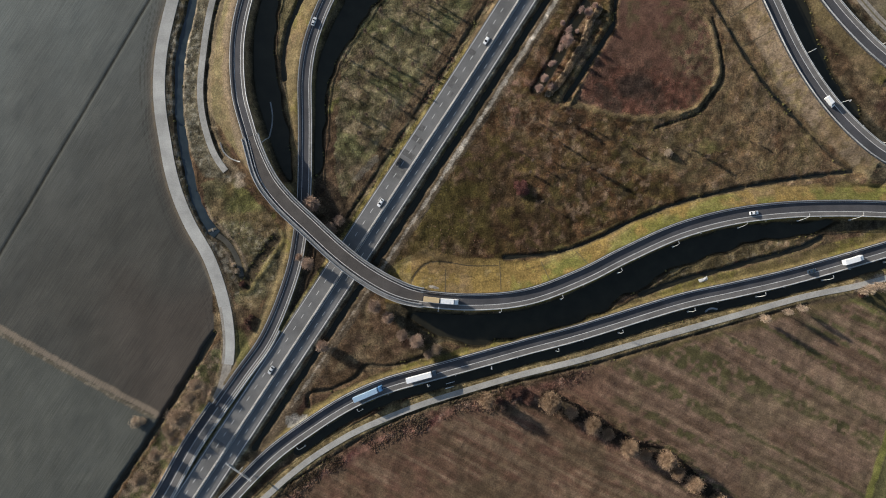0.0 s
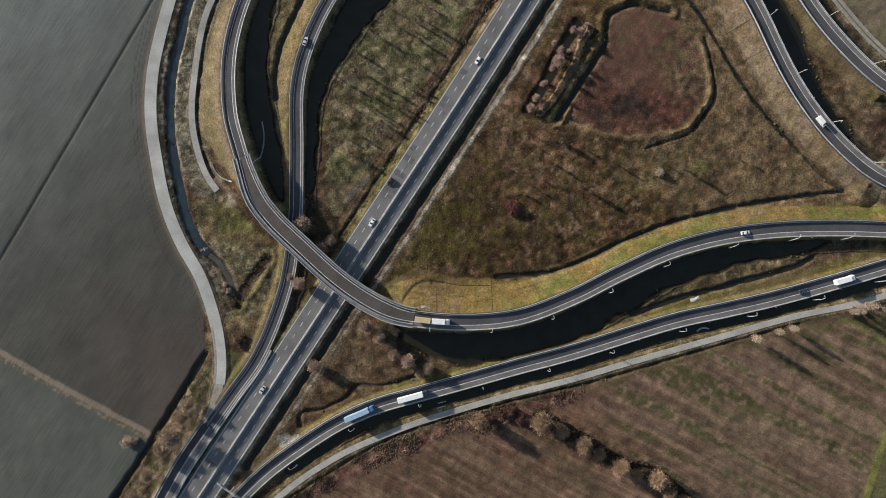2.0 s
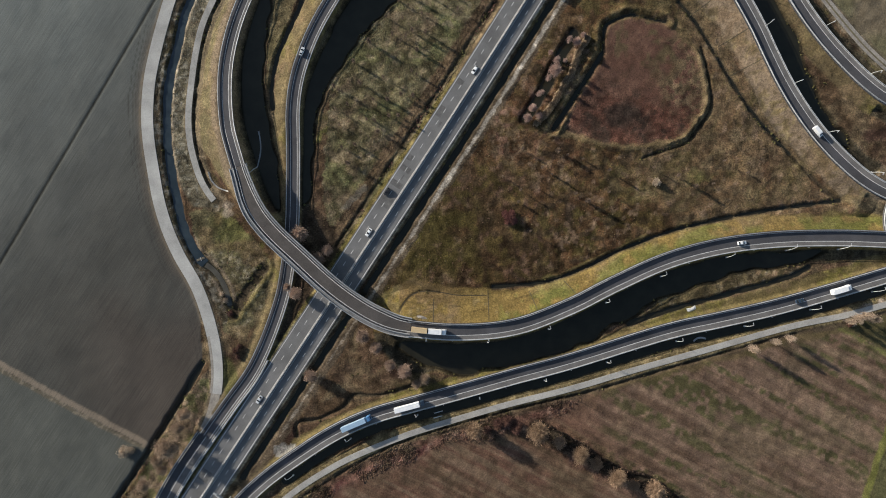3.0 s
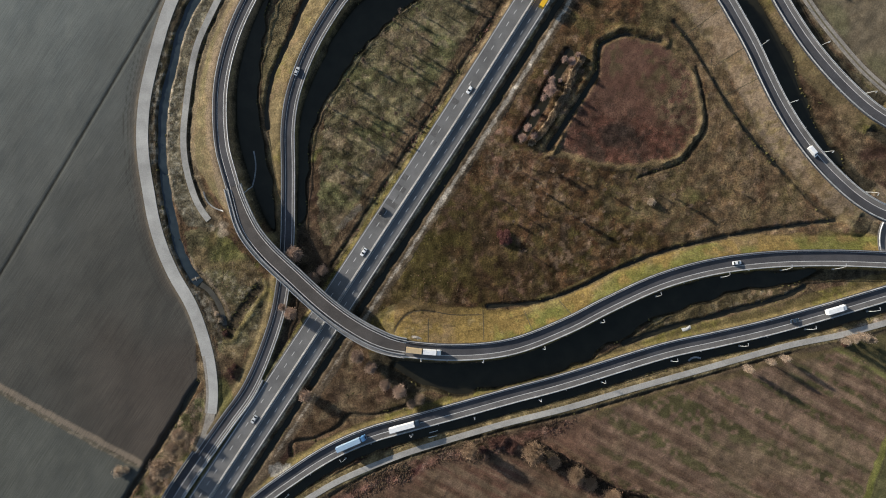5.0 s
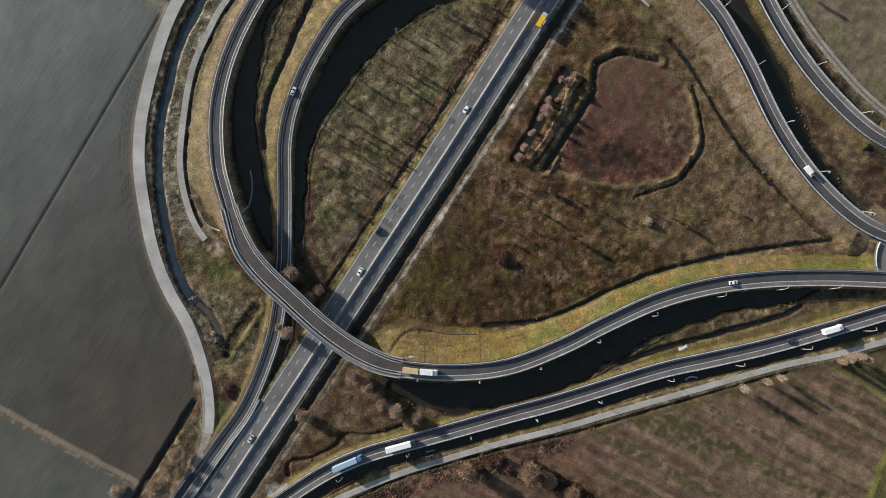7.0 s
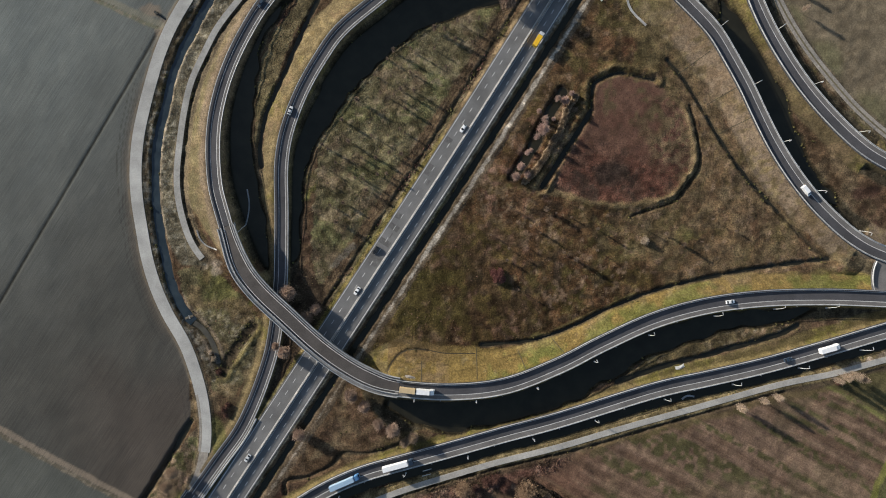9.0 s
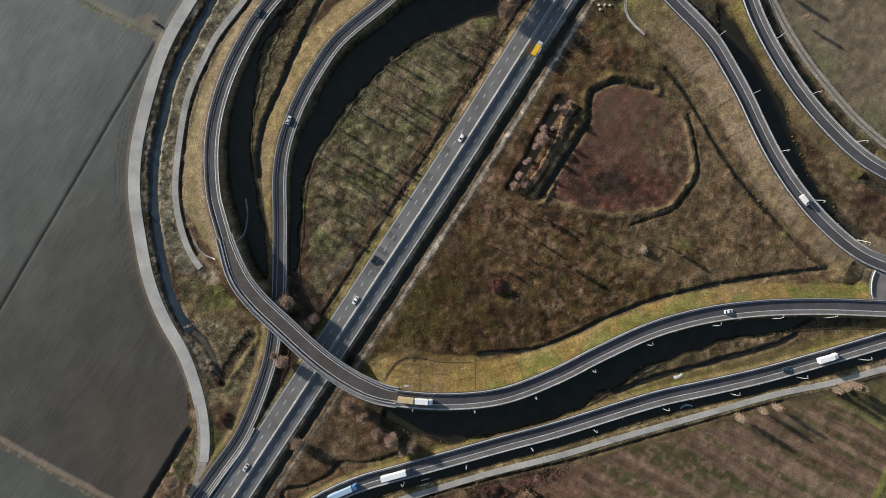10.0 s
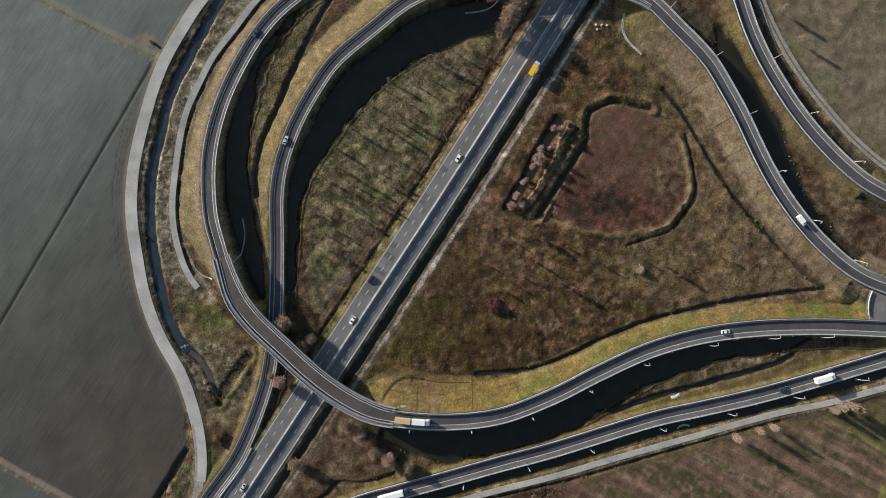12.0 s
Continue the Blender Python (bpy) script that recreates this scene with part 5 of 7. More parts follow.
def concrete_barrier(line, u0, u1, tall, label):
    """A cast concrete safety barrier, wider at the foot, in cast lengths."""
    thing = tagged(new("concrete_barrier", None), label, "barrier")
    thing.location = line[0]
    inv = Matrix.Translation(-line[0])
    mid, half_ = (u0 + u1) / 2, (u1 - u0) / 2
    for k in range(0, len(line) - 1, 4):
        seg = [p.copy() for p in line[k:k + 5]]
        seg[-1] = seg[-1].lerp(seg[-2], 0.04)
        v, f = strip(seg, [(mid - half_, -0.3), (mid - half_, 0.12), (mid - half_ * 0.45, tall), (mid + half_ * 0.45, tall), (mid + half_, 0.12), (mid + half_, -0.3)])
        child("barrier_length", mesh_of("barrier_length", v, f, CONCRETE), thing, inv)
    return thing


concrete_barrier(L_RING[:nearest(L_RING, -97, -68)], 4.75, 5.75, 0.85, "pale cast concrete barrier between ramp and motorway")
k, k2 = nearest(L_WEST, -121, -60), nearest(L_WEST, -119.8, -89)
lay("west_lane_end", L_WEST[k2:], 2.3, GRAVEL, "worn gravelly grey end of the lane by the motorway", "lane", 0.25)
road = lay("west_lane", L_WEST[:k + 1], 3.05, LANE_PALE, "pale worn concrete lane beside a ditch", "lane", 0.25)
v, f = slab(L_WEST[k:k2 + 1], -3.05, 1.7, -0.25, 0.0)
child("lane_narrows", mesh_of("lane_narrows", v, f, LANE_PALE), road)
v, f = slab(L_WEST[k:k2 + 1], 1.75, 3.0, -0.25, -0.03)
child("lane_shoulder", mesh_of("lane_shoulder", v, f, GRAVEL), road, None, "greyish gravel shoulder")
LINE_LINK = spline([(*p, 3.96) for p in LINK], 1.0)
link = lay("junction_link", LINE_LINK, 6.5, ASPHALT_EDGE, "pale grey asphalt link between two ramps", "slip road", 0.5)
stripe("edge_line", LINE_LINK, 5.6, 0.3, link)
n = len(LINE_LINK)
beam_rail(LINE_LINK[n // 4:n - n // 4], 6.2, "curved galvanised crash barrier at the ramp junction")
road = lay("west_path", L_PATH, 1.6, PATH_GREY, "narrow grey farm path ending in a dirt patch", "path", 0.2)
road = lay("south_lane", L_SOUTH, 1.5, LANE_WORN, "pale narrow service lane below the slip road", "lane", 0.25)
road = lay("east_track", L_EAST, 2.0, GRAVEL, "pale gravel farm track beside a field", "track", 0.2)
stripe("grass_middle", L_EAST, 0.1, 0.8, road, mottled("track_grass", (0.09, 0.075, 0.045), (0.16, 0.135, 0.085), 1.2, 0.2, 1.0), 0.03)

# ---- bridges ----
def sub(line, a, b):
    return line[max(a, 0):b + 1]


def offset(line, u, v=0.0):
    return [p + s * u + Vector((0, 0, v)) for p, s in zip(line, normals(line))]


WALKWAY = mottled("walkway_concrete", (0.13, 0.13, 0.132), (0.24, 0.24, 0.24), 1.6, 0.25, 0.9, relief=0.02)


def tapers(n, ends):
    """How far the left and right sides of a deck draw in, point by point, towards its two ends."""
    left, right = [], []
    for i in range(n):
        w0, w1 = max(0.0, 1 - i / 16), max(0.0, 1 - (n - 1 - i) / 12)
        w0, w1 = w0 * w0 * (3 - 2 * w0), w1 * w1 * (3 - 2 * w1)
        left.append(w0 * ends[0] + w1 * ends[2])
        right.append(-w0 * ends[1] - w1 * ends[3])
    return left, right


def slab_between(line, u0, u1, v0, v1, shift0, shift1):
    verts, faces = [], []
    for p, s, d0, d1 in zip(line, normals(line), shift0, shift1):
        verts += [(p.x + s.x * u, p.y + s.y * u, p.z + v) for u, v in ((u0 + d0, v1), (u0 + d0, v0), (u1 + d1, v0), (u1 + d1, v1))]
    for i in range(len(line) - 1):
        for k in range(4):
            c, d = i * 4 + k, i * 4 + (k + 1) % 4
            faces.append((c, d, d + 4, c + 4))
    n = len(line) - 1
    return verts, faces + [(0, 1, 2, 3), (n * 4 + 3, n * 4 + 2, n * 4 + 1, n * 4)]


def bridge(line, half, label, pier_at, ends=(0, 0, 0, 0)):
    thing = tagged(new("bridge", None), label, "bridge")
    origin = line[len(line) // 2].copy()
    thing.location = origin
    inv = Matrix.Translation(-origin)
    left, right = tapers(len(line), ends)

    def add(name, vf, material, note=""):
        ob = child(name, mesh_of(name, *vf, material), thing, inv, note)
        return ob

    add("deck_slab", slab_between(line, -half - 1.5, half + 1.0, -0.75, -0.36, left, right), CONCRETE)
    add("deck_course", slab_between(line, -half - 0.1, half - 1.1, -0.36, -0.006, left, right), ASPHALT_DECK, "dark asphalt base course")
    add("girder", slab(line, -half + 1.4, -half + 2.2, -2.0, -0.75), CONCRETE)
    add("girder", slab(line, -0.7, 0.1, -2.0, -0.75), CONCRETE)
    add("girder", slab(line, half - 2.8, half - 2.0, -2.0, -0.75), CONCRETE)
    for u0, u1, move in ((-half - 1.5, -half - 0.1, left), (half - 1.1, half + 1.0, right)):
        sgn = 1 if u0 < 0 else -1
        outer, inner = (u0, u1) if u0 < 0 else (u1, u0)

        def rail(name, mid, wide, v0, v1, material, note=""):
            add(name, slab_between(line, mid - wide / 2, mid + wide / 2, v0, v1, move, move), material, note)

        add("walkway", slab_between(line, u0, u1, -0.36, 0.16, move, move), WALKWAY, "grey concrete inspection walkway")
        mid_o, mid_i = outer + sgn * 0.16, inner - sgn * 0.13
        rail("parapet", mid_o, 0.32, 0.16, 0.62, CONCRETE, "pale concrete bridge parapet")
        rail("kerb", mid_i, 0.26, 0.16, 0.3, CONCRETE, "pale concrete bridge kerb")
        rail("handrail", mid_o, 0.12, 1.15, 1.25, STEEL)
        rail("guardrail_beam", mid_i, 0.2, 0.62, 0.92, STEEL)
        post_v, post_f = [], []
        for p, s, d in zip(line, normals(line), move):
            for mid, top in ((mid_o, 1.16), (mid_i, 0.64)):
                c = p + s * (mid + d)
                k = len(post_v)
                post_v += [(c.x + dx, c.y + dy, c.z + z) for z in (0.28, top) for dx, dy in ((-0.05, -0.05), (0.05, -0.05), (0.05, 0.05), (-0.05, 0.05))]
                post_f += [(k, k + 1, k + 5, k + 4), (k + 1, k + 2, k + 6, k + 5), (k + 2, k + 3, k + 7, k + 6), (k + 3, k, k + 4, k + 7), (k + 4, k + 5, k + 6, k + 7)]
        tagged(add("posts", (post_v, post_f), STEEL), kind="stuff")
    nrm = normals(line)
    for i in pier_at:
        p, s = line[i], nrm[i]
        d = Vector((-s.y, s.x, 0))
        turn = Matrix.Translation(p) @ Matrix(((s.x, d.x, 0, 0), (s.y, d.y, 0, 0), (0, 0, 1, 0), (0, 0, 0, 1)))
        low = min(height(p.x, p.y), 0.8) - p.z - 0.8
        bmm = bmesh.new()
        box(bmm, -half + 0.3, half - 0.3, -0.6, 0.6, -2.9, -2.0, 0.08)
        for u in (-half * 0.55, half * 0.55):
            tube(bmm, (u, 0, low), (u, 0, -2.9), 0.55, 0.55, 14)
        bmesh.ops.transform(bmm, matrix=Matrix.Translation(-origin) @ turn, verts=bmm.verts)
        part("pier", bmm, CONCRETE, thing)
    for i in (0, len(line) - 1):
        p, s = line[i], nrm[i]
        d = Vector((-s.y, s.x, 0))
        turn = Matrix.Translation(p) @ Matrix(((s.x, d.x, 0, 0), (s.y, d.y, 0, 0), (0, 0, 1, 0), (0, 0, 0, 1)))
        bmm = bmesh.new()
        box(bmm, -half - 1.5 + left[i], half + 1.0 + right[i], -0.8, 0.8, -p.z - 0.5, -0.77, 0.06)
        bmesh.ops.transform(bmm, matrix=Matrix.Translation(-origin) @ turn, verts=bmm.verts)
        part("abutment", bmm, CONCRETE, thing)
        bmm = bmesh.new()
        box(bmm, -half - 0.1 + left[i], half - 1.1 + right[i], -0.18, 0.18, -0.02, 0.012)
        bmesh.ops.transform(bmm, matrix=Matrix.Translation(-origin) @ turn, verts=bmm.verts)
        part("expansion_joint", bmm, RUBBER, thing)
    return thing


def deck_paving(line, half, ends=(0, 0, 0, 0)):
    """Brown lane between two lines, with dark gutters along the kerbs, partly painted shade of the parapets."""
    dl, dr = tapers(len(line), ends)
    left, right = -half + 0.95, half - 2.15
    v, f = slab_between(line, left, right, -0.004, 0.008, dl, dr)
    ob = tagged(new("deck_paving", mesh_of("deck_paving", v, f, ASPHALT_DECK)), "dark brown-grey asphalt on the bridge deck", "road", kind="structure")
    for u0, u1, move in ((-half - 0.05, left, dl), (right, half - 1.15, dr)):
        v, f = slab_between(line, u0, u1, -0.004, 0.008, move, move)
        child("gutter", mesh_of("gutter", v, f, GUTTER), ob)
    for u, move in ((left, dl), (right, dr)):
        v, f = slab_between(line, u - 0.15, u + 0.15, -0.005, 0.02, move, move)
        child("edge_line", mesh_of("edge_line", v, f, PAINT), ob)


GUTTER = mottled("dark_gutter", (0.03, 0.03, 0.033), (0.055, 0.054, 0.056), 2.0, 0.2, 0.9)
LOOP_ENDS = (1.1, 1.4, 0.8, 0.4)
span = sub(L_LOOP, LOOP_A, LOOP_B)
n = len(span)
bridge(span, 4.4, "curved concrete road bridge over the motorway and a ramp", [n // 6, n * 2 // 6 - 2, n * 3 // 6 - 1, n * 4 // 6 + 2, n * 5 // 6 + 1], LOOP_ENDS)
deck_paving(span, 4.4, LOOP_ENDS)
RING_ENDS = (2.2, 0.6, 1.2, 0.9)
span = sub(L_RING, RING_A, RING_B)
n = len(span)
bridge(span, 4.2, "curved concrete road bridge at the north end of the junction", [n // 5, n * 2 // 5 - 4, n * 3 // 5 + 2, n * 4 // 5], RING_ENDS)
deck_paving(span, 4.2, RING_ENDS)

# asphalt repairs on the motorway
REPAIR = mottled("asphalt_repair", (0.08, 0.08, 0.08), (0.14, 0.135, 0.13), 1.2, 0.4)
for x, y, length, width, u in ((-4.9, 55.6, 5.0, 3.0, -5.6), (-28.5, 19.0, 3.0, 6.6, -4.4), (-31.5, 14.5, 3, 0.9, -4.9), (-26.0, 23.4, 4, 0.6, -3.4), (-120, -135, 6, 6, -4.4), (-33.0, 12.0, 0.8, 6.8, -4.0), (-35.6, 8.4, 0.8, 6.4, -4.0), (-24.0, 26.0, 0.8, 5.6, -4.6), (-20.5, 31.5, 0.8, 3.2, -5.8), (-8.4, 50.2, 3.0, 1.2, -2.4), (5.0, 71.0, 0.8, 4.0, -5.6)):
    i = nearest(L_MOTOR, x, y)
    k = max(1, round(length / 1.5 / 2))
    v, f = slab(L_MOTOR[i - k:i + k + 1], u - width / 2, u + width / 2, -0.004, 0.009)
    child("asphalt_patch", mesh_of("asphalt_patch", v, f, REPAIR), road_north)

# ---- concrete channels, draped on the ground ----
def drape(line, half, lift):
    side_, verts, faces = normals(line), [], []
    for p, s in zip(line, side_):
        for u in (-half, 0, half):
            x, y = p.x + s.x * u, p.y + s.y * u
            verts.append((x, y, max(height(x, y), -0.8) + lift))
        for u in (half, -half):
            x, y = p.x + s.x * u, p.y + s.y * u
            verts.append((x, y, max(height(x, y), -0.8) - 0.3))
    for i in range(len(line) - 1):
        for k in range(5):
            a, b2 = i * 5 + k, i * 5 + (k + 1) % 5
            faces.append((a, b2, b2 + 5, a + 5))
    return verts, faces


for pts_, half in ((ARC_MARSH, 0.28), (ARC_NORTH, 0.3), (ARC_CHANNEL, 0.5), (ARC_PATH, 0.3), (ARC_SOUTH, 0.4)):
    line = spline([(*p, 0.0) for p in pts_], 0.8)
    verts_, faces_ = [], []
    for p, s in zip(line, normals(line)):
        z = max(height(p.x, p.y), -0.85)
        verts_ += [(p.x + s.x * u, p.y + s.y * u, z + w) for u, w in ((-half, 0.35), (-half, -0.6), (half, -0.6), (half, 0.35), (half * 0.55, 0.35), (half * 0.3, 0.12), (-half * 0.3, 0.12), (-half * 0.55, 0.35))]
    for i in range(len(line) - 1):
        for k in range(8):
            a, c2 = i * 8 + k, i * 8 + (k + 1) % 8
            faces_.append((a, c2, c2 + 8, a + 8))
    tagged(new("drain_channel", mesh_of("drain_channel", verts_, faces_, CONCRETE)), "curved pale concrete drainage channel in the grass", "drain", group="drains")
for p, q_ in zip(CHANNELS[::2], CHANNELS[1::2]):
    v, f = drape(spline([(*p, 0.0), ((p[0] + q_[0]) / 2, (p[1] + q_[1]) / 2, 0.0), (*q_, 0.0)], 0.8), 0.16, 0.08)
    tagged(new("slope_drain", mesh_of("slope_drain", v, f, mottled("old_concrete", (0.035, 0.03, 0.02), (0.08, 0.07, 0.045), 1.0, 0.3))), "narrow dark overgrown drain down a grassy slope", "drain", group="drains")

# open drain round the foot of the sunny bank
line = spline([(*p, 0.0) for p in ((-25.7, -47.8), (-23.9, -42.8), (-19.9, -38.8), (-14.1, -36.8), (-6, -37.1), (4.2, -38.8), (19.6, -38.8))], 0.8)
v, f = drape(line, 0.24, 0.05)
tagged(new("slope_drain", mesh_of("slope_drain", v, f, mottled("wet_drain", (0.02, 0.016, 0.01), (0.05, 0.04, 0.024), 1.0, 0.3))), "dark open drain curving round a mown bank", "drain", group="drains")
# dam with a culvert between the blue ditch and its spur
thing = tagged(new("culvert", None), "small weathered concrete culvert dam across a ditch", "culvert")
thing.matrix_basis = Matrix.Translation((-128.2, -20.4, -0.9)) @ Matrix.Rotation(radians(20), 4, "Z")
bmm = bmesh.new()
box(bmm, -2.2, 2.4, -0.6, 0.6, -0.4, 0.3, 0.2)
part("dam", bmm, mottled("dam_mud", (0.07, 0.06, 0.045), (0.15, 0.13, 0.1), 1.2, 0.3), thing)
bmm = bmesh.new()
tube(bmm, (0.2, -0.95, 0.12), (0.2, 0.95, 0.12), 0.24, 0.24, 12)
part("pipe", bmm, CONCRETE, thing, "concrete culvert pipe")

# ---- street lamps ----
def street_lamp():
    thing = tagged(new("street_lamp", None), "tall galvanised street lamp on the embankment edge", "street lamp", group="street lamps")
    bmm = bmesh.new()
    pts_ = [(0.0, 0.0), (0.3, 3.0), (0.9, 7.0), (1.7, 10.2)]
    for (y0, z0), (y1, z1) in zip(pts_, pts_[1:]):
        tube(bmm, (0, y0, z0), (0, y1, z1), 0.15 - z0 * 0.006, 0.15 - z1 * 0.006, 8)
    part("pole", bmm, POLE, thing)
    bmm = bmesh.new()
    tube(bmm, (0, 1.65, 10.15), (0, 2.3, 10.2), 0.1, 0.09, 8)
    part("arm", bmm, POLE, thing)
    bmm = bmesh.new()
    box(bmm, -0.2, 0.2, 2.2, 3.1, 10.12, 10.3, 0.06)
    part("luminaire", bmm, STEEL, thing, "flat grey lamp head")
    bmm = bmesh.new()
    box(bmm, -0.4, 0.4, -0.4, 0.4, -0.6, 0.12, 0.05)
    part("base", bmm, CONCRETE, thing, "concrete lamp footing")
    return thing


lamp = None
for line, spots, half, sgn in ((L_LOOP, LAMPS_LOOP, 4.4, 1), (L_LOWER, LAMPS_LOWER, 4.1, 1), (L_RING, LAMPS_RING, 4.2, -1), (L_OUTER, LAMPS_OUTER, 4.1, -1)):
    nrm = [s * sgn for s in normals(line)]
    for x, y in spots:
        i = nearest(line, x, y)
        p, s = line[i], nrm[i]
        q_ = p + s * (half + 1.3) + Vector((2.4, -0.3, 0)) * (1 if sgn > 0 else 0)
        at = Matrix.LocRotScale((q_.x, q_.y, max(height(q_.x, q_.y), p.z - 1.6)), Euler((0, 0, math.atan2(-s.y, -s.x) - math.pi / 2)), None)
        if lamp is None:
            lamp = street_lamp()
            lamp.matrix_basis = at
        else:
            copy_thing(lamp, at)

# small marker posts between the lamps
marker = None
for line, spots, half, sgn in ((L_LOOP, LAMPS_LOOP, 4.4, 1), (L_LOWER, LAMPS_LOWER, 4.1, 1), (L_RING, LAMPS_RING, 4.2, -1)):
    nrm = [s * sgn for s in normals(line)]
    for (x, y), (x2, y2) in zip(spots, spots[1:]):
        i = nearest(line, (x + x2) / 2, (y + y2) / 2)
        p = line[i] + nrm[i] * (half + 0.55)
        at = Matrix.Translation((p.x, p.y, max(height(p.x, p.y), p.z - 0.8)))
        if marker is None:
            marker = tagged(new("marker_post", None), "short white roadside marker post", "marker post", group="marker posts")
            bmm = bmesh.new()
            box(bmm, -0.14, 0.14, -0.14, 0.14, -0.4, 1.1, 0.04)
            part("post", bmm, PAINT, marker)
            bmm = bmesh.new()
            box(bmm, -0.15, 0.15, -0.15, 0.15, 0.75, 0.95, 0.02)
            part("reflector", bmm, RUBBER, marker, "black reflector band")
            marker.matrix_basis = at
        else:
            copy_thing(marker, at)

# sign gantry between the motorway and the lower ramp
a, c2 = Vector((*GANTRY[0], 0)), Vector((*GANTRY[1], 0))
d = (c2 - a).normalized()
gantry = tagged(new("sign_gantry", None), "steel sign gantry with two grey backed panels", "sign gantry")
gantry.matrix_basis = Matrix.Translation((a + c2) / 2) @ Matrix.Rotation(math.atan2(d.y, d.x), 4, "Z")
reach = (c2 - a).length / 2
foot = height(*((a + c2) / 2)[:2])
bmm = bmesh.new()
tube(bmm, (0, 0, foot - 0.4), (0, 0, 6.6), 0.28, 0.24, 10)
part("post", bmm, POLE, gantry)
bmm = bmesh.new()
for y in (-0.25, 0.25):
    for z in (6.2, 6.9):
        tube(bmm, (-reach, y, z), (reach, y, z), 0.1, 0.1, 6)
for k in range(13):
    x = -reach + k * reach / 6
    box(bmm, x - 0.05, x + 0.05, -0.3, 0.3, 6.15, 6.95)
part("beam", bmm, POLE, gantry)
for x in (-reach * 0.55, reach * 0.55):
    bmm = bmesh.new()
    box(bmm, x - 1.6, x + 1.6, 0.35, 0.45, 5.6, 7.6, 0.03)
    part("sign_panel", bmm, STEEL, gantry, "grey back of a road sign")

# concrete blocks beneath the north bridge
bmm = bmesh.new()
box(bmm, -0.5, 0.5, -0.45, 0.45, -0.1, 0.7, 0.06)
block_mesh = bpy.data.meshes.new("concrete_block")
bmm.to_mesh(block_mesh)
bmm.free()
block_mesh.materials.append(PAINT)
for k, (x, y) in enumerate(BLOCKS):
    ob = tagged(new("concrete_block", block_mesh), "pale concrete block on the ground beneath the bridge", "block", group="concrete blocks")
    ob.matrix_basis = Matrix.Translation((x, y, height(x, y))) @ Matrix.Rotation(k * 0.7, 4, "Z")

# farm pump by the field track
x, y = SPOTS[0]
pump = tagged(new("water_pump", None), "dark wheeled irrigation pump beside a dirt track", "pump")
pump.matrix_basis = Matrix.Translation((x, y, height(x, y))) @ Matrix.Rotation(radians(-38), 4, "Z")
DARK_METAL = plain("dark_metal", (0.03, 0.032, 0.03), 0.5, 0.3)
bmm = bmesh.new()
tube(bmm, (-1.3, 0, 1.0), (0.9, 0, 1.0), 0.62, 0.62, 14)
part("tank", bmm, DARK_METAL, pump)
bmm = bmesh.new()
box(bmm, 0.9, 1.9, -0.5, 0.5, 0.5, 1.3, 0.06)
part("engine", bmm, DARK_METAL, pump)
bmm = bmesh.new()
box(bmm, -1.5, 2.3, -0.12, 0.12, 0.35, 0.5)
part("frame", bmm, STEEL, pump)
bmm = bmesh.new()
tube(bmm, (1.9, 0.2, 0.6), (5.6, 0.3, 0.15), 0.12, 0.12, 8)
part("hose", bmm, RUBBER, pump)
for y_ in (-0.75, 0.75):
    bmm = bmesh.new()
    tube(bmm, (-0.2, y_ - 0.1, 0.35), (-0.2, y_ + 0.1, 0.35), 0.36, 0.36, 12)
    part("wheel", bmm, RUBBER, pump)

# a heap of pale sheeting on the slope, and one of sand by the bridge end
for (x, y), mat, label, name, size, turn in ((SPOTS[1], PAINT, "crumpled pale plastic sheeting lying on a grassy slope", "plastic_sheet", (2.4, 0.9, 0.5), 0.35),
                                             (SPOTS[2], GRAVEL, "low heap of sand beside the bridge end", "sand_heap", (2.6, 1.0, 0.6), 2.9)):
    bmm = bmesh.new()
    rows_ = []
    for i in range(9):
        ring_ = []
        for j in range(9):
            u, w_ = i / 4 - 1, j / 4 - 1
            r_ = max(0.0, 1 - u * u) * max(0.0, 1 - w_ * w_)
            ring_.append(bmm.verts.new((u * size[0], w_ * size[1] + 0.5 * u * u, size[2] * r_ * (0.6 + 0.8 * noise.noise((u * 2.3, w_ * 2.9, 1.7))) - 0.05)))
        rows_.append(ring_)
    for i in range(8):
        for j in range(8):
            bmm.faces.new((rows_[i][j], rows_[i + 1][j], rows_[i + 1][j + 1], rows_[i][j + 1]))
    me = bpy.data.meshes.new(name)
    bmm.to_mesh(me)
    bmm.free()
    me.materials.append(mat)
    ob = tagged(new(name, me), label, "debris")
    ob.matrix_basis = Matrix.Translation((x, y, height(x, y) + 0.05)) @ Matrix.Rotation(turn, 4, "Z")

# ---- vehicles ----
def paint(name, colour, rough=0.3):
    m_, nodes_, links_, b_ = shader(name, rough, 0.0, 0.5)
    c_ = ramp(nodes_, links_, noise_node(nodes_, links_, 0.8, 3), [(0.3, tuple(k * 0.9 for k in colour)), (0.7, colour)])
    links_.new(c_, b_.inputs["Base Color"])
    return m_


WHITE, SILVER, DARKBLUE, BLACKP, YELLOW, BLUE, TAN = (paint(n_, c_) for n_, c_ in (
    ("white_paint", (0.78, 0.79, 0.8)), ("silver_paint", (0.5, 0.52, 0.54)), ("dark_blue_paint", (0.03, 0.05, 0.08)), ("black_paint", (0.018, 0.018, 0.02)),
    ("yellow_paint", (0.75, 0.45, 0.03)), ("blue_paint", (0.1, 0.24, 0.45)), ("tan_tarpaulin", (0.55, 0.42, 0.25))))
GLASS = paint("dark_glass", (0.012, 0.014, 0.016), 0.06)
LIGHT = paint("lamp_glass", (0.6, 0.58, 0.55), 0.15)


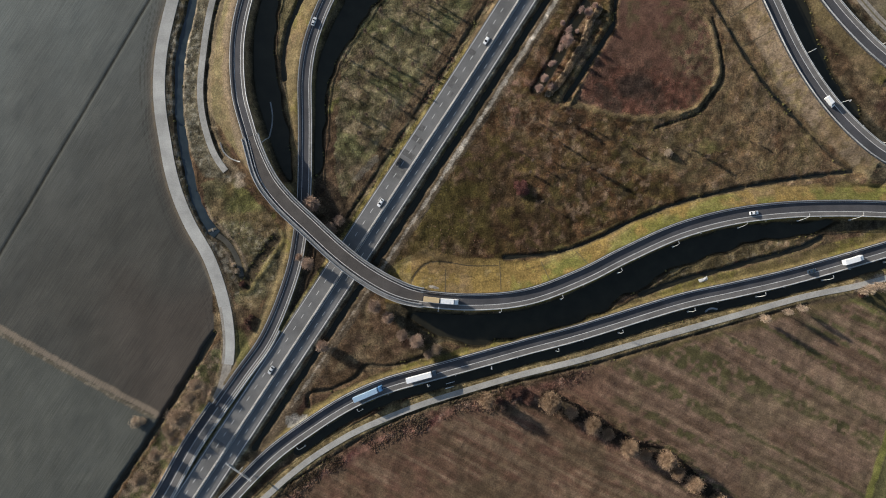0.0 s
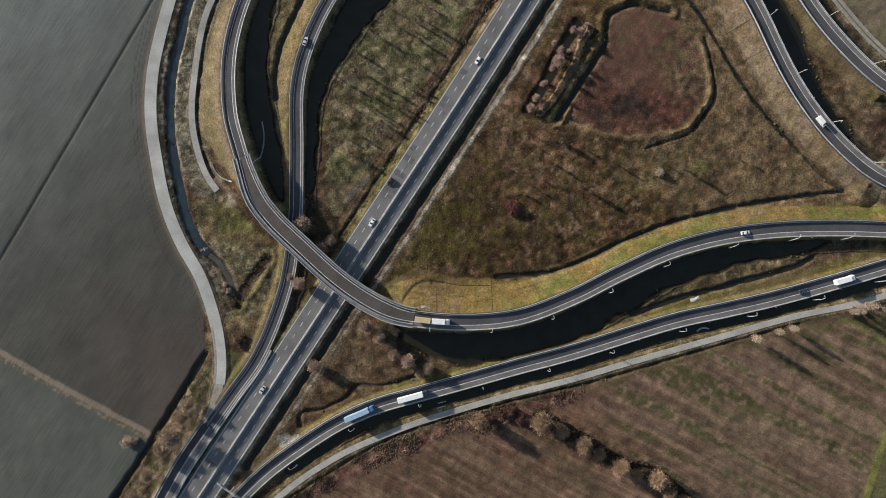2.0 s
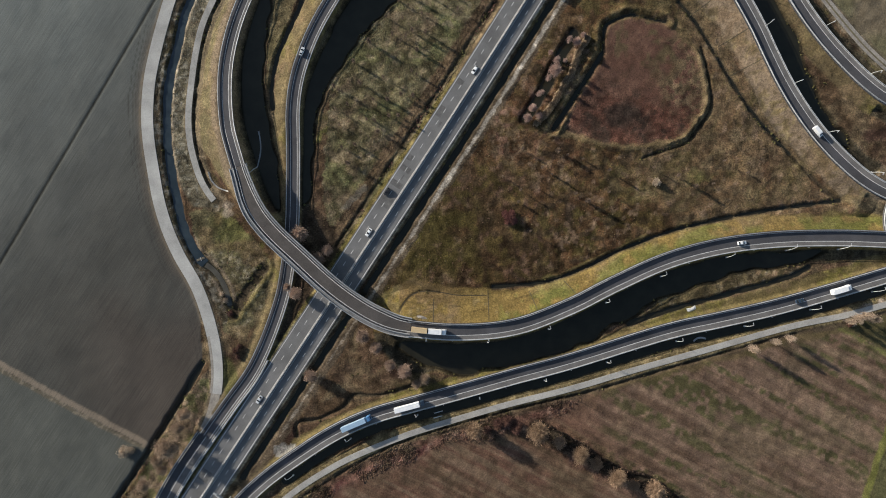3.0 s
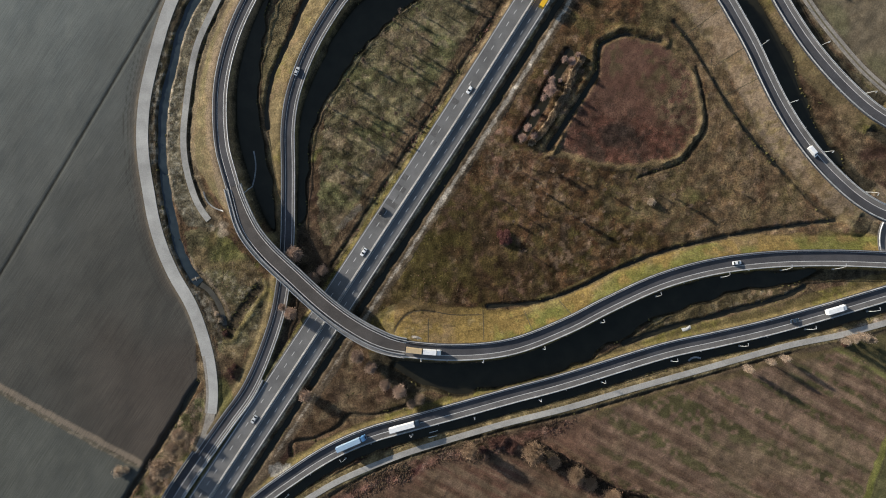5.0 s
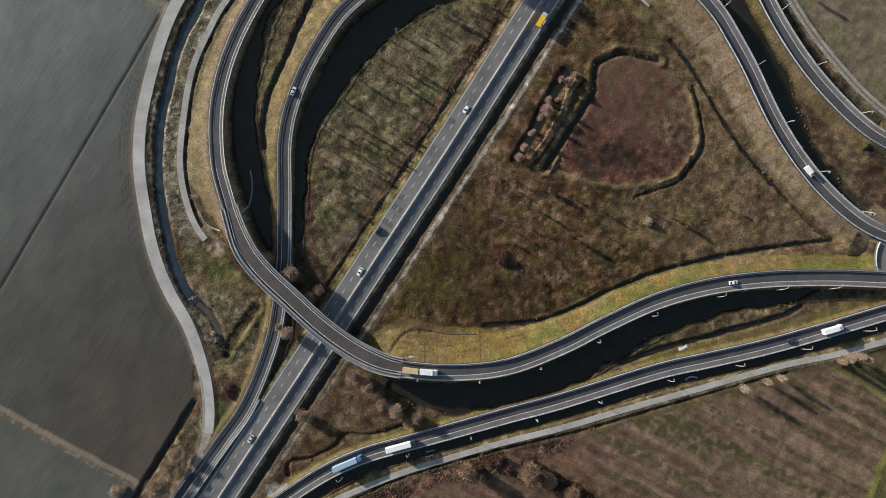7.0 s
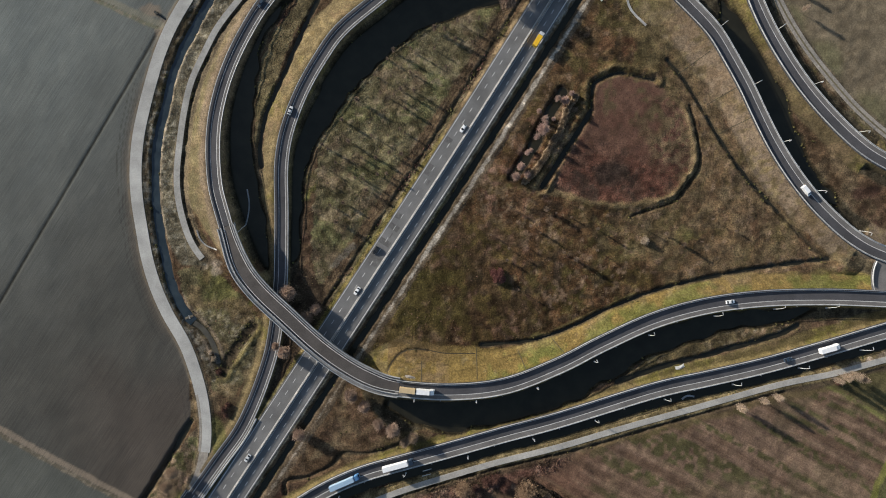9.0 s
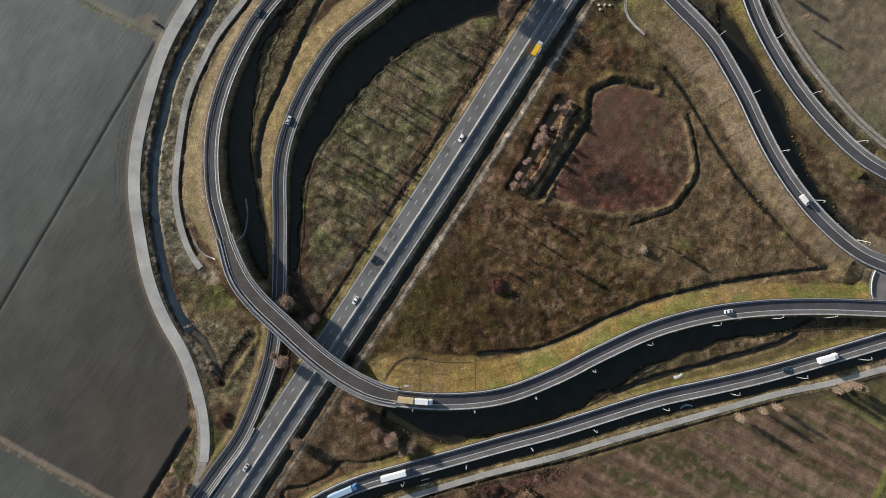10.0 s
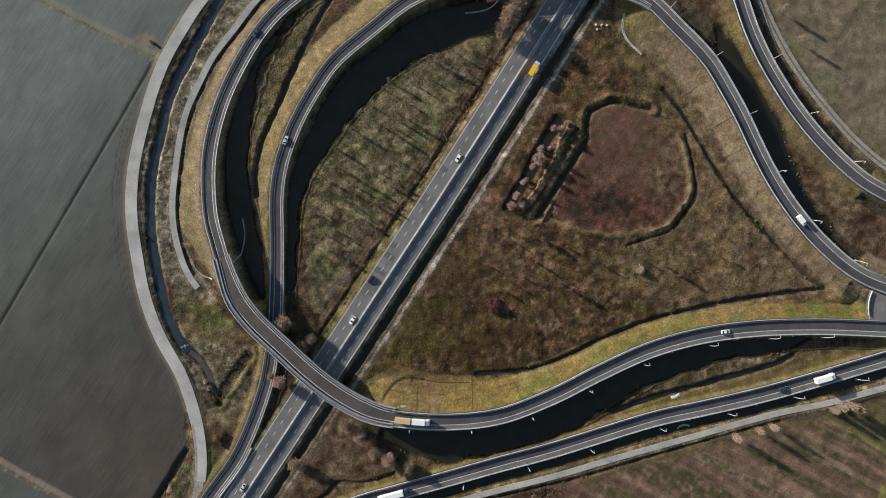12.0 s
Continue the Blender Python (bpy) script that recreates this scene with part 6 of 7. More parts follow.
def hull(bm_, sections):
    """Loft across sections of (y, half width, z low, z high); flat ends."""
    rings = []
    for y, w_, z0, z1 in sections:
        r = min(0.12, (z1 - z0) * 0.25)
        rings.append([bm_.verts.new(c_) for c_ in ((-w_, y, z0), (w_, y, z0), (w_, y, z1 - r), (w_ - r, y, z1), (-w_ + r, y, z1), (-w_, y, z1 - r))])
    for r0, r1 in zip(rings, rings[1:]):
        for k in range(6):
            bm_.faces.new((r0[k], r0[(k + 1) % 6], r1[(k + 1) % 6], r1[k]))
    bm_.faces.new(rings[0])
    bm_.faces.new(rings[-1][::-1])


def wheels(thing, spots, r=0.33, w_=0.22):
    for x, y in spots:
        bmm = bmesh.new()
        tube(bmm, (x - w_ / 2, y, r), (x + w_ / 2, y, r), r, r, 14)
        tyre = part("wheel", bmm, RUBBER, thing)
        bmm = bmesh.new()
        sx = 1 if x > 0 else -1
        tube(bmm, (x + sx * (w_ / 2 - 0.02), y, r), (x + sx * (w_ / 2 + 0.015), y, r), r * 0.6, r * 0.55, 10)
        part("rim", bmm, STEEL, tyre)


def car(label, colour, estate=False):
    thing = tagged(new("car", None), label, "car", group="cars on the roads")
    back = -1.9 if estate else -1.5
    bmm = bmesh.new()
    hull(bmm, [(-2.2, 0.78, 0.35, 0.78), (-2.05, 0.86, 0.25, 0.92), (back + 0.2, 0.9, 0.22, 0.98), (0.8, 0.9, 0.22, 0.98), (1.7, 0.86, 0.22, 0.84), (2.1, 0.8, 0.25, 0.7), (2.22, 0.7, 0.35, 0.6)])
    part("body", bmm, colour, thing)
    bmm = bmesh.new()
    hull(bmm, [(back - 0.2, 0.76, 0.95, 1.02), (back + 0.35, 0.68, 0.95, 1.4), (0.2, 0.68, 0.95, 1.42), (1.05, 0.78, 0.95, 1.0)])
    part("windows", bmm, GLASS, thing, "dark tinted car windows")
    bmm = bmesh.new()
    hull(bmm, [(back + 0.4, 0.62, 1.38, 1.47), (-0.5, 0.64, 1.38, 1.5), (0.15, 0.62, 1.38, 1.47)])
    part("roof", bmm, colour, thing)
    for x in (-0.62, 0.62):
        bmm = bmesh.new()
        box(bmm, x - 0.16, x + 0.16, 2.02, 2.2, 0.58, 0.72, 0.03)
        part("headlight", bmm, LIGHT, thing)
        bmm = bmesh.new()
        sx = 1 if x > 0 else -1
        box(bmm, sx * 0.88 - 0.1, sx * 0.88 + 0.14, 0.65, 0.85, 0.92, 1.06, 0.03)
        part("mirror", bmm, colour, thing)
    wheels(thing, [(x, y) for x in (-0.8, 0.8) for y in (-1.3, 1.35)])
    return thing


def van(label, colour):
    thing = tagged(new("van", None), label, "van", group="vans and trucks")
    bmm = bmesh.new()
    hull(bmm, [(-3.0, 0.95, 0.35, 2.4), (-2.9, 1.0, 0.3, 2.55), (1.2, 1.0, 0.3, 2.55), (1.7, 0.97, 0.3, 2.2), (2.3, 0.95, 0.3, 1.25), (2.9, 0.88, 0.35, 1.05)])
    part("body", bmm, colour, thing)
    bmm = bmesh.new()
    hull(bmm, [(1.55, 0.86, 1.95, 2.36), (1.75, 0.88, 1.6, 2.2), (2.28, 0.86, 1.2, 1.33)])
    part("windscreen", bmm, GLASS, thing)
    wheels(thing, [(x, y) for x in (-0.88, 0.88) for y in (-1.9, 1.9)], 0.36)
    return thing


def truck(label, cab, load, length, semi=False, towed=False):
    """Cab at +y; a box body behind it. A towed one has a drawbar in place of the cab."""
    thing = tagged(new("trailer" if towed else "truck", None), label, "trailer" if towed else "truck", group="vans and trucks")
    half = length / 2
    front = half - (0.0 if towed else 2.4)
    bmm = bmesh.new()
    box(bmm, -1.25, 1.25, -half, front - (0.5 if semi else 0.15), 1.15, 3.95, 0.06)
    body = part("box_body", bmm, load, thing)
    bmm = bmesh.new()
    for k in range(int(length)):
        y = -half + 0.6 + k * 1.1
        if y < front - 0.8:
            box(bmm, -1.2, 1.2, y - 0.03, y + 0.03, 3.95, 3.98)
    part("roof_ribs", bmm, load, body)
    bmm = bmesh.new()
    box(bmm, -0.5, 0.5, -half + 0.2, front + (0.9 if towed else 1.6), 0.75, 1.12, 0.03)
    part("chassis", bmm, RUBBER, thing)
    if towed:
        bmm = bmesh.new()
        tube(bmm, (0, front, 0.8), (0, front + 1.6, 0.75), 0.09, 0.07, 8)
        part("drawbar", bmm, STEEL, thing)
    else:
        bmm = bmesh.new()
        hull(bmm, [(front + 0.1, 1.2, 0.6, 3.3), (front + 0.3, 1.24, 0.5, 3.6), (front + 1.5, 1.24, 0.5, 3.3), (half - 0.15, 1.2, 0.5, 2.7), (half, 1.12, 0.55, 1.6)])
        cab_ob = part("cab", bmm, cab, thing)
        bmm = bmesh.new()
        hull(bmm, [(half - 0.7, 1.05, 2.35, 3.04), (half - 0.12, 1.08, 1.7, 2.72), (half + 0.02, 1.0, 1.75, 2.3)])
        part("windscreen", bmm, GLASS, cab_ob)
        for x in (-1.4, 1.4):
            bmm = bmesh.new()
            box(bmm, x - 0.12, x + 0.12, half - 0.6, half - 0.4, 1.9, 2.5, 0.03)
            part("mirror", bmm, RUBBER, cab_ob)
    spots = [(x, y) for x in (-1.02, 1.02) for y in ((-half + 1.6, -half + 2.9, -half + 4.2) if semi else (-half + 1.6, front - 1.4 if towed else -half + 2.9))]
    if not towed:
        spots += [(x, half - 1.3) for x in (-1.02, 1.02)]
    if semi:
        spots += [(x, half - 4.6) for x in (-1.02, 1.02)]
    wheels(thing, spots, 0.5, 0.32)
    return thing


def park(thing, at, line, lane, backwards=False):
    """Stands the vehicle on the road nearest to that place, in the lane that lies so far to the right of the line."""
    i = min(max(nearest(line, *at), 1), len(line) - 2)
    d_ = (line[i + 1] - line[i - 1]).normalized() * (-1 if backwards else 1)
    p_ = line[i] + normals(line)[i] * lane
    thing.matrix_basis = Matrix.Translation((p_.x, p_.y, p_.z + 0.02)) @ Matrix.Rotation(math.atan2(d_.y, d_.x) - math.pi / 2, 4, "Z")


park(truck("white box truck with a cab, towing a trailer", WHITE, WHITE, 9.2), AT_TRUCK, L_LOOP, 0.2)
park(truck("tan tarpaulin trailer behind a white truck", WHITE, TAN, 8.0, towed=True), AT_TRAILER, L_LOOP, 0.2)
park(car("small white car on the curved ramp", WHITE), AT_CAR_LOOP, L_LOOP, 0.2)
park(truck("white box truck on the slip road", WHITE, WHITE, 10.5), AT_BOX_TRUCK, L_LOWER, 0)
park(car("dark blue car behind a white truck", DARKBLUE), AT_CAR_LOWER, L_LOWER, 0)
park(truck("articulated truck with a blue cab and pale blue trailer", BLUE, paint("pale_blue_side", (0.3, 0.42, 0.55)), 16.0, semi=True), AT_SEMI_BLUE, L_LOWER, 0.2)
park(truck("long white articulated truck on the slip road", DARKBLUE, WHITE, 16.0, semi=True), AT_SEMI_WHITE, L_LOWER, 0.2)
park(car("white car on the motorway", WHITE), AT_CAR_MOTOR, L_MOTOR, -2.4, True)
park(truck("yellow delivery truck on the motorway", SILVER, YELLOW, 8.6), AT_YELLOW, L_MOTOR, 5.9)
park(car("black estate car on the motorway", BLACKP, True), AT_CAR_DARK, L_MOTOR, -5.9, True)
park(car("silver car on the motorway", SILVER), AT_CAR_SOUTHWEST, L_MOTOR, -2.3, True)
park(car("white estate car on the motorway", WHITE, True), AT_CAR_TOP, L_MOTOR, -2.4, True)
park(van("white delivery van on the eastern ramp", WHITE), AT_VAN_RING, L_RING, 0.2)
park(car("silver car on the inner ramp", SILVER), AT_CAR_RING, L_RING, -0.6)
park(car("dark estate car on the outer loop", DARKBLUE, True), AT_CAR_NORTH, L_LOOP, 0.4)

# ---- trees and bushes ----
def bark(name, dark, light):
    return mottled(name, dark, light, 2.0, 0.3, 0.95, per_object=0.2)


def twigs(name, dark, light):
    m_, nodes_, links_, b_ = shader(name, 0.95, 0.0, 0.1)
    geo = nodes_.new("ShaderNodeNewGeometry")
    c_ = ramp(nodes_, links_, geo.outputs["Random Per Island"], [(0.0, dark), (0.6, light), (1.0, tuple(min(1, k * 1.35) for k in light))])
    info = nodes_.new("ShaderNodeObjectInfo")
    t_ = ramp(nodes_, links_, info.outputs["Random"], [(0.0, (0.8, 0.78, 0.76)), (1.0, (1.15, 1.12, 1.1))])
    links_.new(mix(nodes_, links_, "MULTIPLY", 1.0, c_, t_), b_.inputs["Base Color"])
    return m_


BARK = bark("grey_brown_bark", (0.07, 0.05, 0.04), (0.14, 0.11, 0.09))
TWIG_PINK = twigs("pinkish_winter_twigs", (0.19, 0.135, 0.1), (0.31, 0.228, 0.178))
TWIG_TAN = twigs("tan_winter_twigs", (0.2, 0.145, 0.1), (0.31, 0.235, 0.17))
TWIG_RED = twigs("dark_red_brush", (0.05, 0.028, 0.024), (0.13, 0.072, 0.058))
TWIG_ROSE = twigs("rosy_winter_twigs", (0.22, 0.15, 0.125), (0.37, 0.265, 0.225))
TWIG_RUST = twigs("rusty_tan_twigs", (0.17, 0.115, 0.075), (0.275, 0.195, 0.132))
TWIG_CRIMSON = twigs("crimson_winter_twigs", (0.085, 0.036, 0.034), (0.19, 0.09, 0.08))
TWIG_GREY = twigs("grey_slender_twigs", (0.07, 0.052, 0.04), (0.16, 0.12, 0.09))
TWIG_STRAW = twigs("straw_bush_twigs", (0.27, 0.22, 0.165), (0.46, 0.38, 0.29))
TWIG_PALE = twigs("pale_straw_twigs", (0.2, 0.155, 0.115), (0.38, 0.3, 0.23))


def tree_meshes(seed, height_, radius, limbs, sprays, lift=0.35, thin=0.05):
    """Trunk and limbs as one mesh; the crown as many thin twigs in uneven clumps."""
    rnd = random.Random(seed)
    bmm = bmesh.new()
    tube(bmm, (0, 0, -0.3), (0, 0, height_ * 0.45), 0.05 * height_ ** 0.75 * 0.5, 0.03 * height_ ** 0.75 * 0.5, 7)
    tube(bmm, (0, 0, height_ * 0.45), (rnd.uniform(-0.2, 0.2), rnd.uniform(-0.2, 0.2), height_ * 0.9), 0.03 * height_ ** 0.75 * 0.5, 0.02, 6)
    tips = []
    for k in range(limbs):
        z = height_ * rnd.uniform(lift, 0.75)
        ang = k * 2.4 + rnd.uniform(-0.5, 0.5)
        r = radius * rnd.uniform(0.45, 0.95)
        top = Vector((math.cos(ang) * r, math.sin(ang) * r, min(height_ * 0.97, z + height_ * rnd.uniform(0.1, 0.32))))
        tube(bmm, (0, 0, z), top, 0.06, 0.02, 5)
        tips += [top, top * 0.65 + Vector((0, 0, z * 0.35)), Vector((0, 0, height_ * rnd.uniform(0.7, 0.98)))]
    verts_, faces_ = [], []
    for k in range(sprays):
        c_ = tips[k % len(tips)] if k % 3 else Vector((rnd.uniform(-1, 1) * radius * 0.7, rnd.uniform(-1, 1) * radius * 0.7, height_ * rnd.uniform(lift, 0.95)))
        o_ = c_ + Vector([rnd.gauss(0, radius * 0.2) for _ in range(3)])
        d_ = Vector((o_.x + rnd.gauss(0, 0.5), o_.y + rnd.gauss(0, 0.5), abs(rnd.gauss(0.5, 0.5)) * radius * 0.5))
        d_ = d_.normalized() * radius * rnd.uniform(0.1, 0.26)
        w_ = d_.cross(Vector((rnd.gauss(0, 1), rnd.gauss(0, 1), rnd.gauss(0, 1)))).normalized() * thin * rnd.uniform(0.7, 1.6)
        i = len(verts_)
        e_ = o_ + d_ * 0.55 + w_ * rnd.uniform(2, 5)
        verts_ += [tuple(o_ - w_), tuple(o_ + w_), tuple(o_ + d_), tuple(e_ + d_ * 0.4)]
        faces_ += [(i, i + 1, i + 2), (i + 1, i + 3, i + 2)]
    wood_ = bpy.data.meshes.new("trunk")
    bmm.to_mesh(wood_)
    bmm.free()
    wood_.materials.append(BARK)
    return wood_, (verts_, faces_)


def plant_kind(name, label, category, group, variants, twig):
    made = []
    for wood_, (v_, f_) in variants:
        made.append((wood_, mesh_of("crown", v_, f_, twig)))

    def plant(x, y, size, turn, k):
        thing = tagged(new(name, None), label, category, group=group)
        thing.matrix_basis = Matrix.LocRotScale((x, y, height(x, y)), Euler((0, 0, turn)), (size, size, size))
        child("trunk", made[k % len(made)][0], thing)
        child("crown", made[k % len(made)][1], thing)
        return thing
    return plant


rnd = random.Random(7)
ROUND = [tree_meshes(s_, 2.5, 0.92, 24, 8000, 0.4, 0.0095) for s_ in (1, 2, 3)]
SHRUB = [tree_meshes(s_, 1.0, 0.9, 14, 1800, 0.1, 0.018) for s_ in (11, 12)]
SLIM = [tree_meshes(s_, 6.0, r_, 18, n_, 0.12, 0.05) for s_, r_, n_ in ((21, 0.6, 620), (22, 0.85, 800), (23, 1.15, 1000), (24, 0.7, 700))]
TALL = [tree_meshes(s_, 4.6, 0.7, 20, 2000, 0.3, 0.02) for s_ in (31, 32)]
pink = plant_kind("bare_tree", "leafless round tree with pinkish-brown twigs", "tree", "bare trees", ROUND, TWIG_PINK)
tan = plant_kind("bare_tree", "leafless tan tree in roadside scrub", "tree", "bare trees", ROUND, TWIG_TAN)
hedge = plant_kind("hedge_tree", "bare rosy-grey tree in a hedge by the hollow", "tree", "hedge trees", ROUND, TWIG_ROSE)
hedge_tall = plant_kind("hedge_tree", "tall slender bare tree in a hedge by the hollow", "tree", "hedge trees", TALL, TWIG_ROSE)
bush = plant_kind("bush", "low dark reddish bush in dry grass", "bush", "bushes", SHRUB, TWIG_RED)
slim = plant_kind("young_tree", "slender leafless young tree in rough grass", "tree", "young trees", SLIM, TWIG_GREY)
tall = plant_kind("bare_tree", "tall pale leafless tree beside the service lane", "tree", "bare trees", TALL, TWIG_PALE)
rusty = plant_kind("bare_tree", "leafless round rusty-tan tree in a dark overgrown ditch", "tree", "bare trees", ROUND, TWIG_RUST)
far_tree = plant_kind("bare_tree", "slender pale leafless tree at the field's edge", "tree", "bare trees", TALL, TWIG_PALE)
for k, (x, y, r) in enumerate(TREES_PINK):
    (tall if x > 150 and y > -80 else rusty if x > 0 else pink)(x, y, r * rnd.uniform(0.92, 1.08), rnd.uniform(0, 6), k)
for k, (x, y, r) in enumerate([(185.7, 136.2, 1.8), (176.8, 151.6, 1.9)]):
    far_tree(x, y, r, rnd.uniform(0, 6), k)
for k, (x, y, r) in enumerate(TREES_TAN):
    (pink if y > 100 else tan)(x, y, r * rnd.uniform(0.92, 1.08), rnd.uniform(0, 6), k)
for k, (x, y, r) in enumerate(TREES_HEDGE):
    hedge(x, y, r, rnd.uniform(0, 6), k)
for k, (x, y, r) in enumerate([(60.5, 91.0, 1.9), (54.0, 80.5, 2.1), (50.0, 71.5, 2.0), (45.2, 63.6, 1.8), (41.5, 56.0, 1.6)]):
    hedge_tall(x, y, r, rnd.uniform(0, 6), k)
tan_bush = plant_kind("bush", "pale tan spreading bush beside the lane", "bush", "bushes", SHRUB, TWIG_STRAW)
for k, (x, y, r) in enumerate(BUSHES_TAN):
    tan_bush(x, y, r, rnd.uniform(0, 6), k)
for k, (x, y, r) in enumerate(BUSHES + [(-109.4, -67.4, 2.0), (-107.8, -65.0, 1.6), (-108.6, -70.4, 1.4), (-112.6, -48.2, 1.7)]):
    bush(x, y, r, rnd.uniform(0, 6), k)

red_bush = plant_kind("bush", "large crimson-brown leafless bush in the meadow", "bush", "bushes", SHRUB, TWIG_CRIMSON)
for k, (x, y, r) in enumerate(BUSHES_RED):
    red_bush(x, y, r, rnd.uniform(0, 6), k)

# young plantation trees, in loose rows
count = 0
for row in range(16):
    for col in range(26):
        x = -66 + col * 6.3 + rnd.uniform(-2, 2) - row * 1.5
        y = -12 + row * 9.5 + rnd.uniform(-2.2, 2.2) + col * 1.2
        p = np.array([x]), np.array([y])
        in_wood = inside([(-66, 10), (-60, 70), (-45, 100), (-15, 128), (40, 145), (-12, 62), (-37, 18), (-50, 2)], *p)[0]
        if in_wood and cell(D["motor"][0], x, y) > 22 and height(x, y) > -0.4 and rnd.random() < 0.38 + 0.6 * (vnoise(*p, 12, 122)[0] > 0.48):
            slim(x, y, rnd.uniform(0.55, 1.15), rnd.uniform(0, 6), rnd.randrange(4))
            count += 1
# single trees in the meadow
MEADOW_TREES = [(35, 42, 0.7), (37, 36, 0.8), (55, 35, 1.1), (47, 26.5, 1.0), (52, 23, 0.8), (64, 13, 0.9), (70, 9.5, 1.1), (81, 25, 1.0), (36, 15, 1.0), (44, 16.5, 0.6),
                (35, 9, 0.7), (81, 14, 0.8), (104, 26.5, 0.8), (116, 22.5, 1.0), (125, 17, 0.9), (134.5, 18.4, 0.6), (41, -6, 0.9), (60, 33, 0.7), (68, 31, 0.5), (96, 8, 0.5), (140, 30, 0.7), (152, 24, 0.6), (27, 22, 0.5)]
for k, (x, y, size) in enumerate(MEADOW_TREES):
    slim(x, y, size, rnd.uniform(0, 6), k)


# two short rails where the service lane crosses a culvert
def culvert_rail(x, y, turn):
    thing = tagged(new("culvert_rail", None), "short pale steel rail on posts beside the service lane", "railing", group="culvert rails")
    thing.matrix_basis = Matrix.LocRotScale((x, y, height(x, y)), Euler((0, 0, turn)), None)
    bmm = bmesh.new()
    box(bmm, -2.3, 2.3, -0.16, 0.16, 0.85, 1.05, 0.03)
    part("top_rail", bmm, POLE, thing)
    for u in (-2.1, 0.0, 2.1):
        bmm = bmesh.new()
        box(bmm, u - 0.07, u + 0.07, -0.07, 0.07, -0.4, 0.86)
        part("post", bmm, POLE, thing)


culvert_rail(-5.8, -99.0, 0.27)
culvert_rail(-6.1, -101.2, 0.27)

# ---- rough grass, reeds and brush: uncountable growth ----
def lumps(name, xs, ys, radius, tall, material, label, seed, category="grass"):
    rs = np.random.RandomState(seed)
    n_ = len(xs)
    i = np.clip(np.searchsorted(GX, xs) - 1, 0, nx - 2)
    j = np.clip(np.searchsorted(GY, ys) - 1, 0, ny - 2)
    u = (xs - GX[i]) / (GX[i + 1] - GX[i])
    w_ = (ys - GY[j]) / (GY[j + 1] - GY[j])
    zs = (Z[j, i] * (1 - u) + Z[j, i + 1] * u) * (1 - w_) + (Z[j + 1, i] * (1 - u) + Z[j + 1, i + 1] * u) * w_
    size = radius * rs.uniform(0.55, 1.45, n_)
    high = tall * rs.uniform(0.5, 1.5, n_)
    v_ = np.zeros((n_, 8, 3))
    start = rs.uniform(0, math.tau, n_)
    for k in range(5):
        a_ = start + k * math.tau / 5
        r_ = size * rs.uniform(0.6, 1.3, n_)
        v_[:, k] = np.column_stack((xs + np.cos(a_) * r_, ys + np.sin(a_) * r_, zs - 0.08))
    for k in range(3):
        a_ = start + k * math.tau / 3 + 0.4
        r_ = size * rs.uniform(0.1, 0.6, n_)
        v_[:, 5 + k] = np.column_stack((xs + np.cos(a_) * r_, ys + np.sin(a_) * r_, zs + high * rs.uniform(0.55, 1.0, n_)))
    f_ = np.array(((0, 1, 5), (1, 6, 5), (1, 2, 6), (2, 3, 6), (3, 7, 6), (3, 4, 7), (4, 0, 7), (0, 5, 7), (5, 6, 7)))
    faces_ = (f_[None] + (np.arange(n_) * 8)[:, None, None]).reshape(-1, 3)
    me_ = bpy.data.meshes.new(name)
    me_.vertices.add(n_ * 8)
    me_.vertices.foreach_set("co", v_.ravel())
    me_.loops.add(faces_.size)
    me_.loops.foreach_set("vertex_index", faces_.ravel().astype(np.int32))
    me_.polygons.add(len(faces_))
    me_.polygons.foreach_set("loop_start", (np.arange(len(faces_)) * 3).astype(np.int32))
    me_.update(calc_edges=True)
    if material is None:
        # the growth takes the colour of the ground that it stands on, each tuft lighter or darker
        tone = rs.uniform(0.55, 1.4, n_)[:, None] * np.column_stack([rs.uniform(0.93, 1.07, n_) for _ in range(3)])
        own = np.clip(C[j, i] * tone, 0, 1)
        at_ = me_.attributes.new("soil", "FLOAT_COLOR", "POINT")
        at_.data.foreach_set("color", np.repeat(np.column_stack((own, np.ones(n_))), 8, axis=0).ravel().astype(np.float32))
        material = TUFT
    me_.materials.append(material)
    return tagged(new(name, me_), label, category, kind="stuff")


m, nodes, links, b = shader("tuft_of_the_ground", 1.0, 0.0, 0.05)
att = nodes.new("ShaderNodeAttribute")
att.attribute_name = "soil"
links.new(att.outputs["Color"], b.inputs["Base Color"])
TUFT = m


def sown(n_, keep, seed, x0=-250, x1=250, y0=-184, y1=184):
    """Random places where the grid's weight allows them."""
    rs = np.random.RandomState(seed)
    xs, ys = rs.uniform(x0, x1, n_), rs.uniform(y0, y1, n_)
    i = np.clip(np.searchsorted(GX, xs), 0, nx - 1)
    j = np.clip(np.searchsorted(GY, ys), 0, ny - 1)
    ok = rs.rand(n_) < keep[j, i]
    return xs[ok], ys[ok]


free = np.ones(X.shape, bool)
for key, (d, h, sd) in D.items():
    free &= d > HW[key] + 0.4
free &= Z > -0.75
bank = np.zeros(X.shape, bool)
for key, reach in (("loop", 15), ("ring", 13), ("lower", 12), ("outer", 9)):
    bank |= (D[key][0] < reach + 2) & (D[key][2] < 0)
dug = np.zeros(X.shape)
for cut in CUT.values():
    dug = np.maximum(dug, cut)
dry = free & (dug < 0.05)
rough_ground = dry & ~bank & ~west_field & ~south_field & ~east_field & ~heart
CLUMP = vnoise(X, Y, 8, 61) * 0.6 + vnoise(X, Y, 3, 62) * 0.4
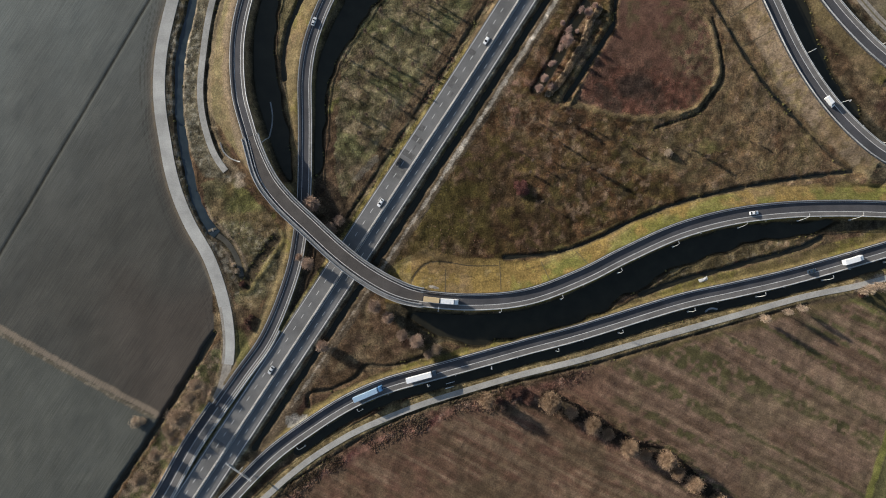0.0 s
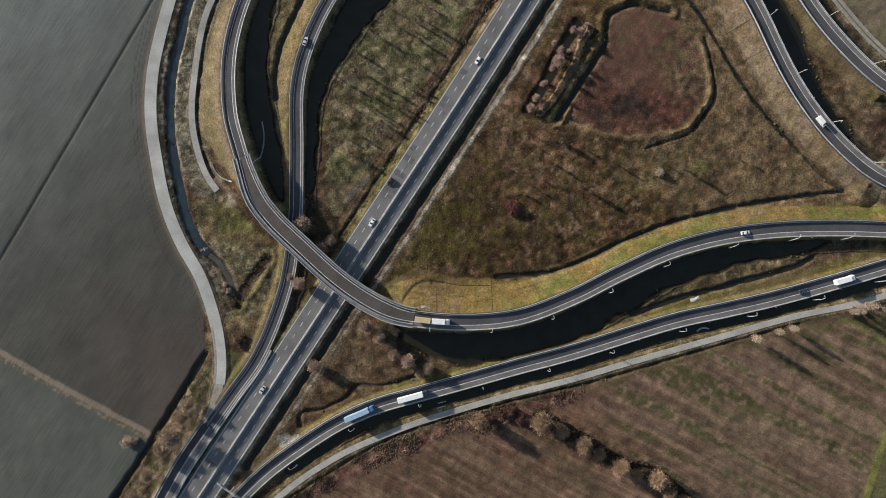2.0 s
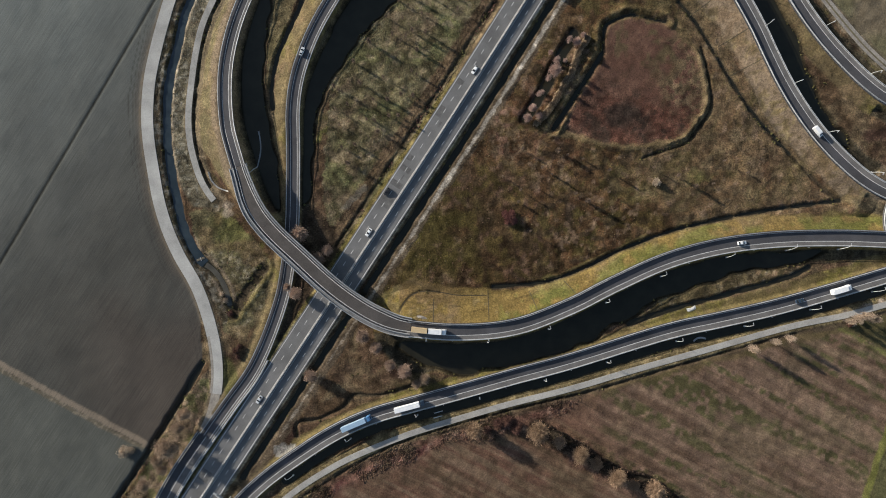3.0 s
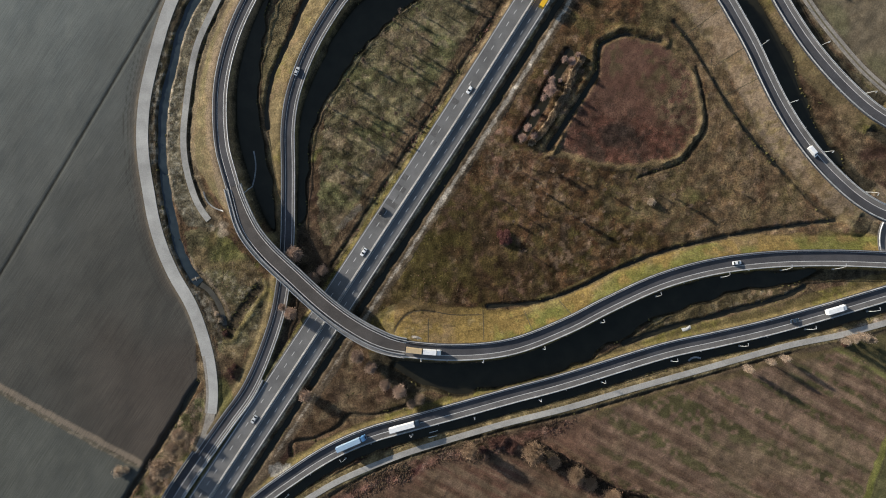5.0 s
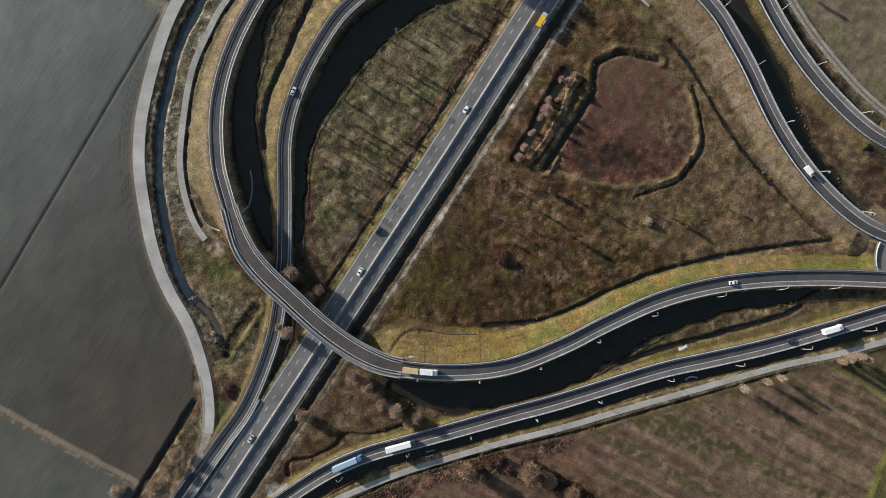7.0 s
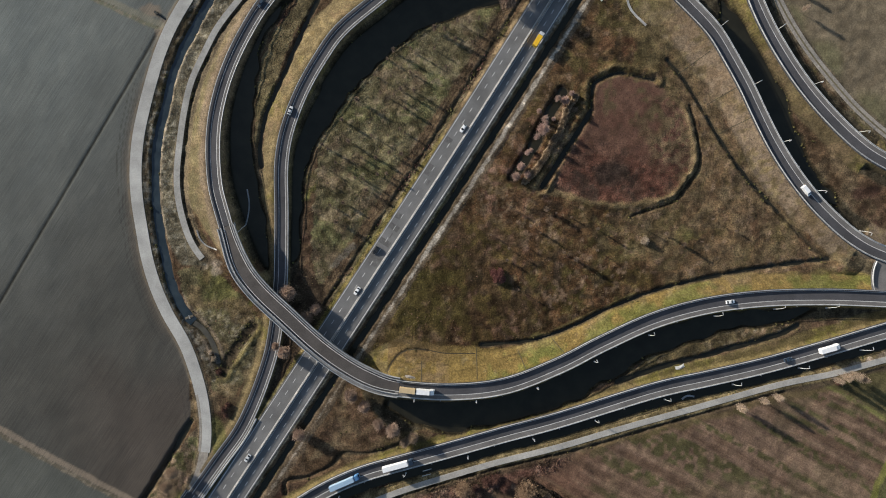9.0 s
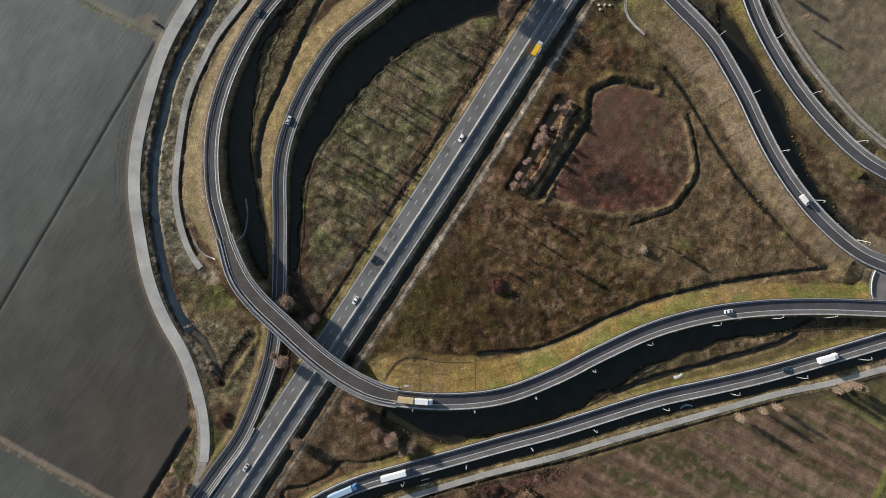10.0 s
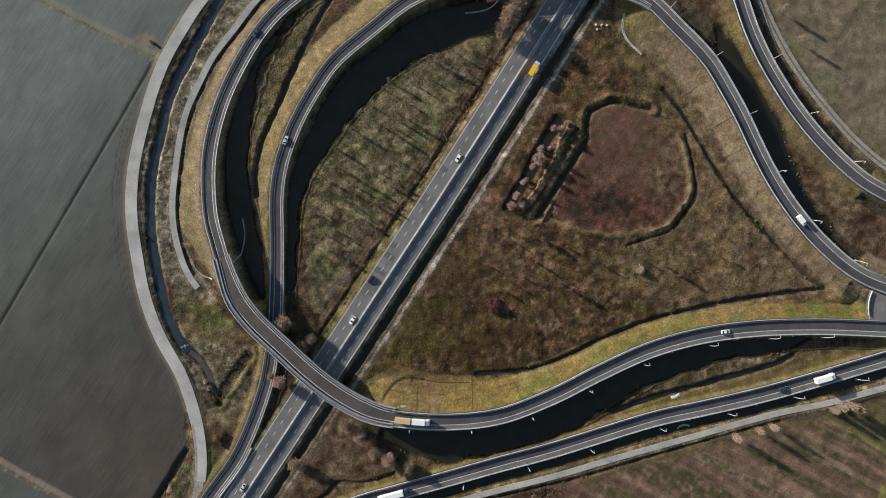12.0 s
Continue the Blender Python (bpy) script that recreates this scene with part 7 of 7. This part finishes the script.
GRASS_STRAW = twigs("straw_tussock", (0.055, 0.042, 0.024), (0.12, 0.094, 0.055))
GRASS_OLIVE = twigs("olive_tussock", (0.035, 0.032, 0.014), (0.085, 0.078, 0.032))
GRASS_RED = twigs("reddish_weed", (0.055, 0.032, 0.024), (0.15, 0.095, 0.068))
REED = twigs("blond_reed", (0.2, 0.145, 0.095), (0.35, 0.265, 0.18))
xs, ys = sown(120000, rough_ground * wood * (0.2 + 0.8 * ease(CLUMP, 0.35, 0.6)), 70, -80, 60, -30, 165)
lumps("wood_grass", xs, ys, 0.36, 0.18, None, "pale olive rough grass under young trees", 69)
rough_ground &= ~wood
xs, ys = sown(190000, rough_ground * (0.25 + 0.75 * ease(CLUMP, 0.4, 0.6)), 71)
lumps("meadow_grass", xs, ys, 0.38, 0.15, None, "rough brown and olive meadow grass", 72)
xs, ys = sown(60000, free * heart * (0.15 + 0.85 * ease(X - 0.6 * Y, 55, 85)), 95, 45, 140, 30, 110)
lumps("hollow_weeds", xs, ys, 0.34, 0.1, None, "reddish dead weeds in the heart-shaped hollow", 96, "weeds")
xs, ys = sown(11000, rough_ground * ease(CLUMP, 0.52, 0.66), 73)
lumps("straw_tussocks", xs, ys, 0.36, 0.25, GRASS_STRAW, "straw-coloured tussocks in the meadow", 74)
xs, ys = sown(12000, rough_ground * ease(N1, 0.5, 0.75), 75)
lumps("dry_weeds", xs, ys, 0.36, 0.25, GRASS_RED, "reddish-brown dead weeds in the meadow", 76, "weeds")
xs, ys = sown(120000, (south_field & free) * 0.24, 77, -160, 250, -184, -30)
lumps("field_stubble", xs, ys, 0.26, 0.12, None, "brown stubble and clods on the striped field", 78, "stubble")
xs, ys = sown(120000, free * scrub_south * ease(N2, 0.3, 0.6), 79, -130, 110, -184, -60)
lumps("scrub", xs, ys, 0.42, 0.42, None, "reddish low scrub beside the service lane", 80, "scrub")
xs, ys = sown(60000, free * scrub_west * ease(CLUMP, 0.3, 0.5), 81, -190, -115, -184, -70)
lumps("scrub", xs, ys, 0.34, 0.22, None, "tan brush between the field ditch and the motorway", 82, "scrub")
xs, ys = sown(90000, (bank & dry) * 0.7, 83)
lumps("verge_grass", xs, ys, 0.3, 0.13, None, "short dry grass on the road banks", 84)
reed_d = distances(spline([(*p, 0.0) for p in REEDS], 1.0), 6)[0]
xs, ys = sown(90000, free * ease(1.7 - reed_d + (N3 - 0.5) * 0.8, 0, 0.8), 85, 40, 95, 40, 110)
lumps("reeds", xs, ys, 0.34, 1.7, REED, "blond dry reeds along the hollow's edge", 86, "reeds")
# brush beside the motorway's north edge
d, h, sd = D["motor"]
hedge_w = (sd < 0) * ease(d, 10.9, 11.6) * ease(14.4 - d, 0, 1.5) * ease(vnoise(X, Y, 11, 88), 0.5, 0.7) * (Y > -15)
xs, ys = sown(90000, free * hedge_w, 87)
lumps("roadside_brush", xs, ys, 0.42, 0.7, TWIG_RED, "dark red brush along the motorway verge", 89, "brush")
# reeds on the rims of the wet hollows
rim = np.zeros(X.shape)
for key in ("pond", "marsh", "marsh_shade", "canal"):
    rim = np.maximum(rim, CUT[key])
shore = free & (Z < -0.3) & (Z > -0.9)
near_water = ease(-Z, 0.25, 0.5) * shore
xs, ys = sown(90000, near_water * ease(N2, 0.4, 0.7) * ~west_field * (CUT["hedge"] < 0.02), 90)
lumps("marsh_reeds", xs, ys, 0.5, 0.8, GRASS_OLIVE, "dull olive reeds at the water's edge", 91, "reeds")

# clipped yellow-green hedge right beside the motorway, with gaps
d, h, sd = D["motor"]
hedge_n = (sd < 0) * ease(d, 8.9, 9.2) * ease(11.0 - d, 0, 0.4) * ease(vnoise(X, Y, 9, 140), 0.3, 0.42) * (Y > -60) * ease(80 - Y, 0, 20)
xs, ys = sown(260000, free * hedge_n, 141, -130, 110, -70, 184)
HEDGE = twigs("yellow_green_hedge", (0.105, 0.09, 0.03), (0.165, 0.142, 0.052))
lumps("roadside_hedge", xs, ys, 0.3, 0.4, HEDGE, "low clipped yellow-green hedge beside the motorway", 142, "hedge")
# brambles under the tree row in the south field, added to darken its shade
row_d = distances(spline([(x_ + 1.0, y_ + 1.2, 0.0) for x_, y_, r_ in TREES_PINK[9:15]]), 8)[0]
xs, ys = sown(60000, free * ease(3.4 - row_d + (N2 - 0.5) * 1.5, 0, 1.2) * 0.8, 143, 38, 136, -164, -98)
lumps("brambles", xs, ys, 0.6, 1.1, twigs("dark_bramble", (0.02, 0.015, 0.012), (0.055, 0.04, 0.03)), "dark leafless brambles along a field ditch", 144, "brambles")
